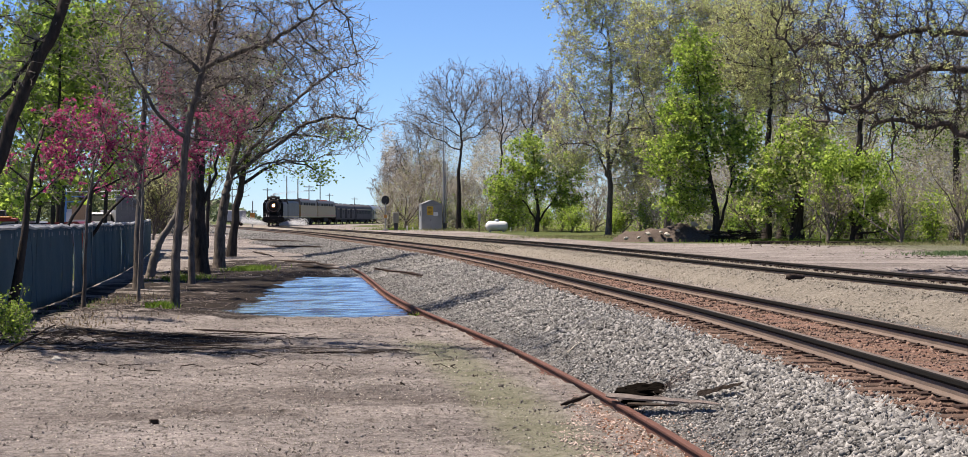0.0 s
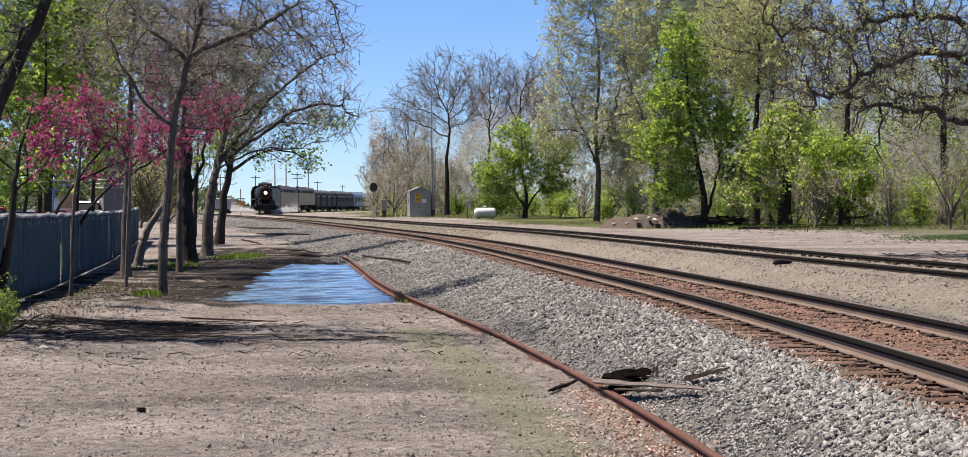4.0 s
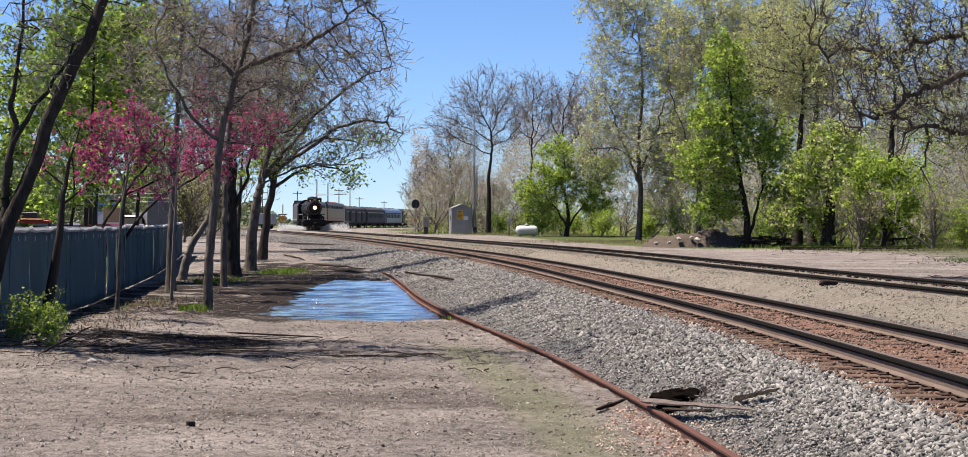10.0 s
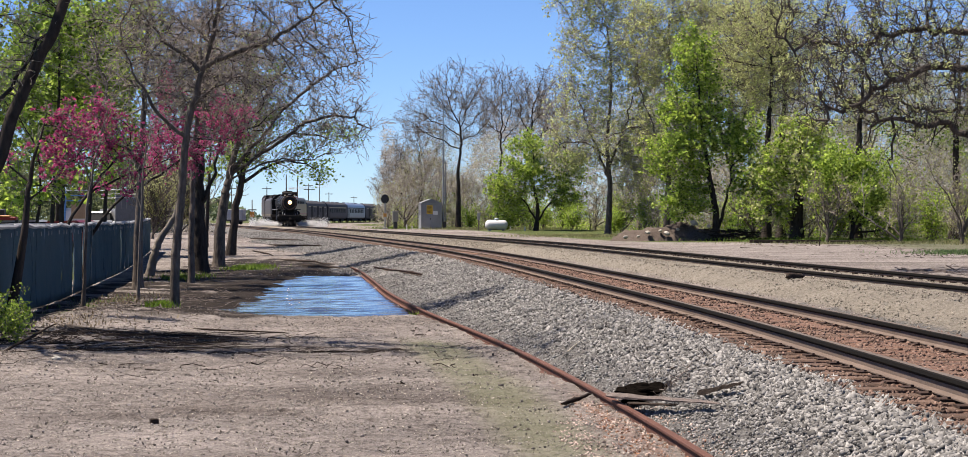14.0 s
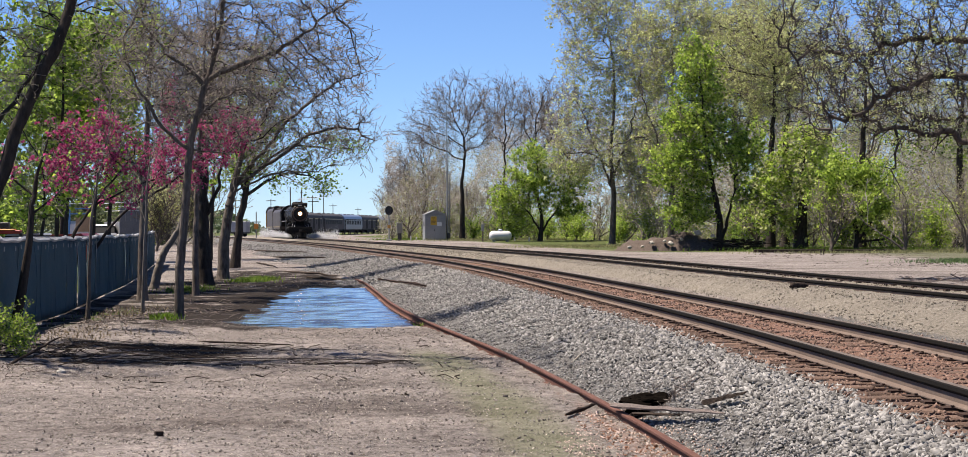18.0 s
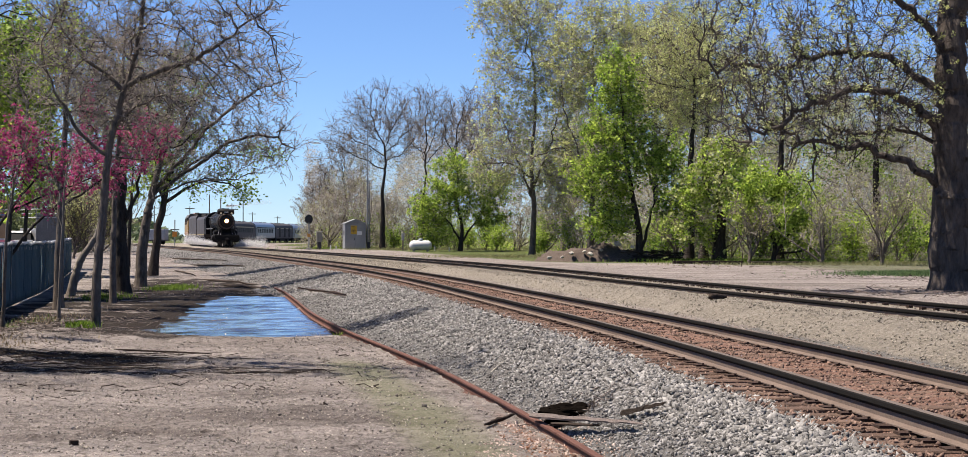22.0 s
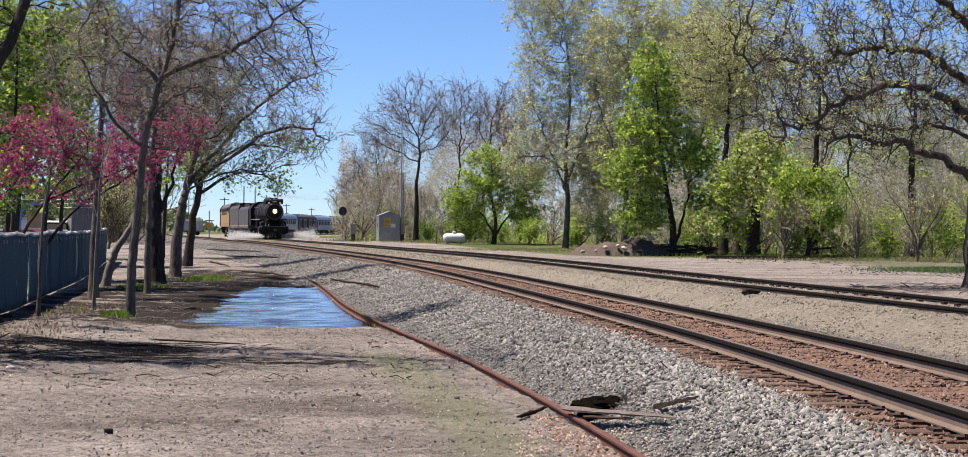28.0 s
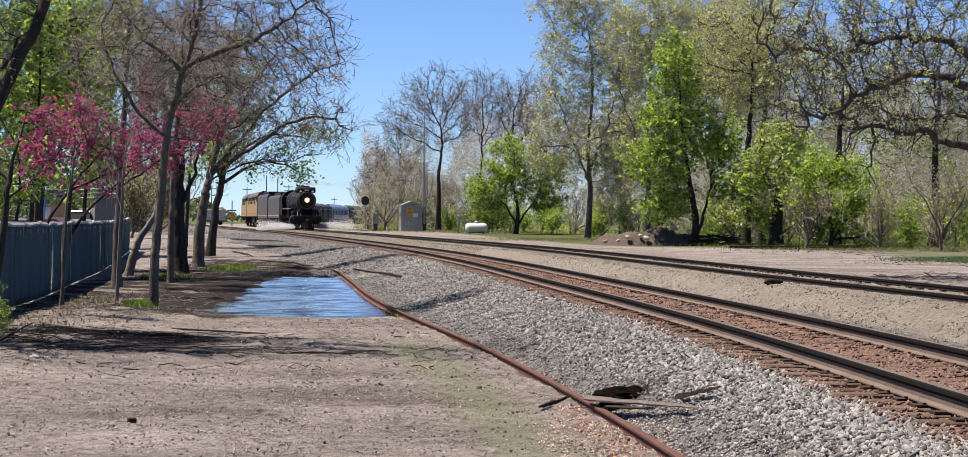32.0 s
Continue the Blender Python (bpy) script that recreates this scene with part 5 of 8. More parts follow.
for bx, by, h, sd, env, nl in [
        (10.2, 152, 15, 71, [(0.2, 0, 14.5, 4.6, 3.4, 6.0, 300), (-2.6, 0, 8.6, 2.8, 2.4, 3.6, 120), (2.2, 0, 7.0, 2.6, 2.4, 3.6, 160), (-1.0, 0, 20, 4.2, 3.0, 3.0, 200)], 2.8),
        (14.6, 148, 17, 72, [(0.5, 0, 15.5, 4.8, 3.4, 6.0, 300), (0.2, 0, 7.5, 3.6, 2.4, 3.6, 140)], 4.2),
        (20.0, 150, 18, 73, [(0.5, 0, 15.5, 5.2, 3.4, 6.5, 420)], 4.2)]:
    crown_tree("pale_tree", (bx, by), [(0.2, 0, h * 0.25), (-0.1, 0.1, h * 0.5), (0.3, 0.1, h * 0.75), (0.2, 0, h)], 0.27, sd, "tall pale tree with drooping budding twigs", BARK_M, PALETWIG_M, env,
               limbs=[([(0, 0, h * 0.42), (-2.0, -0.2, h * 0.52), (-3.8, -0.4, h * 0.5), (-5.0, -0.5, h * 0.44)], 0.11), ([(0, 0, h * 0.3), (-1.0, -0.3, h * 0.5), (-2.6, -0.4, h * 0.75)], 0.13), ([(0, 0, h * 0.35), (1.5, 0.2, h * 0.6), (2.4, 0.3, h * 0.85)], 0.13)],
               leaf=LEAF_YELLOW, leaf_n=nl, **PALE)
crown_tree("green_tree", (14.8, 118), [(0.0, 0, 2), (-0.5, 0, 4.5), (-0.9, 0, 7.5), (-1.3, 0, 11.5)], 0.26, 81, "tall bright green tree rising from the earth bank", DARKBARK_M, TWIG_M,
           [(-1.3, 0, 11.2, 1.7, 1.6, 2.6, 130), (-1.5, 0, 8.4, 2.4, 1.8, 2.2, 150), (-2.2, -0.2, 5.6, 2.7, 1.8, 1.9, 150), (-2.2, -0.4, 2.4, 1.8, 1.2, 0.9, 60), (1.4, 0, 6.6, 1.8, 1.4, 2.0, 90), (2.4, -0.3, 3.8, 1.6, 1.2, 1.2, 60)],
           limbs=[([(0.0, 0, 0.6), (0.7, 0, 2.2), (0.9, 0.2, 4.4)], 0.16)], leaf=LEAF_GREEN, leaf_n=6.0, leaf2=LEAF_DEEP, leaf2_n=1.5, **FRESH)
crown_tree("green_tree", (19.6, 116), [(0.1, 0, 2), (0.1, 0, 4), (0.3, 0, 6), (0.2, 0, 7.5)], 0.44, 82, "broad yellow-green maple on a dark trunk", DARKBARK_M, TWIG_M,
           [(-0.8, -0.5, 4.2, 2.8, 1.6, 1.9, 170), (2.2, -0.3, 3.9, 2.2, 1.6, 1.5, 110), (-2.4, -0.6, 2.0, 1.6, 1.2, 0.9, 60), (0.3, 0, 6.6, 2.0, 1.6, 1.3, 70)],
           leaf=LEAF_GREEN, leaf_n=5.0, leaf2=LEAF_YELLOW, leaf2_n=2.0, **FRESH)
BUDDY = dict(step_len=0.45, twigs=(3, 2), twig_len=(2.8, 0.75), twig_r=0.011, tip=0.017, leaf_size=0.12, leaf_spread=0.16, clump=6, droop=0.03, group=WOODS)
for k, (bx, by, h, sd, env, nl) in enumerate([
        (18.6, 122, 12, 91, [(-0.5, 0, 12.0, 4.2, 3.0, 4.6, 420)], 9.0),
        (25.0, 124, 12, 92, [(0, 0, 11.5, 4.6, 3.0, 5.0, 280)], 1.4),
        (21.5, 134, 14, 95, [(0, 0, 14.0, 5.2, 3.0, 5.6, 420)], 8.0),
        (31, 122, 12, 94, [(0, 0, 11.0, 4.6, 3.0, 5.4, 260)], 1.2),
        (37, 118, 12, 96, [(0, 0, 11.0, 4.8, 3.0, 5.4, 260)], 1.4),
        (34, 104, 9, 97, [(0, 0, 8.5, 4.0, 3.0, 4.4, 220)], 1.0)]):
    crown_tree("budding_tree", (bx, by), [(0.2, 0, h * 0.3), (0.1, 0.1, h * 0.55), (0.4, 0.1, h * 0.8), (0.3, 0, h)], 0.34, sd, "woodland tree with yellow-green spring buds", DARKBARK_M, PALETWIG_M if k % 2 else BROWNTWIG_M, env, leaf=LEAF_YELLOW if k % 3 != 1 else LEAF_OLIVE, leaf_n=nl, **BUDDY)


def spread_tree(name, bx, by, h, w, sd, label, bark, twig, leaf, n, size, sp=0.25, levels=(7, 6, 4)):
    return tree(name, (bx, by), [(0.2, 0, h * 0.15), (0.1, 0.1, h * 0.3), (0.4, 0.1, h * 0.5), (0.3, 0, h * 0.75)], w, sd, label, bark, twig, auto=14, limb_len=0.62, start=0.25, up=0.25, spread=56,
                levels=levels, ratio=(0.55, 0.58, 0.55), group=WOODS, twig_min=0.016, wob=0.22, twist=0.26, kink=0.6, leaf=leaf, leaf_n=n, leaf_size=size, leaf_spread=sp)


rs = random.Random(8)
for k in range(14):
    by = 165 + 50 * rs.random()
    px = 0.065 + 0.27 * (k + rs.random()) / 14
    spread_tree("woodland_tree", px * by, by, rs.uniform(15, 22), 0.3, 200 + k, "bare grey woodland tree further back", GREYBARK_M, PALETWIG_M, HAZE_M if k % 3 else LEAF_YELLOW, 3.5, 0.16, 0.5, levels=(6, 4, 3))
for k, (a, by, h) in enumerate([(-0.052, 204, 7.5), (-0.043, 200, 9), (-0.034, 203, 10), (-0.024, 199, 9), (-0.012, 205, 9), (0.004, 202, 8), (0.018, 196, 9), (0.06, 178, 9), (0.075, 165, 8), (0.09, 158, 9), (0.185, 112, 5), (0.225, 106, 5), (0.258, 101, 6), (0.29, 98, 6), (0.145, 124, 5), (0.165, 120, 4.5)]):
    tree("bare_thicket", (a * by, by), [(0.1, 0, 0.5), (0.1, 0, 1.2), (0.2, 0, h * 0.35)], 0.14, 260 + k, "wide bare brown thicket at the woods edge", BARK_M, PALETWIG_M if k % 2 else TWIG_M, auto=14, limb_len=1.7, start=0.08, spread=48, up=0.3, levels=(5, 4, 3), ratio=(0.55, 0.55, 0.55),
         group=WOODS, twig_min=0.015, wob=0.15, leaf=LEAF_OLIVE, leaf_n=0.4 if a < 0.03 else 1.6, leaf_size=0.11, leaf_spread=0.25, clump=4)
# undergrowth along the woods
for k in range(46):
    u = (k + rs.random()) / 46
    a = -0.05 + 0.37 * u
    by = float(np.interp(u, [0, 0.15, 0.35, 0.5, 0.65, 0.85, 1], [212, 190, 158, 132, 122, 106, 100])) + rs.uniform(-3, 12)
    h = rs.uniform(2.2, 5.5)
    green = rs.random() < 0.55
    tree("shrub", (a * by, by), [(0.05, 0, 0.2), (0.1, 0, 0.5), (0.1, 0, h * 0.3)], 0.06, 300 + k, "leafy green shrub in the undergrowth" if green else "tangled bare brown shrub in the undergrowth", BARK_M, PALETWIG_M,
         auto=12, limb_len=h / (h * 0.3 + 0.2) * 0.8, start=0.05, spread=45, up=0.35, levels=(5, 3), ratio=(0.5, 0.5), group="undergrowth shrubs", twig_min=0.014, category="shrub",
         leaf=(LEAF_GREEN if k % 2 == 0 else LEAF_DEEP) if green else (HAZE_M if k % 2 else LEAF_OLIVE), leaf_n=12 if green else 3, leaf_size=0.15 if green else 0.1, leaf_spread=0.3, clump=6 if green else 1)
# the old oak beside the track
crown_tree("oak_tree", (15.6, 52.5), [(-0.05, 0, 1.5), (0.0, 0, 3.0), (-0.05, 0, 4.5), (0.0, 0, 6), (0.1, 0.3, 9), (0.0, 0.5, 11.5)], 0.66, 101, "massive old oak with rugged bark and long twisting limbs", OAKBARK_M, OAKTWIG_M,
     [(-3.6, -0.4, 5.7, 3.6, 2.2, 1.7, 760), (-3.4, 0.2, 8.0, 4.4, 2.6, 2.0, 760), (-5.6, -0.2, 5.2, 1.8, 1.6, 1.6, 280), (-1.2, 0.2, 5.4, 1.4, 1.4, 1.2, 140), (0.5, 0.5, 10, 5.0, 3.0, 2.2, 300), (4.0, 0.5, 7.2, 3.6, 2.6, 2.4, 220), (-3.6, -0.5, 4.1, 1.6, 1.2, 0.5, 70)],
     limbs=[([(-0.3, 0, 3.0), (-1.0, -0.2, 3.5), (-1.9, -0.3, 3.9), (-3.0, -0.4, 4.1), (-4.2, -0.5, 4.15), (-5.4, -0.6, 4.7)], 0.17), ([(-0.2, 0, 4.4), (-1.1, -0.4, 5.3), (-1.9, -0.6, 5.6), (-3.2, -0.9, 5.7), (-4.2, -1.0, 5.3), (-5.2, -1.1, 4.6), (-6.4, -1.2, 4.2)], 0.19),
            ([(-0.2, 0, 5.6), (-1.6, 0.4, 6.7), (-3.4, 0.6, 6.9), (-5.2, 0.7, 6.4), (-7.2, 0.8, 6.6)], 0.16), ([(-0.1, 0, 4.0), (-1.2, 0.8, 4.7), (-2.4, 1.3, 4.6), (-3.8, 1.6, 5.0)], 0.085),
            ([(0.1, 0, 6.6), (-1.8, -0.6, 8.4), (-4.2, -1.2, 9.2), (-6.8, -1.6, 9.2)], 0.16), ([(0.2, 0, 5), (2.4, 0.4, 6.2), (4.8, 0.6, 7), (7, 0.8, 7.2)], 0.16), ([(0.2, 0.1, 7), (2.0, 1.4, 9), (4.0, 2.4, 11)], 0.13),
            ([(-4.0, -0.5, 4.15), (-4.1, -0.5, 3.6), (-4.25, -0.6, 3.15), (-4.2, -0.6, 2.75)], 0.05), ([(-4.6, -0.5, 4.3), (-4.95, -0.6, 3.7), (-4.9, -0.6, 3.1)], 0.035)],
     step_len=0.24, gnarl=0.45, twigs=(2, 2), twig_len=(2.4, 0.75), twig_r=0.0066, tip=0.011, power=2.2, group=WOODS, leaf=LEAF_YELLOW, leaf_n=1.5, leaf_size=0.08, leaf_spread=0.10, clump=9, stem=(0.55, 0.85))

for bx, by, h, sd in [(22.6, 114, 5.6, 85), (33.5, 112, 4.2, 89)]:
    tree("green_tree", (bx, by), [(0.2, 0, h * 0.2), (0.0, 0, h * 0.45), (-0.3, 0, h * 0.8)], 0.2, sd, "low spreading green tree in front of the woods", DARKBARK_M, DARKBARK_M, auto=16, limb_len=0.75, start=0.12, up=0.15, spread=62,
         levels=(7, 5), ratio=(0.5, 0.5), group=WOODS, leaf=LEAF_GREEN if sd % 2 else LEAF_YELLOW, leaf_n=20, leaf_size=0.18, leaf_spread=0.4, clump=14)

# brushy mass under the trees
fr = np.random.default_rng(78)
m = 62000
fa = fr.uniform(0.085, 0.36, m)
fy = np.interp(fa, [0.08, 0.2, 0.36], [170, 130, 107]) + 45 * fr.random(m) ** 1.6
fz = (7.5 + 2.5 * np.sin(fa * 80) + 1.5 * np.sin(fa * 190 + 2)) * fr.random(m) ** 0.9
c = np.stack([fa * fy, fy, fz + 0.3], -1)
tagged(new("thicket_mass", leaves(np.stack([c, c + 0.01], 1), 1.0, 0.2, fr, 0.25, HAZE_M, "thicket_mass")), "dense grey-brown brush under the trees", "brush", kind="stuff")
m = 26000
fa = fr.uniform(-0.05, 0.36, m)
fa = fa[(np.sin(fa * 61) + np.sin(fa * 149 + 1)) > -0.5]
m = len(fa)
fy = np.interp(fa, [-0.05, 0.0, 0.05, 0.2, 0.36], [206, 194, 180, 132, 112]) + fr.uniform(0, 14, m)
c = np.stack([fa * fy, fy, 0.4 + (2.2 + 1.2 * np.sin(fa * 97)) * fr.random(m)], -1)
tagged(new("green_undergrowth", leaves(np.stack([c, c + 0.01], 1), 1.0, 0.18, fr, 0.25, LEAF_GREEN, "green_undergrowth")), "patches of fresh green undergrowth", "undergrowth", kind="stuff")
m = 22000
fa = fr.uniform(-0.052, 0.36, m)
fy = np.interp(fa, [-0.05, 0.0, 0.05, 0.2, 0.36], [204, 193, 179, 131, 111]) + fr.uniform(0, 18, m)
c = np.stack([fa * fy, fy, 0.3 + (2.6 + 1.5 * np.sin(fa * 71 + 2)) * fr.random(m)], -1)
tagged(new("olive_undergrowth", leaves(np.stack([c, c + 0.01], 1), 1.0, 0.17, fr, 0.25, LEAF_OLIVE, "olive_undergrowth")), "olive weeds and brambles under the trees", "undergrowth", kind="stuff")

# leafing mass between the trunks
for nm, mat_, m, lo, hi, ztop, sd, ph in (("olive_canopy", LEAF_OLIVE, 52000, 0.10, 0.36, 14.0, 0.13, 0.0), ("green_canopy", LEAF_DEEP, 46000, 0.10, 0.36, 8.5, 0.19, 2.0), ("bud_canopy", LEAF_YELLOW, 34000, 0.085, 0.30, 17.0, 0.11, 4.0)):
    fa = fr.uniform(lo, hi, m)
    fy = np.interp(fa, [0.08, 0.13, 0.2, 0.36], [168, 142, 126, 112]) + 16 * fr.random(m)
    fz = 0.5 + ztop * fr.random(m) ** 0.85
    lump = np.sin(fa * 170 + ph) + np.sin(fz * 1.3 + fa * 60 + ph) + np.sin(fz * 0.7 - fa * 110 + 2 * ph) + 0.8 * np.sin(fz * 2.9 + fa * 300)
    keep = lump > 0.2
    c = np.stack([fa * fy, fy, fz], -1)[keep]
    tagged(new(nm, leaves(np.stack([c, c + 0.01], 1), 1.0, sd, fr, 0.3, mat_, nm)), "loose spring foliage filling the woods behind the trunks", "foliage", kind="stuff")
# pale thicket round the equipment cabin
for nm, mat_, m, sd in (("pale_thicket", HAZE_M, 9000, 0.16), ("budding_thicket", LEAF_OLIVE, 9000, 0.12)):
    fa = fr.uniform(-0.058, 0.012, m)
    fy = 199 + 12 * fr.random(m)
    top = np.minimum(3.4 + (fa + 0.058) / 0.024 * 6.5, 10.5) + 0.9 * np.sin(fa * 420)
    c = np.stack([fa * fy, fy, 0.6 + top * fr.random(m) ** 0.75], -1)
    tagged(new(nm, leaves(np.stack([c, c + 0.01], 1), 1.0, sd, fr, 0.3, mat_, nm)), "pale brown budding thicket at the end of the woods", "thicket", kind="stuff")

# far woods, filling the gaps behind
fr = np.random.default_rng(77)
m = 60000
far_y = fr.uniform(225, 300, m)
far_a = fr.uniform(-0.055, 0.36, m)
top = 9 + 9 * np.clip((far_a + 0.04) / 0.1, 0, 1) + 3 * np.sin(far_a * 90) + 2 * np.sin(far_a * 217 + 1)
far_z = 0.4 + top * fr.random(m) ** 0.8
c = np.stack([far_a * far_y, far_y, far_z], -1)
far_me = leaves(np.stack([c, c + 0.01], 1), 1.0, 0.42, fr, 0.3, HAZE_M, "far_woods")
tagged(new("far_woods", far_me), "hazy grey-brown woods in the distance", "woods", kind="stuff")


# ---- train ----
BLACK_M = surface("black_engine_paint", (0.008, 0.008, 0.008), (0.024, 0.023, 0.022), 25, 2, 0.66, 0.0, 0.1)
GREYBLACK_M = surface("graphite_smokebox", (0.018, 0.016, 0.015), (0.045, 0.04, 0.037), 25, 2, 0.65, 0.1, 0.1)
MAROON_M = surface("maroon_brown_panels", (0.035, 0.024, 0.018), (0.075, 0.052, 0.04), 20, 1, 0.55, 0.0, 0.1)
YELLOW_M = surface("yellow_engine_paint", (0.30, 0.18, 0.045), (0.42, 0.26, 0.065), 20, 1, 0.5, 0, 0.05)
SILVER_M = surface("stainless_coach_side", (0.22, 0.225, 0.235), (0.33, 0.335, 0.345), 8, 0.6, 0.5, 0.2, 0.15, stretch=(8, 1, 1))
COACH_M = surface("dark_coach_paint", (0.05, 0.04, 0.042), (0.10, 0.082, 0.084), 14, 0.8, 0.65, 0.0, 0.08)
ROOF_M = surface("coach_roof", (0.06, 0.058, 0.06), (0.12, 0.115, 0.118), 14, 0.8, 0.75, 0.0, 0.08)
GLASS_M = surface("dark_window_glass", (0.01, 0.011, 0.012), (0.02, 0.021, 0.023), 5, 0.5, 0.66, 0.0, 0.0)
UNDER_M = surface("underframe_grime", (0.02, 0.018, 0.017), (0.06, 0.05, 0.045), 20, 1, 0.85, 0, 0.2)
STEEL_M = surface("bright_rod_steel", (0.25, 0.25, 0.26), (0.42, 0.42, 0.43), 30, 2, 0.35, 0.9, 0.05)
LAMP_M = glow("headlamp_lens", (1.0, 0.62, 0.28), 5.0)
CLASS_M = glow("marker_lens", (0.5, 0.42, 0.3), 0.05)
X_AXIS = Matrix.Rotation(radians(90), 4, "Y")
Y_AXIS = Matrix.Rotation(radians(-90), 4, "X")


def disc_wheel(radius, width, spokes):
    s = Shape()
    s.lathe([(radius + 0.03, -width / 2), (radius + 0.03, -width / 2 + 0.03), (radius, -width / 2 + 0.04), (radius, width / 2), (radius - 0.09, width / 2), (radius - 0.09, -width / 2 + 0.01)], 28, X_AXIS)
    s.lathe([(0.16, -width / 2), (0.16, width / 2 + 0.03)], 12, X_AXIS)
    for k in range(spokes):
        s.box((-0.03, -0.035, 0.1), (0.03, 0.035, radius - 0.05), 0, Matrix.Rotation(2 * math.pi * k / spokes, 4, "X"))
    return s


WHEELS = []  # (object, x, y, z, radius)
RODS = []  # (object, y, z, crank)


def add_wheel(parent, x, y, r, spokes=10, name="wheel"):
    w = part(name, disc_wheel(r, 0.14, spokes), UNDER_M, parent)
    w.matrix_basis = pose(x, y, r)
    WHEELS.append((w, x, y, r, r))
    return w


def build_loco():
    """The engine; its own space: y forward is its front (negative y towards the viewer), origin on the rail under its middle."""
    t = thing("steam_locomotive", Matrix(), "black steam locomotive with glowing round headlamp hauling a train", "locomotive")
    F = -7.6  # front of smokebox
    zc = 2.98
    bo = Matrix.Translation((0, 0, zc)) @ Y_AXIS
    part("boiler", Shape().lathe([(1.0, F + 3.0), (1.02, F + 3.1), (1.02, F + 6.0), (1.14, F + 9.5), (1.16, F + 11.2)], 32, bo), BLACK_M, t, "black boiler jacket", True)
    for k in range(5):
        part("boiler_band", Shape().lathe([(1.03 + 0.02 * k, F + 3.6 + 1.5 * k), (1.045 + 0.022 * k, F + 3.6 + 1.5 * k), (1.045 + 0.022 * k, F + 3.7 + 1.5 * k), (1.03 + 0.02 * k, F + 3.7 + 1.5 * k)], 32, bo), STEEL_M, t)
    part("smokebox", Shape().lathe([(0.96, F), (1.0, F + 0.06), (1.0, F + 3.0)], 32, bo), GREYBLACK_M, t, "graphite grey smokebox", True)
    door = part("smokebox_door", Shape().lathe([(0.25, F - 0.16), (0.55, F - 0.12), (0.72, F - 0.05), (0.74, F)], 28, bo), GREYBLACK_M, t, "", True)
    ring = Shape()
    for k in range(18):
        a = 2 * math.pi * k / 18
        ring.lathe([(0.03, F - 0.05), (0.03, F + 0.02)], 6, Matrix.Translation((0.86 * math.cos(a), 0, zc + 0.86 * math.sin(a))) @ Y_AXIS)
    part("door_clamps", ring, STEEL_M, door)
    part("face_ring", Shape().lathe([(0.78, F - 0.02), (0.80, F - 0.07), (0.88, F - 0.07), (0.90, F - 0.02)], 32, bo), surface("bronze_ring", (0.09, 0.055, 0.04), (0.17, 0.11, 0.085), 20, 2, 0.5, 0.2, 0.1), t, "brown ring round the smokebox door", True)
    lamp = part("headlamp", Shape().lathe([(0.18, F + 0.1), (0.24, F - 0.42), (0.26, F - 0.44), (0.26, F - 0.46), (0.22, F - 0.46)], 20, Matrix.Translation((0, 0, zc + 0.05)) @ Y_AXIS), BLACK_M, t, "round black headlamp case", True)
    part("lens", Shape().lathe([(0.05, F - 0.50), (0.2, F - 0.478), (0.215, F - 0.465)], 20, Matrix.Translation((0, 0, zc + 0.05)) @ Y_AXIS), LAMP_M, lamp, "glowing warm lens", True)
    # rim made to glow, standing in for the amber halo round the lens
    part("halo_rim", Shape().lathe([(0.215, F - 0.464), (0.25, F - 0.472), (0.262, F - 0.462)], 20, Matrix.Translation((0, 0, zc + 0.05)) @ Y_AXIS), glow("amber_halo", (0.9, 0.36, 0.12), 0.35), lamp, "amber rim glowing as the lamp's halo", True)
    for sx in (-1, 1):
        part("marker_lamp", Shape().lathe([(0.09, F + 0.2), (0.1, F - 0.12), (0.07, F - 0.14)], 12, Matrix.Translation((sx * 0.62, 0, zc + 0.95)) @ Y_AXIS), CLASS_M, t, "small glowing marker lamp")
    plate = part("number_board", Shape().box((-0.3, F - 0.05, zc + 0.98), (0.3, F + 0.05, zc + 1.2), 0.02), BLACK_M, t)
    part("lettering_bar", Shape().box((-0.22, F - 0.058, zc + 1.04), (0.22, F - 0.052, zc + 1.14)), plain("pale_lettering", (0.7, 0.68, 0.6)), plate)
    part("smokestack", Shape().lathe([(0.46, 0), (0.42, 0.12), (0.40, 0.35), (0.45, 0.60), (0.47, 0.62), (0.36, 0.62), (0.34, 0.3)], 24, Matrix.Translation((0, F + 1.3, zc + 0.92))), BLACK_M, t, "", True)
    part("feedwater_heater", Shape().lathe([(0.28, -0.95), (0.3, -0.9), (0.3, 0.9), (0.28, 0.95)], 18, Matrix.Translation((0, F + 0.45, zc + 1.12)) @ X_AXIS), BLACK_M, t, "black cylinder across the smokebox top", True)
    part("sand_dome", Shape().lathe([(0.62, 0), (0.55, 0.15), (0.5, 0.5), (0.35, 0.68), (0.05, 0.74)], 20, Matrix.Translation((0, F + 4.6, zc + 0.88))), BLACK_M, t, "", True)
    part("steam_dome", Shape().lathe([(0.6, 0), (0.52, 0.15), (0.48, 0.45), (0.3, 0.62), (0.05, 0.66)], 20, Matrix.Translation((0, F + 7.2, zc + 0.98))), BLACK_M, t, "", True)
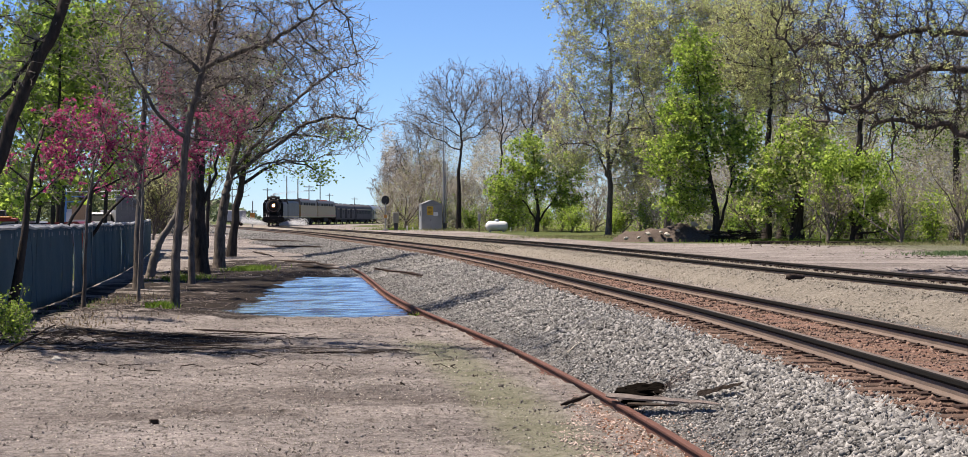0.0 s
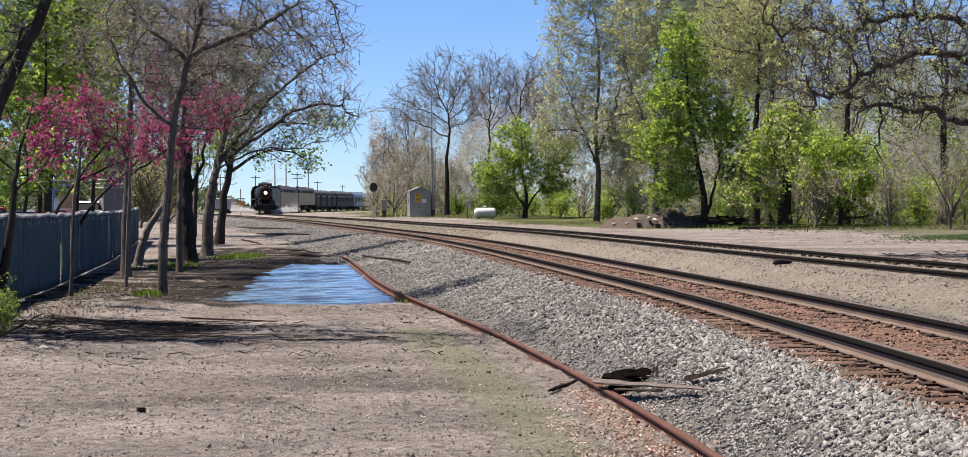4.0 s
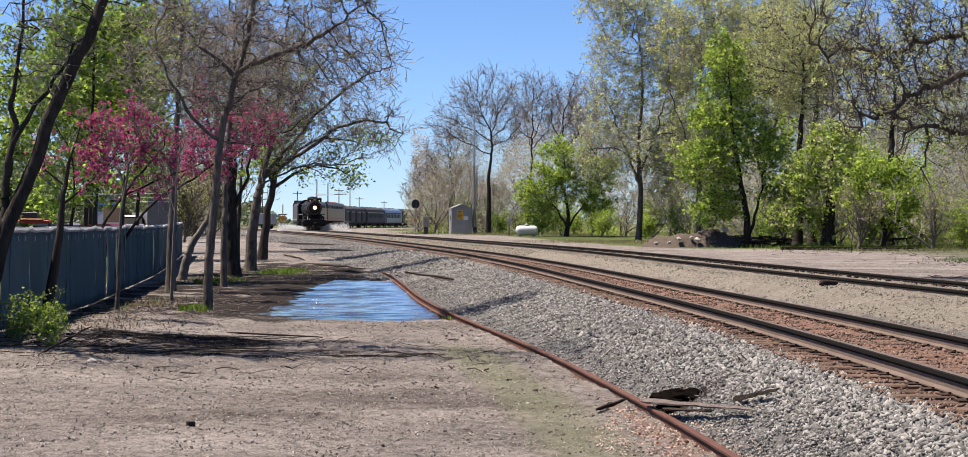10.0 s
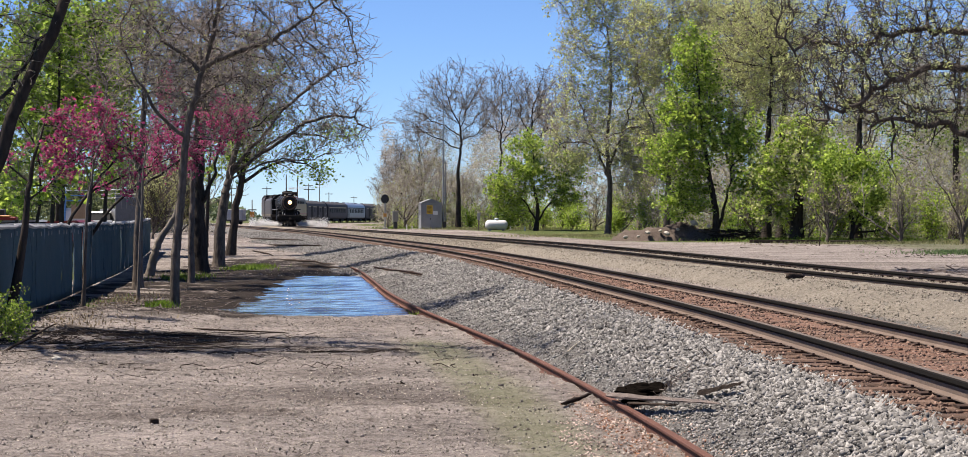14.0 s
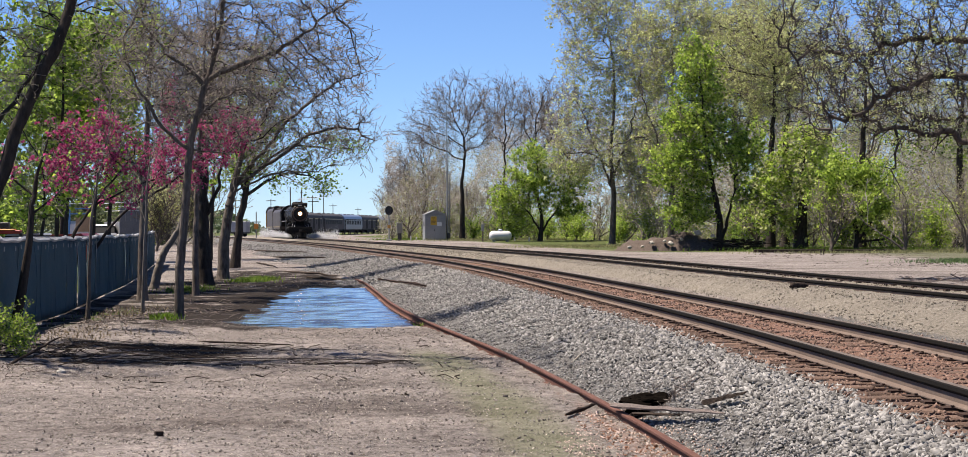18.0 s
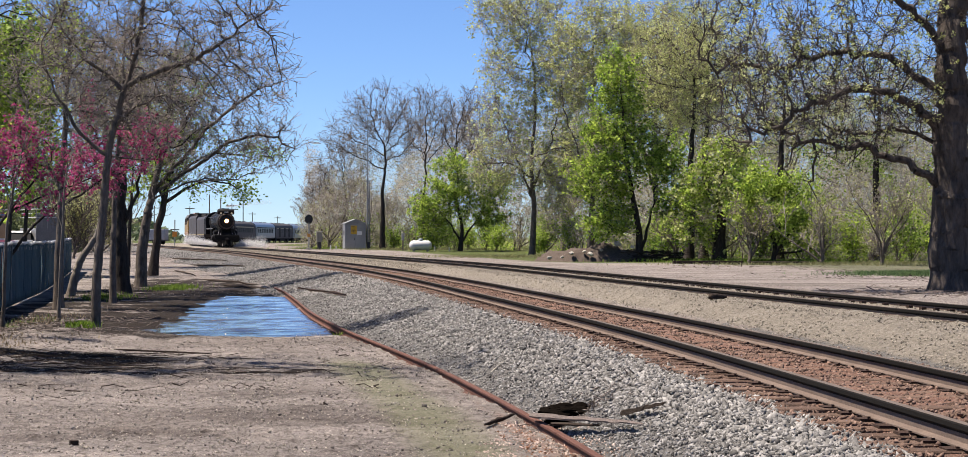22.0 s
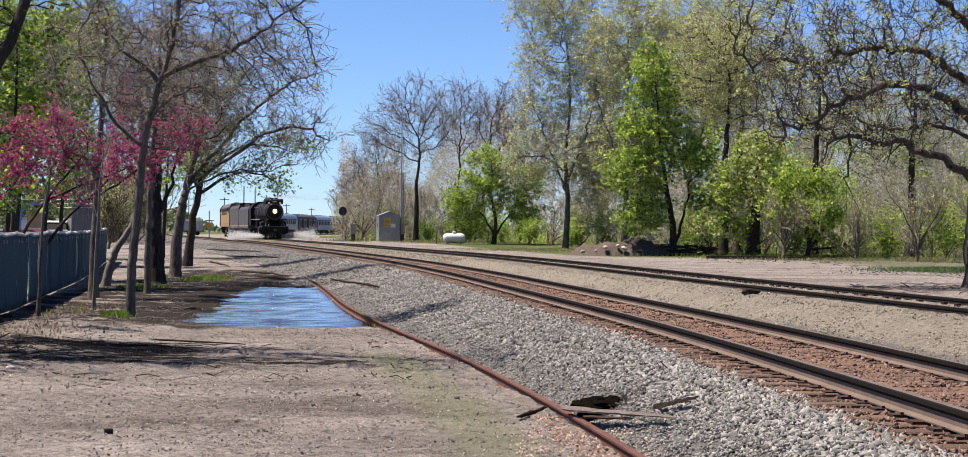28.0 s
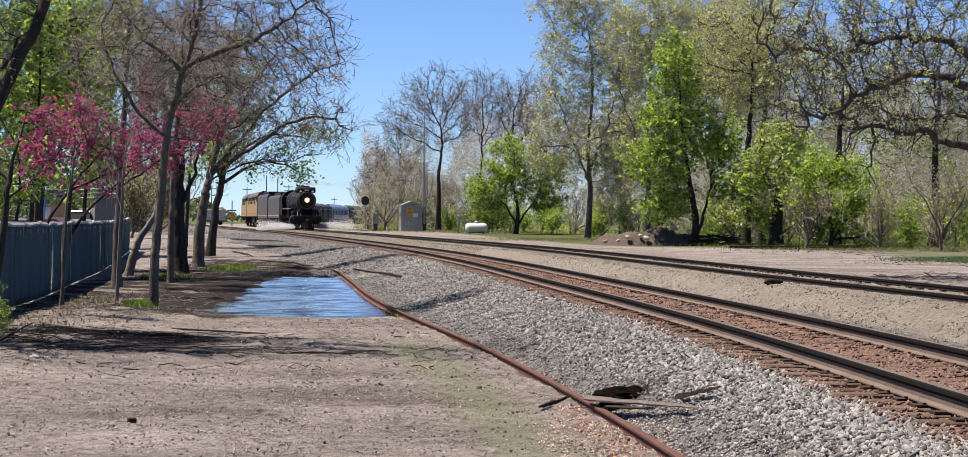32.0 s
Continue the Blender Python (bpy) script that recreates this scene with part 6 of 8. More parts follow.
    part("bell", Shape().lathe([(0.16, 0), (0.13, 0.12), (0.08, 0.2), (0.02, 0.24)], 12, Matrix.Translation((0, F + 3.4, zc + 1.05))), plain("brass_bell", (0.6, 0.4, 0.12), 0.3, 0.9), t, "brass bell", True)
    cab = part("cab", Shape().extrude([(-1.55, 1.5), (1.55, 1.5), (1.55, 3.45), (1.2, 3.95), (0.6, 4.22), (-0.6, 4.22), (-1.2, 3.95), (-1.55, 3.45)], F + 11.2, F + 13.6, 1), BLACK_M, t, "black steel cab")
    for sx in (-1, 1):
        for oy in (0.35, 1.3):
            part("cab_window", Shape().box((sx * 1.56 - 0.012, F + 11.2 + oy, 2.75), (sx * 1.56 + 0.012, F + 11.2 + oy + 0.75, 3.4), 0.004), GLASS_M, cab)
        part("running_board", Shape().box((sx * 1.0 if sx > 0 else -1.5, F + 1.0, 2.12), (1.5 if sx > 0 else -1.0, F + 11.2, 2.18), 0.01), BLACK_M, t, "running board with pale edge")
        part("board_edge", Shape().box((sx * 1.5 - 0.012, F + 1.0, 2.10), (sx * 1.5 + 0.012, F + 11.2, 2.2)), plain("grey_trim", (0.16, 0.15, 0.14)), t, "pale painted edge")
        part("cylinder", Shape().lathe([(0.42, F + 0.6), (0.48, F + 0.66), (0.48, F + 2.1), (0.42, F + 2.2)], 20, Matrix.Translation((sx * 1.15, 0, 1.0)) @ Y_AXIS), BLACK_M, t, "", True)
        part("valve_chest", Shape().lathe([(0.26, F + 0.7), (0.3, F + 0.75), (0.3, F + 2.0), (0.26, F + 2.05)], 16, Matrix.Translation((sx * 1.1, 0, 1.65)) @ Y_AXIS), BLACK_M, t, "", True)
        part("air_pump", Shape().lathe([(0.2, 1.0), (0.22, 1.05), (0.22, 1.7), (0.2, 1.75)], 14, Matrix.Translation((sx * 0.75, F - 0.35, 0.35))), BLACK_M, t, "", True)
        part("handrail", Shape().tube([(sx * 1.1, F + 0.6, zc + 0.55), (sx * 1.22, F + 11, zc + 0.55)], [0.02, 0.02], 6), STEEL_M, t)
        part("boarding_ladder", Shape().tube([(sx * 0.75, F - 0.9, 1.25), (sx * 0.6, F - 0.1, 2.1)], [0.025, 0.025], 6).tube([(sx * 1.05, F - 0.9, 1.25), (sx * 0.9, F - 0.1, 2.1)], [0.025, 0.025], 6), STEEL_M, t)
        for k in range(3):
            add_wheel(t, sx * 0.76, F + 4.4 + 2.05 * k, 0.95, 14, "driving_wheel")
        for k in range(2):
            add_wheel(t, sx * 0.76, F + 0.6 + 1.9 * k, 0.42, 8, "leading_wheel")
        for k in range(2):
            add_wheel(t, sx * 0.76, F + 10.9 + 1.7 * k, 0.5, 8, "trailing_wheel")
        rod = part("side_rod", Shape().box((-0.04, -2.3, -0.09), (0.04, 2.3, 0.09), 0.02), STEEL_M, t, "bright steel side rod")
        RODS.append((rod, sx * 0.92, F + 6.45, 0.95, 0.33, 0 if sx > 0 else math.pi / 2))
        main = part("main_rod", Shape().box((-0.04, -1.9, -0.07), (0.04, 1.9, 0.07), 0.02), STEEL_M, t, "bright steel main rod")
        RODS.append((main, sx * 1.02, F + 4.6, 0.98, 0.2, 0 if sx > 0 else math.pi / 2))
    part("frame", Shape().box((-0.55, F + 0.2, 0.75), (0.55, F + 13.6, 1.6), 0.03), UNDER_M, t)
    part("firebox", Shape().box((-1.05, F + 8.6, 1.2), (1.05, F + 11.3, 2.6), 0.08), BLACK_M, t)
    part("pilot_beam", Shape().box((-1.45, F - 0.95, 0.95), (1.45, F - 0.7, 1.4), 0.03), BLACK_M, t)
    part("pilot_deck", Shape().box((-1.4, F - 0.75, 1.3), (1.4, F + 0.6, 1.38), 0.01), BLACK_M, t)
    part("saddle", Shape().box((-0.7, F + 0.6, 1.2), (0.7, F + 2.2, 2.1), 0.1), BLACK_M, t)
    pil = part("pilot", Shape().box((-1.3, F - 1.0, 0.78), (1.3, F - 0.8, 0.95), 0.02), BLACK_M, t, "slatted black pilot")
    for k in range(-6, 7):
        part("pilot_bar", Shape().tube([(k * 0.2, F - 0.85, 0.9), (k * 0.15, F - 1.55 + 0.05 * abs(k), 0.16)], [0.035, 0.03], 5), BLACK_M, pil)
    part("coupler", Shape().box((-0.16, F - 1.35, 0.75), (0.16, F - 0.9, 1.05), 0.05), UNDER_M, t)
    return t


def bogie(parent, y, half=0.95, r=0.44):
    fr = part("truck_frame", Shape().box((-1.05, y - half - 0.55, 0.36), (-0.9, y + half + 0.55, 0.72), 0.04).box((0.9, y - half - 0.55, 0.36), (1.05, y + half + 0.55, 0.72), 0.04).box((-0.95, y - 0.25, 0.45), (0.95, y + 0.25, 0.8), 0.04), UNDER_M, parent)
    for sx in (-1, 1):
        for oy in (-half, half):
            add_wheel(parent, sx * 0.76, y + oy, r, 6)
    return fr


def tender(length, label, mat_body, height=4.0):
    t = thing("tender", Matrix(), label, "tender")
    h = length / 2
    part("tank", Shape().extrude([(-1.5, 1.15), (1.5, 1.15), (1.5, height - 0.35), (1.3, height), (-1.3, height), (-1.5, height - 0.35)], -h + 0.3, h - 0.3, 1), mat_body, t)
    part("coal_boards", Shape().box((-1.3, -h + 0.6, height), (1.3, 0.6, height + 0.28), 0.03), UNDER_M, t)
    part("hatch", Shape().lathe([(0.4, 0), (0.4, 0.16), (0.3, 0.2)], 14, Matrix.Translation((0, h * 0.55, height))), BLACK_M, t)
    part("side_stripe", Shape().box((-1.512, -h + 0.5, 1.4), (-1.503, h - 0.5, 1.5)).box((1.503, -h + 0.5, 1.4), (1.512, h - 0.5, 1.5)), plain("gold_stripe", (0.5, 0.36, 0.1)), t)
    part("frame", Shape().box((-1.35, -h + 0.1, 0.85), (1.35, h - 0.1, 1.15), 0.03), UNDER_M, t)
    for sx in (-1, 1):
        part("ladder", Shape().tube([(sx * 1.35, h - 0.28, 1.0), (sx * 1.35, h - 0.28, height)], [0.025, 0.025], 5).tube([(sx * 0.95, h - 0.28, 1.0), (sx * 0.95, h - 0.28, height)], [0.025, 0.025], 5), BLACK_M, t)
    bogie(t, -h * 0.58)
    bogie(t, h * 0.58)
    return t


def diesel():
    t = thing("diesel_locomotive", Matrix(), "grey and yellow diesel locomotive coupled behind the tenders", "locomotive")
    part("hood", Shape().extrude([(-1.45, 2.5), (1.45, 2.5), (1.45, 4.1), (1.15, 4.5), (-1.15, 4.5), (-1.45, 4.1)], -10.4, 10.6, 1), surface("yellow_brown_hood", (0.075, 0.062, 0.05), (0.15, 0.124, 0.098), 15, 1, 0.55, 0, 0.1), t)
    part("yellow_band", Shape().box((-1.53, -10.8, 1.35), (1.53, 10.8, 3.5), 0.05), YELLOW_M, t, "yellow lower body")
    part("red_stripe", Shape().box((-1.54, -10.8, 1.7), (1.54, 10.8, 1.8)), plain("red_stripe", (0.5, 0.05, 0.03)), t)
    for sx in (-1, 1):
        for k in range(5):
            part("louvre", Shape().box((sx * 1.53 - 0.02, -6.5 + 3.0 * k, 3.0), (sx * 1.46 + 0.02, -4.7 + 3.0 * k, 3.9), 0.01), UNDER_M, t)
        part("window", Shape().box((sx * 1.53 - 0.02, -10.1, 3.2), (sx * 1.46 + 0.02, -9.2, 3.95), 0.01), GLASS_M, t)
    for k in range(3):
        part("roof_fan", Shape().lathe([(0.6, 0), (0.62, 0.12), (0.5, 0.2)], 18, Matrix.Translation((0, 2.5 + 1.9 * k, 4.5))), plain("red_brown_fan", (0.3, 0.09, 0.06)), t)
    part("exhaust", Shape().box((-0.3, -2.0, 4.5), (0.3, -1.2, 4.75), 0.04), UNDER_M, t)
    part("fuel_tank", Shape().box((-1.3, -2.6, 0.5), (1.3, 2.6, 1.3), 0.1), UNDER_M, t)
    part("handrail", Shape().tube([(-1.5, -10.7, 2.6), (-1.5, -10.7, 3.5), (-1.5, -10.1, 3.5)], [0.02] * 3, 5), YELLOW_M, t)
    bogie(t, -7.2, 1.4, 0.5)
    bogie(t, 7.2, 1.4, 0.5)
    return t


def coach(kind, label):
    t = thing("passenger_coach" if kind != "baggage" else "baggage_car", Matrix(), label, "railway car", "cars of the train")
    body = {"silver": SILVER_M, "dark": COACH_M, "baggage": COACH_M}[kind]
    top = 4.1
    part("body", Shape().extrude([(-1.48, 1.05), (1.48, 1.05), (1.52, 1.4), (1.5, 3.2), (-1.5, 3.2), (-1.52, 1.4)], -12.7, 12.7, 1), body, t)
    part("roof", Shape().extrude([(-1.5, 3.2), (1.5, 3.2), (1.35, 3.62), (1.0, 3.92), (0.5, top), (-0.5, top), (-1.0, 3.92), (-1.35, 3.62)], -12.7, 12.7, 1), ROOF_M if kind != "silver" else plain("blue_grey_roof", (0.26, 0.30, 0.38), 0.4, 0.4), t, "rounded roof")
    for sx in (-1, 1):
        if kind == "baggage":
            for y in (-7, 0.5, 7.5):
                part("sliding_door", Shape().box((sx * 1.52 - 0.03, y - 1.2, 1.2), (sx * 1.52 + 0.03, y + 1.2, 3.15), 0.02), UNDER_M, t, "dark sliding door")
            for y in (-3.4, 3.9, 10.3):
                part("window", Shape().box((sx * 1.515 - 0.02, y - 0.4, 2.1), (sx * 1.515 + 0.02, y + 0.4, 2.85), 0.01), GLASS_M, t)
        else:
            for k in range(9):
                y = -9.2 + 2.3 * k
                w = part("window", Shape().box((sx * 1.515 - 0.02, y - 0.72, 2.05), (sx * 1.515 + 0.02, y + 0.72, 2.85), 0.01), GLASS_M, t)
            part("door", Shape().box((sx * 1.515 - 0.02, -12.0, 1.1), (sx * 1.515 + 0.02, -11.1, 3.05), 0.01), UNDER_M, t)
        part("letter_band", Shape().box((sx * 1.51 - 0.012, -11, 2.98), (sx * 1.51 + 0.012, 11, 3.12)), UNDER_M if kind == "silver" else plain("gold_letter_band", (0.4, 0.3, 0.12)), t)
    part("underframe", Shape().box((-1.3, -12.6, 0.8), (1.3, 12.6, 1.05), 0.03).box((-1.2, -4.5, 0.4), (1.2, 3.5, 0.85), 0.05), UNDER_M, t)
    part("vestibule", Shape().box((-0.75, -13.15, 1.0), (0.75, -12.7, 3.6), 0.05), UNDER_M, t, "black gangway bellows")
    part("vestibule", Shape().box((-0.75, 12.7, 1.0), (0.75, 13.15, 3.6), 0.05), UNDER_M, t, "black gangway bellows")
    for k in range(4):
        part("roof_vent", Shape().box((-0.3, -9 + 5.6 * k, top - 0.02), (0.3, -8.2 + 5.6 * k, top + 0.14), 0.03), ROOF_M, t)
    bogie(t, -9.2, 1.2, 0.44)
    bogie(t, 9.2, 1.2, 0.44)
    return t


SPEED = 2.6
LOCO_Y0 = 273.0  # where the engine's front stands at the start
TRAIN = [(build_loco(), 9.15, 15.2, 5.2)]
TRAIN.append((tender(15.0, "dark brown tender coupled to the engine", MAROON_M, 3.75), 0, 15.3, 4.4))
TRAIN.append((tender(17.4, "tall brown auxiliary water tender", MAROON_M, 4.05), 0, 17.9, 5.2))
TRAIN.append((diesel(), 0, 22.8, 7.2))
TRAIN.append((diesel(), 0, 22.8, 7.2))
BAG, DARK, SILV = ("baggage", "dark maroon baggage car with sliding doors"), ("dark", "dark maroon passenger coach with rounded roof"), ("silver", "silver passenger coach with dark windows")
for kind, label in (BAG, DARK, SILV, BAG, SILV, DARK, SILV, DARK):
    TRAIN.append((coach(kind, label), 0, 26.4, 9.2))


def train_pose(s_mid, half):
    a = TRACK_B.along(s_mid - half)
    b = TRACK_B.along(s_mid + half)
    ang = math.atan2(-(b[0] - a[0]), b[1] - a[1])
    x, y = (a[0] + b[0]) / 2, (a[1] + b[1]) / 2
    return Matrix.Translation((x, y, float(zb(y)))) @ Matrix.Rotation(ang, 4, "Z")


def motions():
    steam_motions()
    s0 = TRACK_B.s_at(LOCO_Y0)
    pos = s0
    for k, (ob, lead, length, half) in enumerate(TRAIN):
        mid = pos + (lead if k == 0 else length / 2)
        walk(ob, [(t, train_pose(mid - SPEED * t, half)) for t in range(0, 33)])
        pos = mid + (6.9 if k == 0 else length / 2)
    for w, x, y, z, r in WHEELS:
        n = 81 if r > 0.8 else 193
        rows = []
        for k in range(n):
            t = 32.0 * k / (n - 1)
            rows.append((t, pose(x, y, z) @ Matrix.Rotation(SPEED * t / r, 4, "X")))
        walk(w, rows)
    for rod, x, y, z, crank, ph in RODS:
        rows = []
        for k in range(129):
            t = k * 0.25
            a = SPEED * t / 0.95 + ph
            rows.append((t, pose(x, y - crank * math.sin(a), z + (crank if crank > 0.3 else 0.1) * math.cos(a))))
        walk(rod, rows)


# ---- things beside the line ----
GALV_M = surface("grey_sheet_steel", (0.26, 0.265, 0.27), (0.38, 0.385, 0.39), 12, 0.8, 0.5, 0.35, 0.05)
DARKSTEEL_M = plain("dark_grey_steel", (0.06, 0.06, 0.065), 0.5, 0.3)
WHITE_M = surface("white_paint", (0.66, 0.66, 0.65), (0.82, 0.82, 0.81), 8, 0.8, 0.45, 0, 0.03)
SIGNYEL_M = plain("yellow_sign", (0.80, 0.46, 0.02), 0.5)
CONC_M = surface("concrete", (0.32, 0.31, 0.28), (0.52, 0.50, 0.46), 20, 1, 0.9, 0, 0.3)
BLACKP_M = plain("black_paint", (0.015, 0.015, 0.016), 0.4)
WOOD_M = surface("grey_driftwood", (0.035, 0.027, 0.024), (0.40, 0.33, 0.30), 25, 2, 0.9, 0, 0.7, stretch=(0.2, 6, 6))
DARKWOOD_M = surface("dark_rotten_wood", (0.02, 0.016, 0.013), (0.09, 0.065, 0.05), 25, 2, 0.95, 0, 0.7, stretch=(0.2, 6, 6))


def gz(x, y):
    return float(ground_z(x, y))


# equipment cabin
cx, cy = -5.35, 190.0
cab = thing("equipment_cabin", pose(cx, cy, gz(cx, cy) - 0.06, 0, 0, 8), "grey steel railway equipment cabin with gabled roof", "cabin")
part("body", Shape().box((-1.06, 0, 0), (1.06, 2.6, 2.72), 0.02), GALV_M, cab)
part("roof", Shape().extrude([(-1.14, 2.72), (1.14, 2.72), (0, 3.18)], -0.08, 2.7, 1), GALV_M, cab, "low gabled steel roof")
dr = part("door", Shape().box((-0.95, -0.03, 0.1), (0.0, -0.005, 2.3), 0.008), GALV_M, cab, "flush steel door")
part("handle", Shape().box((-0.14, -0.07, 1.0), (-0.08, -0.03, 1.2), 0.01), DARKSTEEL_M, dr)
sg = part("warning_sign", Shape().box((-0.5, -0.045, 1.62), (0.12, -0.032, 2.5), 0.004), SIGNYEL_M, cab, "tall yellow warning sign")
for k in range(6):
    part("lettering_bar", Shape().box((-0.44, -0.052, 1.72 + 0.13 * k), (0.04 - 0.1 * (k % 2), -0.047, 1.76 + 0.13 * k)), plain("sign_ink", (0.08, 0.06, 0.02)), sg)
part("notice", Shape().box((0.16, -0.045, 1.52), (0.64, -0.032, 1.92), 0.004), WHITE_M, cab, "white notice plate")
part("corner_trim", Shape().box((-1.075, -0.012, 0), (-1.02, 0.05, 2.72), 0.004), GALV_M, cab)
part("corner_trim", Shape().box((1.02, -0.012, 0), (1.075, 0.05, 2.72), 0.004), GALV_M, cab)
part("side_vent", Shape().box((-1.09, 0.8, 1.5), (-1.055, 1.6, 2.0), 0.01), DARKSTEEL_M, cab)
part("plinth", Shape().box((-1.7, -1.0, -0.3), (2.7, 3.2, 0.09), 0.03), CONC_M, cab, "pale gravel-covered plinth")

mx, my = -4.15, 191.0
mast = thing("radio_mast", pose(mx, my, gz(mx, my)), "slender grey radio mast beside the cabin", "mast")
part("lower_tube", Shape().tube([(0, 0, -0.1), (0, 0, 7)], [0.11, 0.10], 10), GALV_M, mast)
part("upper_tube", Shape().tube([(0, 0, 7), (0, 0, 13.6)], [0.075, 0.04], 8), GALV_M, mast)
part("side_tube", Shape().tube([(0.22, 0, 0.8), (0.22, 0, 7)], [0.05, 0.05], 8), GALV_M, mast)
for z in (1.0, 3.0, 5.0, 6.8):
    part("bracket", Shape().box((-0.02, -0.03, z), (0.24, 0.03, z + 0.06), 0.006), GALV_M, mast)
part("collar", Shape().lathe([(0.14, 6.9), (0.14, 7.1)], 10), GALV_M, mast)
part("aerial", Shape().tube([(0, 0, 13.5), (0, 0, 14.8)], [0.015, 0.01], 5), GALV_M, mast)
part("base_box", Shape().box((-0.02, -0.35, 0.0), (0.32, -0.11, 0.75), 0.03), BLACKP_M, mast, "black junction box")

sx, sy = -9.9, 186.0
sig = thing("railway_signal", pose(sx, sy, gz(sx, sy)), "short railway signal with black oval target", "signal")
part("post", Shape().tube([(0, 0, -0.1), (0, 0, 2.75)], [0.075, 0.07], 10), GALV_M, sig)
hd = part("target", Shape().extrude([(0.40 * math.cos(a), 3.05 + 0.46 * math.sin(a)) for a in [2 * math.pi * k / 20 for k in range(20)]], -0.06, 0.0, 1), BLACKP_M, sig, "black oval target board")
for k, z in enumerate((3.24, 2.9)):
    part("hood", Shape().lathe([(0.14, 0), (0.15, 0.3)], 12, Matrix.Translation((0, -0.05, z)) @ Matrix.Rotation(radians(90), 4, "X")), BLACKP_M, hd)
part("lamp_case", Shape().box((-0.2, 0.0, 2.72), (0.2, 0.35, 3.4), 0.04), BLACKP_M, sig)
part("number_plate", Shape().box((-0.16, -0.1, 1.25), (0.16, -0.07, 1.6), 0.005), plain("amber_plate", (0.6, 0.28, 0.05)), sig, "amber plate on the post")
part("foot", Shape().box((-0.3, -0.3, -0.1), (0.3, 0.3, 0.18), 0.03), CONC_M, sig)
part("bracket_arm", Shape().tube([(0, 0, 1.9), (0.6, 0, 1.95)], [0.025, 0.025], 6), GALV_M, sig)

rx, ry = -8.9, 187.0
rel = thing("relay_cabinet", pose(rx, ry, gz(rx, ry), 0, 0, 5), "small grey relay cabinet on a post", "cabinet")
part("case", Shape().box((-0.3, -0.25, 0.75), (0.3, 0.25, 1.75), 0.03), surface("khaki_cabinet", (0.26, 0.25, 0.2), (0.36, 0.35, 0.29), 10, 1, 0.6, 0.1, 0.05), rel)
part("lid", Shape().box((-0.34, -0.3, 1.75), (0.34, 0.3, 1.83), 0.02), GALV_M, rel)
part("post", Shape().box((-0.2, -0.12, -0.1), (0.2, 0.12, 0.75), 0.02), DARKSTEEL_M, rel)
for px_, py_, h in ((-7.6, 183, 0.5), (-7.1, 184.5, 0.35), (2.6, 178, 0.45), (3.9, 174, 0.4)):
    solid("marker_post", Shape().tube([(0, 0, -0.1), (0, 0, h)], [0.07, 0.06], 8), WHITE_M, pose(px_, py_, gz(px_, py_)), "short white marker post beside the track", "post", "white marker posts")
mp = thing("meter_post", pose(-0.45, 172, gz(-0.45, 172)), "grey post carrying a small meter box", "post")
part("post", Shape().box((-0.06, -0.06, -0.1), (0.06, 0.06, 1.3), 0.01), WOOD_M, mp)
part("meter_box", Shape().box((-0.14, -0.2, 1.0), (0.14, -0.05, 1.7), 0.02), GALV_M, mp)

tx, ty = 1.18, 171.0
tank = thing("propane_tank", pose(tx, ty, gz(tx, ty) + 0.10, 0, 0, 6), "white horizontal propane tank on short legs", "tank")
prof = [(0.06, -1.05), (0.26, -1.0), (0.40, -0.88), (0.46, -0.70), (0.46, 0.70), (0.40, 0.88), (0.26, 1.0), (0.06, 1.05)]
part("shell", Shape().lathe(prof, 28, Matrix.Translation((0, 0, 0.46)) @ X_AXIS), WHITE_M, tank, "", True)
part("valve_dome", Shape().lathe([(0.2, 0.88), (0.2, 1.02), (0.14, 1.08), (0.02, 1.1)], 14), plain("grey_dome", (0.45, 0.5, 0.58)), tank, "grey valve dome", True)
for ox in (-0.62, 0.62):
    part("saddle_leg", Shape().box((ox - 0.09, -0.28, -0.12), (ox + 0.09, 0.28, 0.08), 0.02), CONC_M, tank)
part("fill_pipe", Shape().tube([(1.05, 0, 0.4), (1.35, 0, 0.35), (1.35, 0, -0.25)], [0.03] * 3, 6), DARKSTEEL_M, tank)

# earth bank with pale rocks
bkx, bky = 12.3, 119.0
n_u, n_v = 60, 24
uu, vv = np.meshgrid(np.linspace(-1, 1, n_u), np.linspace(-1, 1, n_v))
hh = np.clip(1 - uu ** 2 - vv ** 2, 0, 1) ** 0.7
hh = hh * (0.75 + 0.25 * np.sin(uu * 7 + 1) * np.cos(vv * 5)) + 0.05 * np.random.default_rng(3).standard_normal(hh.shape) * (hh > 0.05)
bv = np.stack([bkx + uu * 4.2, bky + vv * 2.0, ground_z(bkx + uu * 4.2, bky + vv * 2.0) - 0.05 + 1.25 * hh], -1).reshape(-1, 3)
ii = np.arange(n_u * n_v).reshape(n_v, n_u)
bank_me = arrays_mesh("earth_mound", bv, np.stack([ii[:-1, :-1], ii[:-1, 1:], ii[1:, 1:], ii[1:, :-1]], -1).reshape(-1, 4), surface("dark_loose_earth", (0.04, 0.03, 0.025), (0.19, 0.15, 0.125), 9, 1.2, 0.95, 0, 0.9, world_space=True), True)
tagged(new("earth_mound", bank_me), "mound of dark loose earth by the trees", "mound")


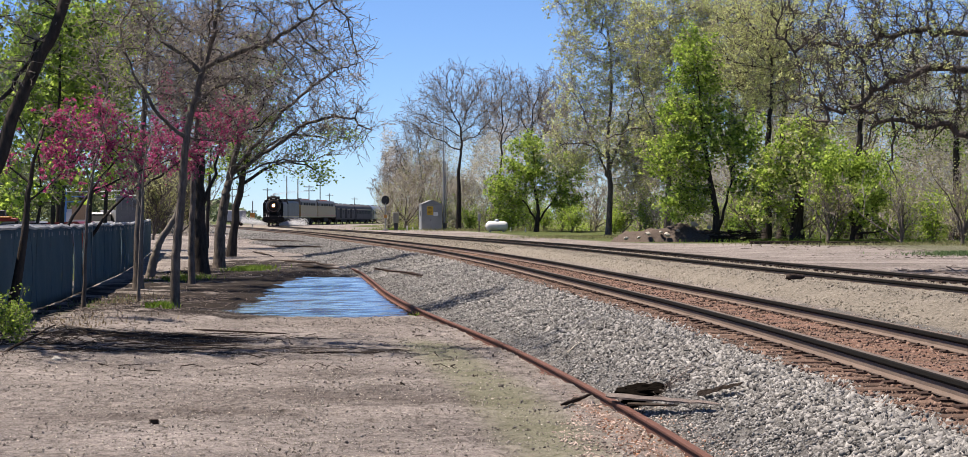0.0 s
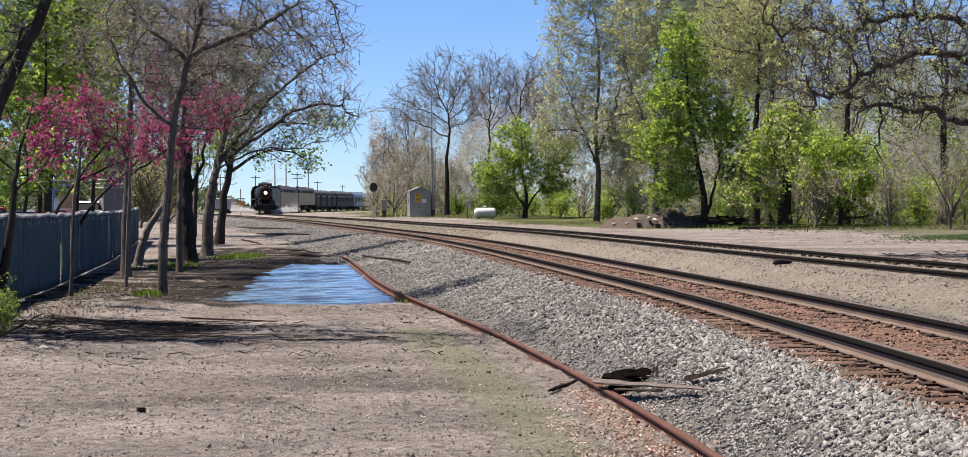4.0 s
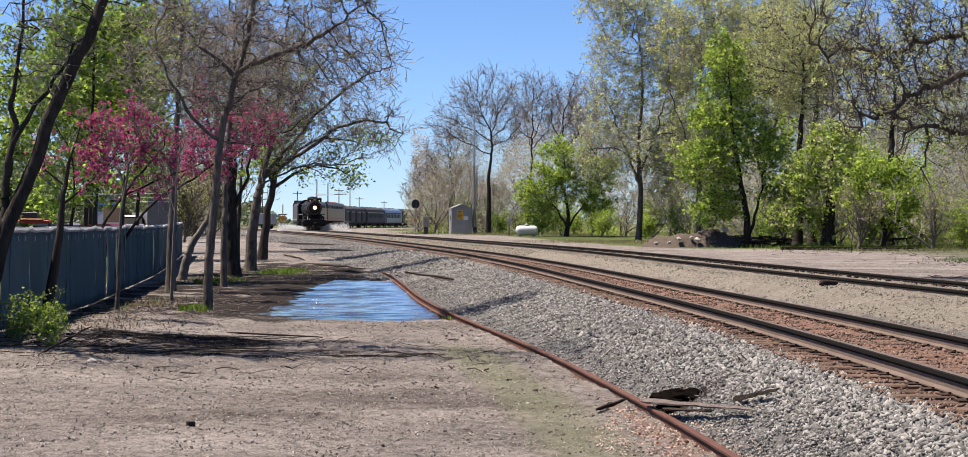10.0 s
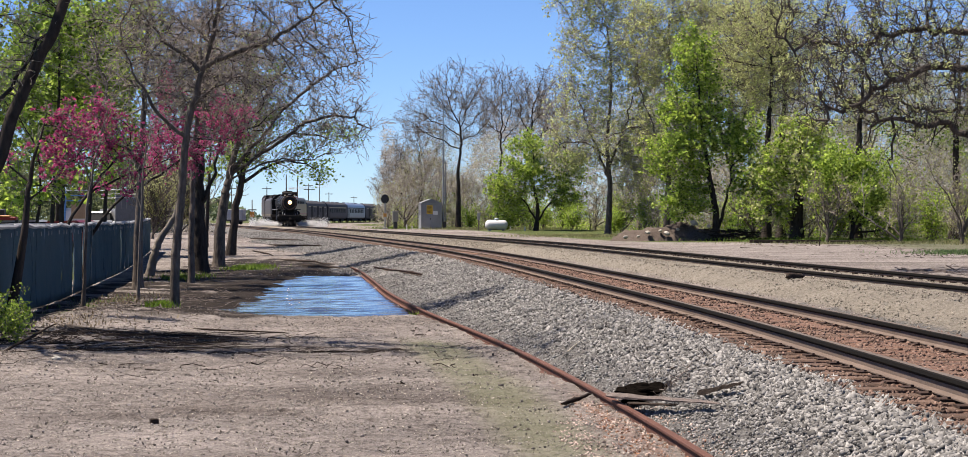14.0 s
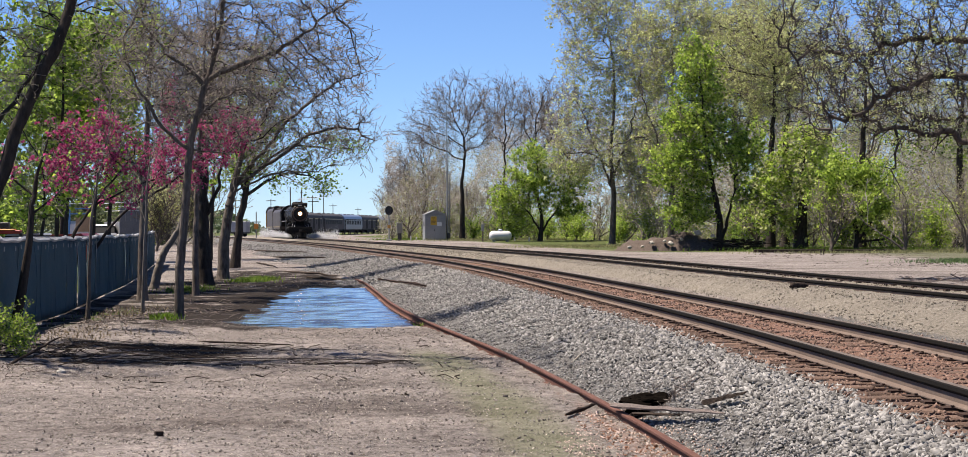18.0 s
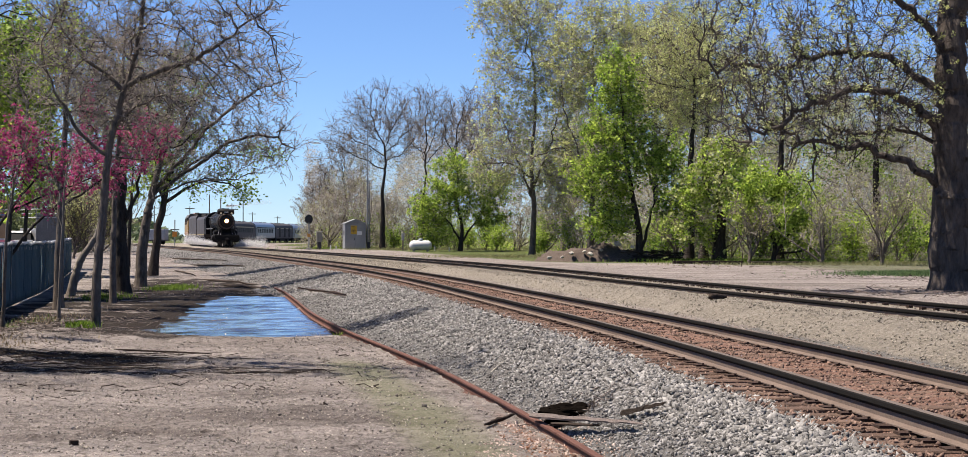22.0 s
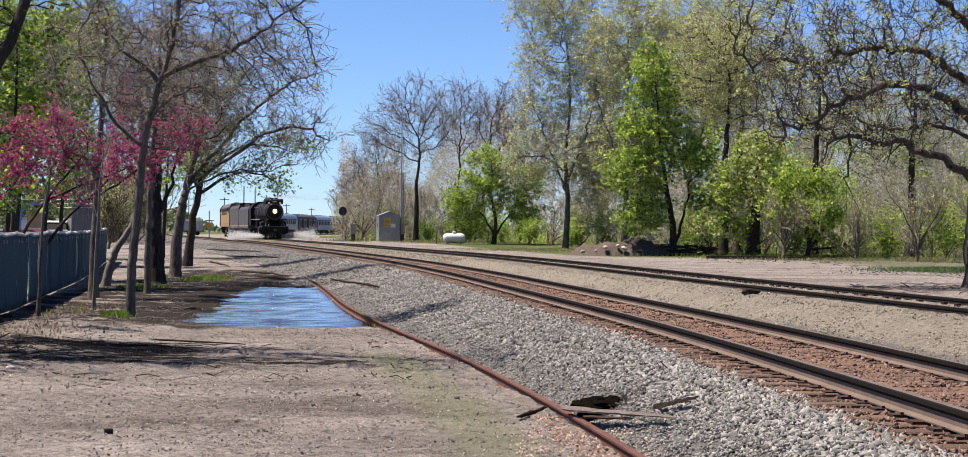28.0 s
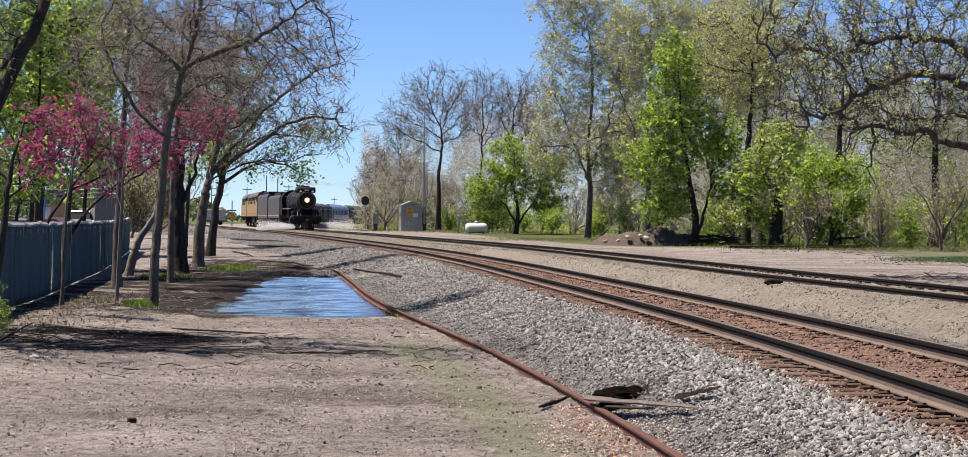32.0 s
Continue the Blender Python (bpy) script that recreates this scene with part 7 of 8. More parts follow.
def rock(x, y, z, r, sd, mat_, label):
    rg = random.Random(sd)
    bm = bmesh.new()
    bmesh.ops.create_icosphere(bm, subdivisions=2, radius=r)
    for v in bm.verts:
        v.co *= 1 + 0.35 * noise.noise(v.co * (1.3 / r) + Vector((sd, 0, 0)))
        v.co.z *= 0.7
    s = Shape()
    bm.verts.index_update()
    s.add([v.co[:] for v in bm.verts], [tuple(v.index for v in f.verts) for f in bm.faces])
    bm.free()
    return solid("rock", s, mat_, pose(x, y, z, rg.uniform(-20, 20), rg.uniform(-20, 20), rg.uniform(0, 360)), label, "rock", "rocks on the mound")


PALE_ROCK_M = surface("pale_limestone", (0.36, 0.32, 0.27), (0.62, 0.57, 0.5), 12, 1.5, 0.9, 0, 0.6)
for k, (x, y, z, r) in enumerate([(9.0, 117.4, 0.7, 0.16), (10.4, 117.3, 1.0, 0.17), (11.6, 117.2, 0.95, 0.2), (11.2, 117.3, 1.1, 0.13), (13.4, 117.9, 1.6, 0.24), (14.3, 117.6, 1.4, 0.15), (9.8, 117.2, 0.75, 0.12), (12.3, 117.3, 1.2, 0.12)]):
    rock(x, y, z, r, k, PALE_ROCK_M, "pale broken rock lying on the earth mound")
for k, (x, y, l, a) in enumerate([(17.6, 108.0, 4.2, 3), (21.5, 106.5, 3.4, -4)]):
    solid("timber_beam", Shape().box((-l / 2, -0.13, 0), (l / 2, 0.13, 0.2), 0.02), DARKWOOD_M, pose(x, y, gz(x, y) - 0.01, 0, 0, a), "dark old timber lying at the roadside", "timber", "timbers by the woods")
solid("thin_stake", Shape().tube([(0, 0, -0.1), (0.05, 0, 0.6), (0.12, 0, 1.2)], [0.025, 0.022, 0.012], 6), DARKWOOD_M, pose(17.4, 96, gz(17.4, 96)), "thin dark stake standing in the gravel", "stake")


def sticks(name, cx, cy, w, d, n, h, mat_, label, category, sd, lmin=0.4, lmax=1.4, rad=0.009, fan=math.pi):
    r = np.random.default_rng(sd)
    x = cx + r.normal(0, w / 2, n)
    y = cy + r.normal(0, d / 2, n)
    a = r.uniform(-fan / 2, fan / 2, n)
    L = r.uniform(lmin, lmax, n)
    P = []
    z0 = ground_z(x, y) + r.random(n) ** 2 * h
    for k in range(4):
        t = (k / 3 - 0.5) * L
        P.append(np.stack([x + np.cos(a) * t + 0.04 * r.standard_normal(n), y + np.sin(a) * t + 0.06 * L * r.standard_normal(n), z0 + 0.03 * r.standard_normal(n) + 0.015], -1))
    v, f = tubes(np.stack(P, 1), (rad * r.uniform(0.5, 1.4, n))[:, None] * np.linspace(1.2, 0.5, 4)[None], 4)
    return tagged(new(name, arrays_mesh(name, v, f, mat_)), label, category, kind="stuff")


# dark sticks: some dead wood, the rest standing in for branch shadows
sticks("brush_pile", -5.6, 29.2, 3.0, 1.6, 60, 0.05, DARKWOOD_M, "dark heap of dead twigs and litter on the earth", "brush", 1, 0.3, 1.2, 0.005)
sticks("brush_pile", -5.4, 29.9, 2.6, 1.0, 20, 0.05, DARKWOOD_M, "long dark sticks drawn for dead branches and branch shadows", "brush", 16, 0.8, 2.6, 0.006, 0.5)
sticks("brush_pile", -5.2, 27.3, 3.6, 1.2, 34, 0.03, DARKWOOD_M, "thin dark sticks drawn for twigs and branch shadows", "brush", 17, 0.6, 2.2, 0.0055, 0.4)
sticks("brush_pile", -6.3, 28.0, 1.3, 1.6, 60, 0.10, DARKWOOD_M, "dark tangled twigs heaped beside the bush", "brush", 18, 0.2, 0.8, 0.005)
sticks("fallen_twigs", -3.5, 26.5, 6, 6, 70, 0.02, DARKWOOD_M, "thin fallen twigs strewn over the earth", "twigs", 2, 0.15, 0.7, 0.006)
sticks("fallen_twigs", -7.6, 40, 2.6, 10, 240, 0.05, WOOD_M, "pale fallen twigs under the trees", "twigs", 3, 0.15, 0.8, 0.008)
sticks("roadside_litter", 20, 70, 7, 6, 160, 0.04, DARKWOOD_M, "dry brush and dead stems beside the dirt road", "brush", 4, 0.12, 0.5, 0.007)
sticks("root_pile", 15.9, 116.6, 1.8, 0.7, 170, 0.7, DARKWOOD_M, "dark tangle of roots and dead wood beside the mound", "roots", 14, 0.4, 1.3, 0.03)
sticks("roadside_litter", 18.5, 92, 5, 10, 60, 0.03, DARKWOOD_M, "dark scattered sticks on the dirt road", "brush", 15, 0.15, 0.7, 0.009)
sticks("oak_litter", 15, 50, 5, 4, 150, 0.06, WOOD_M, "dead branches round the foot of the oak", "brush", 5, 0.2, 1.1, 0.011)


def log(name, a, b, r0, r1, mat_, label, sd, cat="log"):
    rg = np.random.default_rng(sd)
    p = wander([a, ((a[0] + b[0]) / 2, (a[1] + b[1]) / 2, (a[2] + b[2]) / 2), b], rg, 8, r0 * 0.25)
    v, f = tubes(p[None], (np.linspace(r0, r1, 8) * rg.uniform(0.8, 1.15, 8) * np.array([0.3, 0.9, 1, 1, 1, 1, 0.9, 0.2]))[None], 8)
    v = v + rg.normal(0, 0.16 * r0, v.shape)
    return tagged(new(name, arrays_mesh(name, v, f, mat_, True)), label, cat)


CHAR_M = surface("black_char", (0.003, 0.0027, 0.0024), (0.014, 0.011, 0.009), 30, 3, 0.95, 0, 0.6)
CHAR_M.node_tree.nodes["Principled BSDF"].inputs["Specular IOR Level"].default_value = 0.0
hollow = thing("charred_hollow", Matrix(), "blackened burnt-out hollow in the ballast", "hollow")
# black lump drawn in place of the hollow's charred, shaded inside
bm = bmesh.new()
bmesh.ops.create_icosphere(bm, subdivisions=4, radius=1.0)
for vv_ in bm.verts:
    q = 1 + 0.32 * noise.noise(vv_.co * 2.2) + 0.16 * noise.noise(vv_.co * 6.0)
    vv_.co = Vector((vv_.co.x * 0.285 * q, vv_.co.y * 0.22 * q, vv_.co.z * 0.085 * q))
core = Shape()
bm.verts.index_update()
core.add([vv_.co[:] for vv_ in bm.verts], [tuple(w.index for w in f.verts) for f in bm.faces])
bm.free()
core_ob = part("charred_core", core, CHAR_M, hollow, "burnt black rotten wood")
core_ob.matrix_basis = pose(1.63, 18.86, 0.18, 4, -3, -4)
for k, (x, y, dx, dy, h) in enumerate([(1.55, 18.95, 0.3, 0.04, 0.03), (1.66, 18.75, 0.22, -0.03, 0.0)]):
    zz = gz(x, y)
    part("charred_wood", Shape().tube([(x - dx / 2, y - dy / 2, zz + h), (x, y, zz + h + 0.05), (x + dx / 2, y + dy / 2, zz + h + 0.01)], [0.02, 0.045, 0.015], 6), CHAR_M, hollow)


def split_log(a, b, r0, r1, mat_, label, sd):
    """A weathered length of timber with splintered, angular faces."""
    rg = np.random.default_rng(sd)
    K, n = 14, 7
    t = np.linspace(0, 1, K)[:, None]
    axis = np.array(a) * (1 - t) + np.array(b) * t + rg.normal(0, 0.10 * r0, (K, 3))
    ang = 2 * np.pi * np.arange(n) / n + rg.uniform(-0.25, 0.25, n)
    prof = rg.uniform(0.65, 1.2, n)
    rad = np.interp(t[:, 0], [0, 0.06, 0.5, 0.92, 1], [r0 * 0.55, r0, (r0 + r1) / 2, r1, r1 * 0.35])
    d = unit(np.array(b) - np.array(a))
    side = unit(np.cross(d, np.array([0, 0, 1.0])))
    upv = np.cross(side, d)
    off = (side[None] * np.cos(ang)[:, None] + 0.75 * upv[None] * np.sin(ang)[:, None]) * prof[:, None]
    v = axis[:, None] + rad[:, None, None] * off[None] * rg.uniform(0.85, 1.12, (K, n, 1))
    s_ = Shape()
    f = [(i * n + k, i * n + (k + 1) % n, (i + 1) * n + (k + 1) % n, (i + 1) * n + k) for i in range(K - 1) for k in range(n)]
    s_.add(v.reshape(-1, 3), f + [tuple(range(n - 1, -1, -1)), tuple((K - 1) * n + k for k in range(n))])
    return solid("split_log", s_, mat_, Matrix(), label, "log")


split_log((1.26, 18.85, 0.145), (2.06, 16.1, 0.34), 0.046, 0.024, WOOD_M, "weathered grey split log across the rusty rail", 1)
split_log((1.42, 18.2, 0.13), (1.78, 17.0, 0.235), 0.026, 0.014, DARKWOOD_M, "dark splintered slab beside the weathered log", 11)
split_log((1.98, 17.1, 0.33), (2.26, 16.2, 0.51), 0.036, 0.018, DARKWOOD_M, "short dark log on the ballast", 2)
log("charred_stick", (0.80, 19.1, 0.03), (1.13, 19.6, 0.09), 0.028, 0.012, DARKWOOD_M, "dark stick lying beside the rusty rail", 3, "stick")
sticks("wood_splinters", 1.7, 18.8, 0.5, 0.8, 70, 0.03, WOOD_M, "splinters of broken wood round the burnt hollow", "splinters", 9, 0.04, 0.18, 0.005)
log("pale_branch", (1.1, 24.4, gz(1.1, 24.4) + 0.03), (2.05, 27.6, gz(2.05, 27.6) + 0.05), 0.014, 0.008, surface("peeled_branch", (0.42, 0.37, 0.3), (0.62, 0.56, 0.47), 20, 2, 0.8, 0, 0.2), "thin pale peeled branch on the ballast", 4, "branch")
for k, ((xa, ya), (xb, yb), rad) in enumerate([((-16.4, 130), (-11.5, 118), 0.07), ((-13.0, 112), (-8.8, 101), 0.06), ((-9.4, 84), (-6.2, 76), 0.06), ((-7.4, 75), (-5.2, 69), 0.05), ((-12.5, 100), (-10.2, 90), 0.05)]):
    log("fallen_branch", (xa, ya, gz(xa, ya) + rad), (xb, yb, gz(xb, yb) + rad), rad, rad * 0.5, DARKWOOD_M, "long dark dead branch on the gravel bank", 20 + k, "branch")
log("wood_chunk", (5.55, 34.0, gz(5.6, 34) + 0.05), (5.95, 34.3, gz(5.9, 34.3) + 0.07), 0.06, 0.04, DARKWOOD_M, "dark chunk of wood between the tracks", 5, "wood")
log("leaning_branch", (-6.9, 26.2, 0.0), (-6.2, 26.8, 0.42), 0.025, 0.012, DARKWOOD_M, "crooked dead branch leaning out of the litter", 6, "branch")
log("fallen_branch", (-4.9, 31.2, 0.08), (-3.2, 30.6, 0.05), 0.022, 0.01, DARKWOOD_M, "long dead branch lying on the earth", 7, "branch")
rock(-5.75, 24.9, 0.05, 0.07, 40, CONC_M, "grey round stone on the bare earth")
solid("wood_block", Shape().box((-0.04, -0.03, 0), (0.04, 0.03, 0.05), 0.006), DARKWOOD_M, pose(-3.12, 17.5, gz(-3.12, 17.5), 0, 0, 20), "small dark wooden block on the earth", "block")
old2 = thing("rail_piece", Matrix(), "short lengths of old rusted rail on the bank", "rail")
for (xa, ya), (xb, yb) in (((-3.9, 66), (-1.75, 52.6)), ((-3.3, 62), (-1.95, 54.2))):
    st = [(xa + (xb - xa) * k / 6, ya + (yb - ya) * k / 6, gz(xa + (xb - xa) * k / 6, ya + (yb - ya) * k / 6) + 0.02, (xb - xa) / (yb - ya)) for k in range(6, -1, -1)]
    part("rail", Shape().sweep([(a * 0.6, h * 0.45) for a, h in RAIL_SECTION], st), SPIKE_M, old2)


# ---- grass and low plants ----
OLIVEGRASS_M = leafy("olive_grass", (0.16, 0.17, 0.07), (0.40, 0.40, 0.20), 0.3)
def tuft(x, y, rx_, ry_, n, h, mat_, label, sd, name="grass_tuft", width=0.012):
    r = np.random.default_rng(sd)
    px_ = x + r.normal(0, rx_ / 2, n)
    py_ = y + r.normal(0, ry_ / 2, n)
    z = ground_z(px_, py_) - 0.01
    a = r.uniform(0, 2 * math.pi, n)
    lean = r.uniform(0.1, 0.6, n)
    H = h * r.uniform(0.4, 1.2, n)
    w = width * r.uniform(0.6, 1.4, n)
    b = np.stack([px_, py_, z], -1)
    s = np.stack([-np.sin(a), np.cos(a), 0 * a], -1) * w[:, None]
    d = np.stack([np.cos(a) * lean, np.sin(a) * lean, np.ones(n)], -1) * H[:, None]
    mid = b + d * 0.55
    tip = b + d + np.stack([np.cos(a), np.sin(a), -0.6 + 0 * a], -1) * (H * lean * 0.35)[:, None]
    v = np.stack([b - s, b + s, mid + s * 0.8, tip, mid - s * 0.8], 1)
    f = np.arange(n * 5).reshape(n, 5)
    return tagged(new(name, arrays_mesh(name, v.reshape(-1, 3), f, mat_)), label, "grass", kind="stuff")


tuft(-6.75, 38.6, 0.24, 0.4, 420, 0.17, GRASS_M, "bright green grass tuft at a tree foot", 1)
tuft(-8.9, 71, 0.8, 3.0, 900, 0.17, GRASS_M, "bright green weeds under the trees", 2)
tuft(-9.7, 60, 0.8, 3.0, 450, 0.15, GRASS_M, "green weeds among the trunks", 3)
tuft(-8.5, 43, 1.0, 4.0, 260, 0.12, DRY_M, "dry straw-coloured grass by the fence", 4)
tuft(-8.7, 42, 0.9, 4.0, 120, 0.09, GRASS_M, "thin green grass by the fence", 5)
tuft(-7.7, 33, 1.5, 3.0, 300, 0.1, DRY_M, "dry stalks beside the fence", 6)
tuft(21.5, 76, 3.2, 4.5, 5200, 0.16, DULLGRASS_M, "patch of fresh green grass by the dirt road", 7, width=0.014)
tuft(-1.35, 37.6, 0.12, 0.25, 40, 0.14, LEAF_DEEP, "small dark weed at the puddle edge", 8)
tuft(9, 140, 9, 6, 2500, 0.22, OLIVEGRASS_M, "tall olive grass along the woods", 9, "dry_grass", 0.014)
tuft(1.5, 182, 8, 5, 2500, 0.3, OLIVEGRASS_M, "olive grass round the white tank", 10, "dry_grass", 0.014)
tuft(-7, 197, 5, 4, 1500, 0.25, GRASS_M, "green weeds behind the cabin", 11, "weeds", 0.03)
tuft(26, 104, 10, 6, 3500, 0.2, OLIVEGRASS_M, "olive grass along the woods", 12, "dry_grass", 0.014)
tuft(22, 116, 7, 4, 4000, 0.26, GRASS_M, "fresh green weeds at the woods edge", 13, "weeds", 0.018)
for k, (x, y, h, n) in enumerate([(-7.25, 28.4, 0.6, 5), (-7.8, 29.2, 0.66, 5), (-7.0, 27.6, 0.34, 3), (-7.6, 28.0, 0.45, 4)]):
    tree("leafy_bush", (x, y), [(0.02, 0, h * 0.2), (0.03, 0, h * 0.4)], 0.012, 400 + k, "small bright green bush beside the earth track", BARK_M, TWIG_M, auto=11, limb_len=1.7, start=0.05, spread=62, up=0.3,
         levels=(5, 3), ratio=(0.45, 0.5), group="low bushes", twig_min=0.003, category="bush", leaf=LEAF_DEEP if k % 2 else LEAF_GREEN, leaf_n=n, leaf_size=0.05, leaf_spread=0.04)


# ---- yard beyond the fence ----
RUBBER_M = plain("tyre_rubber", (0.02, 0.02, 0.021), 0.8)
BLUE_M = plain("blue_painted_steel", (0.10, 0.30, 0.62), 0.45)
PLY_M = surface("plywood", (0.40, 0.26, 0.15), (0.55, 0.38, 0.24), 12, 1, 0.8, 0, 0.2, stretch=(1, 1, 6))
RED_M = plain("red_paint", (0.50, 0.04, 0.03), 0.5)
ORANGE_M = plain("orange_yellow_paint", (0.75, 0.30, 0.03), 0.5)


def road_wheel(parent, x, y, r=0.36, w=0.22):
    tyre = part("wheel", Shape().lathe([(r * 0.62, -w / 2), (r * 0.95, -w / 2), (r, -w / 3), (r, w / 3), (r * 0.95, w / 2), (r * 0.62, w / 2)], 20, Matrix.Translation((x, y, r)) @ X_AXIS), RUBBER_M, parent, "black tyre")
    part("rim", Shape().lathe([(0.05, -w * 0.4), (r * 0.6, -w * 0.45), (r * 0.6, w * 0.45), (0.05, w * 0.4)], 14, Matrix.Translation((x, y, r)) @ X_AXIS), GALV_M, tyre)


wt = thing("work_truck", pose(-32.2, 147, gz(-32.2, 147), 0, 0, 12), "white work truck with blue rack and plywood side", "truck")
part("bed", Shape().box((-0.95, -2.4, 0.6), (0.95, 1.2, 0.85), 0.03), DARKSTEEL_M, wt)
part("tail_panel", Shape().box((-0.93, -2.45, 0.85), (0.93, -2.40, 1.9), 0.008), WHITE_M, wt, "white tail panel")
part("plywood_side", Shape().box((-0.5, -2.50, 1.3), (0.85, -2.46, 2.5), 0.008), PLY_M, wt, "brown plywood sheet")
for ox in (-0.98, 0.98):
    for oy in (-2.4, -0.6, 1.15):
        part("rack_post", Shape().box((ox - 0.06, oy - 0.06, 0.8), (ox + 0.06, oy + 0.06, 3.5), 0.01), BLUE_M, wt, "blue rack post")
for z in (2.7, 3.1, 3.5):
    part("rack_bar", Shape().box((-1.0, -2.44, z - 0.04), (1.0, -2.36, z + 0.04), 0.01), BLUE_M if z < 3.3 else WHITE_M, wt)
    part("rack_bar", Shape().box((-1.02, -2.4, z - 0.03), (-0.94, 1.15, z + 0.03), 0.01), BLUE_M, wt)
part("cab", Shape().extrude([(1.25, 0.6), (3.3, 0.6), (3.3, 1.25), (2.6, 1.4), (2.1, 2.1), (1.3, 2.15), (1.25, 1.5)], -0.95, 0.95, 0), WHITE_M, wt)
for ox in (-0.85, 0.85):
    for oy in (-1.5, 2.5):
        road_wheel(wt, ox, oy)

tr = thing("caged_trailer", pose(-27.2, 139, gz(-27.2, 139), 0, 0, 24), "grey trailer with tall mesh sides", "trailer")
part("deck", Shape().box((-1.0, -2.6, 0.55), (1.0, 2.6, 0.75), 0.02), DARKSTEEL_M, tr)
part("side_panel", Shape().box((-1.02, -2.62, 0.75), (1.02, -2.58, 3.1), 0.01), surface("slate_grey_panel", (0.13, 0.14, 0.15), (0.22, 0.23, 0.25), 8, 1, 0.6, 0.2, 0.1), tr, "dark grey end panel")
for k in range(6):
    part("rail_post", Shape().box((-1.02 + 0.4 * k, -2.64, 2.1), (-0.98 + 0.4 * k, -2.6, 3.5), 0.004), GALV_M, tr)
for z in (2.9, 3.2, 3.5):
    part("cage_bar", Shape().box((-1.04, -2.65, z - 0.02), (1.04, -2.59, z + 0.02), 0.004), WHITE_M, tr)
    for ox in (-1.0, 1.0):
        part("cage_bar", Shape().box((ox - 0.03, -2.6, z - 0.02), (ox + 0.03, 2.6, z + 0.02), 0.004), WHITE_M, tr)
for ox in (-1.02, 1.02):
    part("long_side", Shape().box((ox - 0.02, -2.58, 0.75), (ox + 0.02, 2.6, 2.1), 0.01), GALV_M, tr)
    for oy in (-0.4, 0.45):
        road_wheel(tr, ox * 1.1, oy, 0.33, 0.2)


def car(x, y, turn, paint, label, tall=1.0):
    t = thing("car", pose(x, y, gz(x, y), 0, 0, turn), label, "car", "parked cars behind the fence")
    lift = lambda pts: [(a, h * tall) for a, h in pts]
    body = [(-2.2, 0.35), (2.2, 0.35), (2.3, 0.7), (2.2, 0.98), (1.3, 1.08), (-2.1, 1.12), (-2.25, 0.8)]
    part("body", Shape().extrude(lift(body), -0.88, 0.88, 0), paint, t)
    part("greenhouse", Shape().extrude(lift([(1.15, 1.07), (0.45, 1.58), (-1.5, 1.62), (-2.05, 1.1)]), -0.74, 0.74, 0), GLASS_M, t, "dark glazed cabin")
    part("roof", Shape().extrude(lift([(0.5, 1.57), (0.3, 1.67), (-1.4, 1.71), (-1.6, 1.6)]), -0.76, 0.76, 0), paint, t)
    for ox in (-0.8, 0.8):
        for oy in (-1.4, 1.4):
            road_wheel(t, ox, oy, 0.34, 0.22)
        part("tail_lamp", Shape().box((ox - 0.12, -2.28, 0.8), (ox + 0.12, -2.18, 1.0), 0.02), RED_M, t)
    return t


car(-28.6, 138, 12, WHITE_M, "tall white car parked behind the fence", 1.12)
car(-21.9, 96, 70, plain("maroon_car_paint", (0.20, 0.03, 0.03), 0.35), "dark red car parked behind the fence")
car(-24.8, 98, 80, plain("silver_car_paint", (0.40, 0.40, 0.42), 0.35, 0.4), "silver car parked behind the fence")
lo = thing("loader_attachment", pose(-24.6, 94, gz(-24.6, 94), 0, 0, 4), "red and yellow machine attachment behind the fence", "machine")
part("red_beam", Shape().box((-1.3, -0.3, 1.72), (0.9, 0.3, 1.9), 0.03), RED_M, lo)
part("yellow_beam", Shape().box((-0.6, -0.35, 1.9), (0.6, 0.25, 1.97), 0.03), ORANGE_M, lo)
part("control_box", Shape().box((-0.5, -0.2, 1.97), (0.3, 0.3, 2.3), 0.03), DARKSTEEL_M, lo)
for ox in (-1.1, 0.9):
    part("leg", Shape().box((ox - 0.08, -0.2, -0.05), (ox + 0.08, 0.2, 1.75), 0.01), DARKSTEEL_M, lo)

# shrubs closing the view below the maples
for k in range(14):
    by = 62 + 5.5 * k
    bx = -0.252 * (by + 16) - rs.uniform(1, 5)
    tree("hedge_shrub", (bx, by + 16), [(0.05, 0, 0.3), (0.1, 0, 0.9), (0.1, 0, 1.5)], 0.06, 500 + k, "dense green shrub at the back of the yard", BARK_M, TWIG_M, auto=14, limb_len=1.5, start=0.05, spread=45, up=0.35, levels=(6, 5), ratio=(0.5, 0.5),
         group="shrubs behind the yard", twig_min=0.012, category="shrub", leaf=(LEAF_DARK, LEAF_DEEP, LEAF_DARK)[k % 3], leaf_n=14, leaf_size=0.2, leaf_spread=0.3)

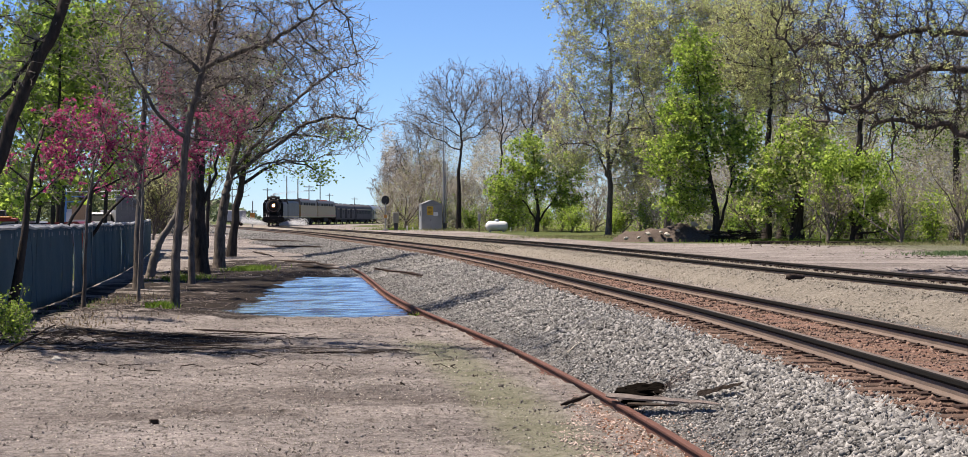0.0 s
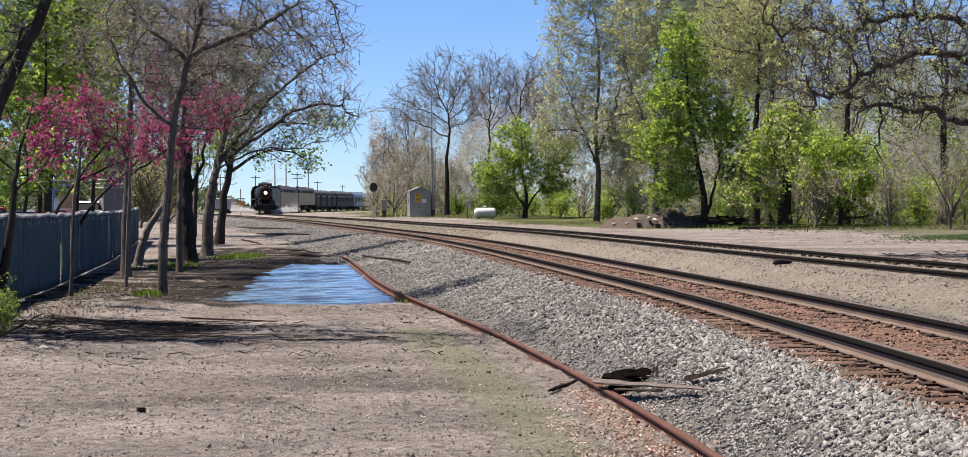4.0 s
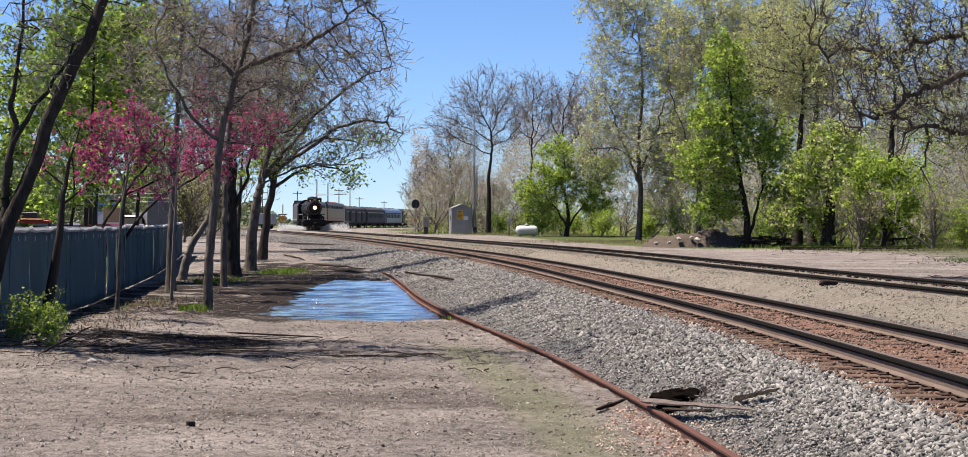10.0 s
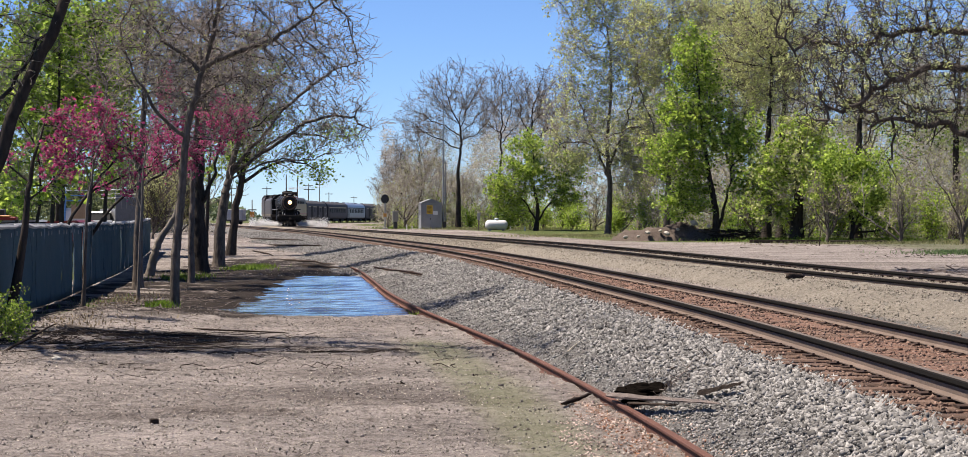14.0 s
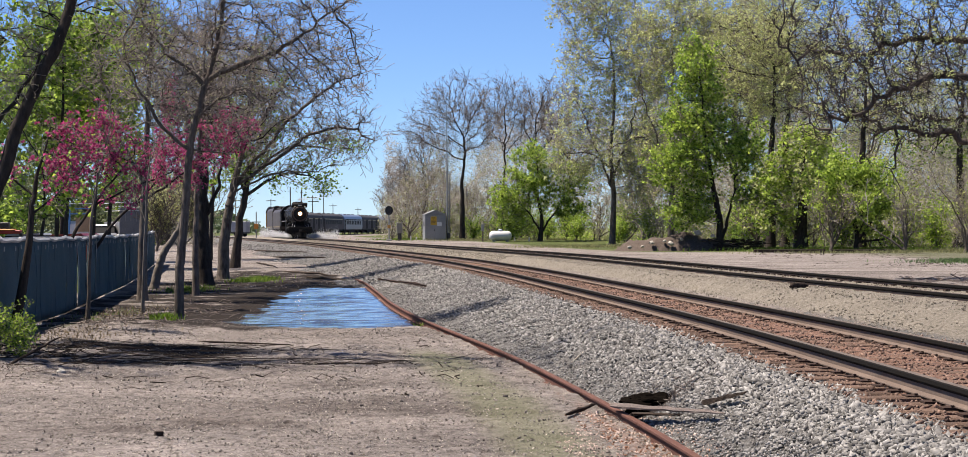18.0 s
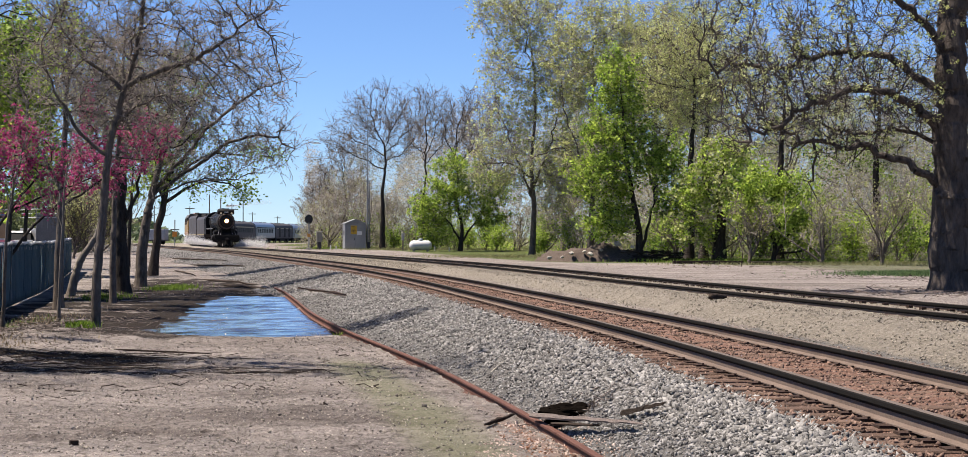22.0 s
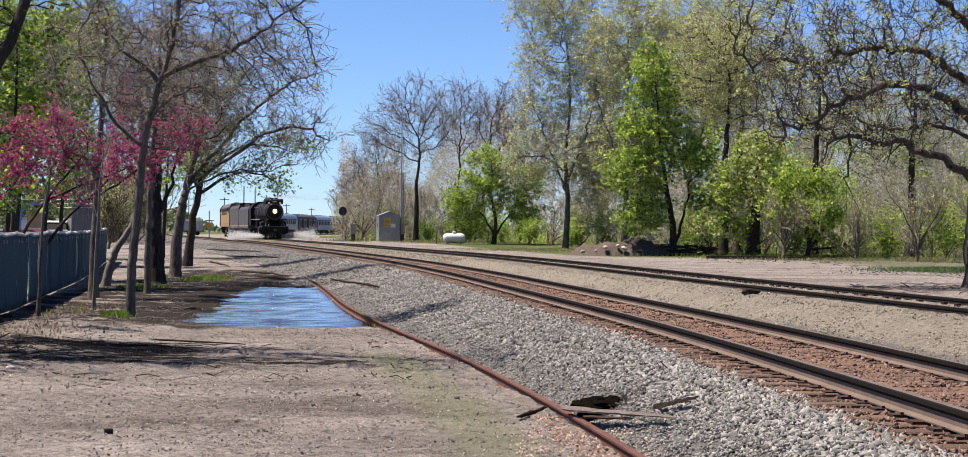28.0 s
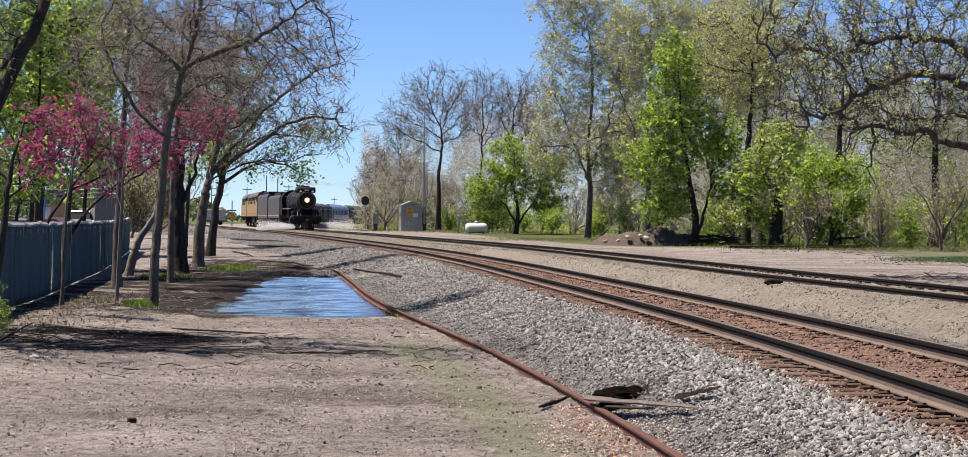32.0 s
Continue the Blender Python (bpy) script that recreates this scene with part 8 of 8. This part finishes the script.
# foliage mass behind the yard
m = 46000
fy = fr.uniform(160, 195, m)
fa = -0.305 + 0.132 * fr.random(m)
fz = (8.5 + 2 * np.sin(fa * 70) + 2 * np.sin(fa * 163 + 2)) * fr.random(m) ** 0.85
c = np.stack([fa * fy, fy, fz + 0.2], -1)
c = c[(np.sin(c[:, 0] * 1.9) + np.sin(c[:, 2] * 2.1 + 1) + np.sin(c[:, 1] * 1.3)) > -0.9]
tagged(new("yard_woods", leaves(np.stack([c, c + 0.01], 1), 1.0, 0.36, fr, 0.25, LEAF_DARK, "yard_woods")), "mixed olive green woods behind the yard", "woods", kind="stuff")

# brown thicket closing the yard beside the railway
for k, (a, by, h) in enumerate([(-0.184, 150, 8), (-0.174, 158, 9), (-0.165, 150, 8), (-0.158, 162, 7), (-0.179, 132, 6)]):
    tree("bare_thicket", (a * by, by), [(0.1, 0, 0.5), (0.1, 0, 1.2), (0.2, 0, h * 0.35)], 0.14, 560 + k, "wide bare brown thicket behind the yard", BARK_M, TWIG_M if k % 2 else BARK_M, auto=16, limb_len=1.7, start=0.08, spread=45, up=0.4, levels=(6, 5, 3), ratio=(0.55, 0.55, 0.55),
         group="thicket behind the yard", twig_min=0.016, wob=0.15, category="thicket", leaf=LEAF_OLIVE, leaf_n=1.6, leaf_size=0.13, leaf_spread=0.25, clump=4)
m = 9000
fy = fr.uniform(165, 195, m)
fa = fr.uniform(-0.19, -0.15, m)
c = np.stack([fa * fy, fy, 0.3 + (6.5 + 1.5 * np.sin(fa * 300)) * np.clip((-0.147 - fa) / 0.012, 0, 1) * fr.random(m)], -1)
tagged(new("yard_thicket", leaves(np.stack([c, c + 0.01], 1), 1.0, 0.26, fr, 0.3, HAZE_M, "yard_thicket")), "grey-brown brush at the end of the yard", "brush", kind="stuff")

# ---- distance ----
POLE_M = surface("pole_wood", (0.09, 0.075, 0.06), (0.2, 0.17, 0.14), 8, 0.6, 0.9, 0, 0.2, stretch=(1, 1, 0.1))
for k, (a, d, h, arms) in enumerate([(-0.1065, 420, 11.0, 0), (-0.1005, 430, 10.5, 0), (-0.0945, 520, 10.8, 2), (-0.0885, 560, 13.0, 2), (-0.0835, 640, 10.0, 1), (-0.117, 520, 10, 1), (-0.136, 480, 9.5, 1), (-0.0700, 760, 10, 1)]):
    t = thing("utility_pole", pose(a * d, d, gz(a * d, d)), "wooden utility pole in the distance", "pole", "distant utility poles")
    part("pole", Shape().tube([(0, 0, -0.3), (0, 0, h)], [0.17, 0.11], 8), POLE_M, t)
    for j in range(arms):
        part("crossarm", Shape().box((-1.3, -0.08, h - 0.7 - 1.1 * j), (1.3, 0.08, h - 0.52 - 1.1 * j), 0.01), POLE_M, t)
        for ox in (-1.1, -0.4, 0.4, 1.1):
            part("insulator", Shape().lathe([(0.05, 0), (0.06, 0.1), (0.03, 0.18)], 6, Matrix.Translation((ox, 0, h - 0.52 - 1.1 * j))), WHITE_M, t)
for k, (a, d, l) in enumerate([(-0.1335, 350, 3.0)]):
    t = thing("box_trailer", pose(a * d, d, gz(a * d, d), 0, 0, 80), "white box trailer parked near the crossing", "trailer", "trailers near the crossing")
    part("box", Shape().box((-1.2, -l / 2, 0.9), (1.2, l / 2, 2.9), 0.05), plain("grey_box_side", (0.42, 0.42, 0.43), 0.6), t)
    part("door", Shape().box((1.19, -l / 2 + 0.4, 1.0), (1.22, -l / 2 + 1.4, 2.7), 0.01), GALV_M, t)
    part("chassis", Shape().box((-1.0, -l / 2, 0.6), (1.0, l / 2, 0.9), 0.02), DARKSTEEL_M, t)
    for ox in (-1.05, 1.05):
        for oy in (-0.5, 0.5):
            road_wheel(t, ox, oy, 0.42, 0.25)
cs = thing("crossing_signal", pose(-36.0, 288, gz(-36, 288)), "level crossing signal with orange lamps", "signal")
part("post", Shape().tube([(0, 0, 0), (0, 0, 4.0)], [0.09, 0.08], 8), GALV_M, cs)
part("lamp_bar", Shape().box((-0.7, -0.1, 2.4), (0.7, 0.0, 2.55), 0.02), BLACKP_M, cs)
part("orange_board", Shape().box((-0.35, -0.12, 1.4), (0.35, -0.06, 2.2), 0.02), ORANGE_M, cs)
# low far treeline
m = 9000
fy = fr.uniform(620, 760, m)
fa = fr.uniform(-0.30, 0.02, m)
fz = (3.2 + 2.2 * np.sin(fa * 120) * np.sin(fa * 47 + 1) + 5 * step(-0.115, -0.16, fa)) * fr.random(m) ** 0.7
c = np.stack([fa * fy, fy, fz + 0.4], -1)
tagged(new("far_treeline", leaves(np.stack([c, c + 0.01], 1), 1.0, 2.4, fr, 0.4, leafy("distant_green", (0.10, 0.14, 0.07), (0.22, 0.27, 0.15), 0.2), "far_treeline")), "low hazy green treeline on the horizon", "trees", kind="stuff")


# ---- steam ----
STEAM_M = leafy("white_steam_droplets", (0.95, 0.96, 0.98), (0.99, 0.99, 0.99), 0.5)
SMOKE_M = leafy("grey_smoke", (0.55, 0.55, 0.57), (0.8, 0.8, 0.82), 0.5)
CLOUDS = []


def steam(offset, size, n, mat_, sd, label, side, drop=0.03):
    """A soft billow of very many small white droplets, thick near its source and thinning outwards."""
    rg = np.random.default_rng(sd)
    u = rg.random(n) ** 1.9
    puff = rg.integers(0, 14, n)
    pc = rg.normal(0, 1, (14, 3)) * np.array([0.25, 0.4, 0.3])
    w = 0.12 + 0.5 * u
    c = np.stack([side * (u * size[0] + pc[puff, 0] * w), rg.normal(0, size[1] * 0.28, n) + pc[puff, 1] * w * size[1], np.abs(rg.normal(0, 0.32, n) * size[2] * (0.25 + u) + pc[puff, 2] * w * size[2])], -1)
    me = leaves(np.stack([c, c + 0.005], 1), 1.0, drop, rg, 0.05, mat_, "steam_cloud")
    ob = new("steam_cloud", me)
    tagged(ob, label, "steam", "steam round the engine", "stuff")
    CLOUDS.append((ob, offset, sd))


steam((-1.2, -6.4, 0.15), (3.6, 1.6, 1.15), 80000, STEAM_M, 1, "white steam blown out beside the engine cylinders", -1)
steam((-1.0, -3.6, 0.15), (2.6, 4.0, 0.85), 25600, STEAM_M, 2, "white steam drifting along the engine wheels", -1)
steam((1.2, -6.0, 0.15), (3.6, 1.8, 1.2), 70000, STEAM_M, 3, "white steam blown out beside the engine cylinders", 1)
steam((1.0, -3.0, 0.15), (2.4, 3.4, 0.9), 19200, STEAM_M, 4, "white steam drifting along the engine wheels", 1)
steam((0.1, -6.2, 4.7), (5.5, 0.7, 0.9), 5000, SMOKE_M, 5, "thin pale smoke drifting from the engine stack", 1, 0.03)


def steam_motions():
    s0 = TRACK_B.s_at(LOCO_Y0) + 9.15
    for ob, off, sd in CLOUDS:
        rows = []
        for k in range(65):
            t = k * 0.5
            m = train_pose(s0 - SPEED * t, 5.2)
            w = pose(off[0] + 0.12 * math.sin(t * 2.1 + sd), off[1] + 0.25 * math.sin(t * 1.3 + 2 * sd), off[2] + 0.06 * math.sin(t * 2.9 + sd), 0, 5 * math.sin(t * 1.7 + sd), 8 * math.sin(t * 1.1 + 3 * sd))
            rows.append((t, m @ w))
        walk(ob, rows)


motions()
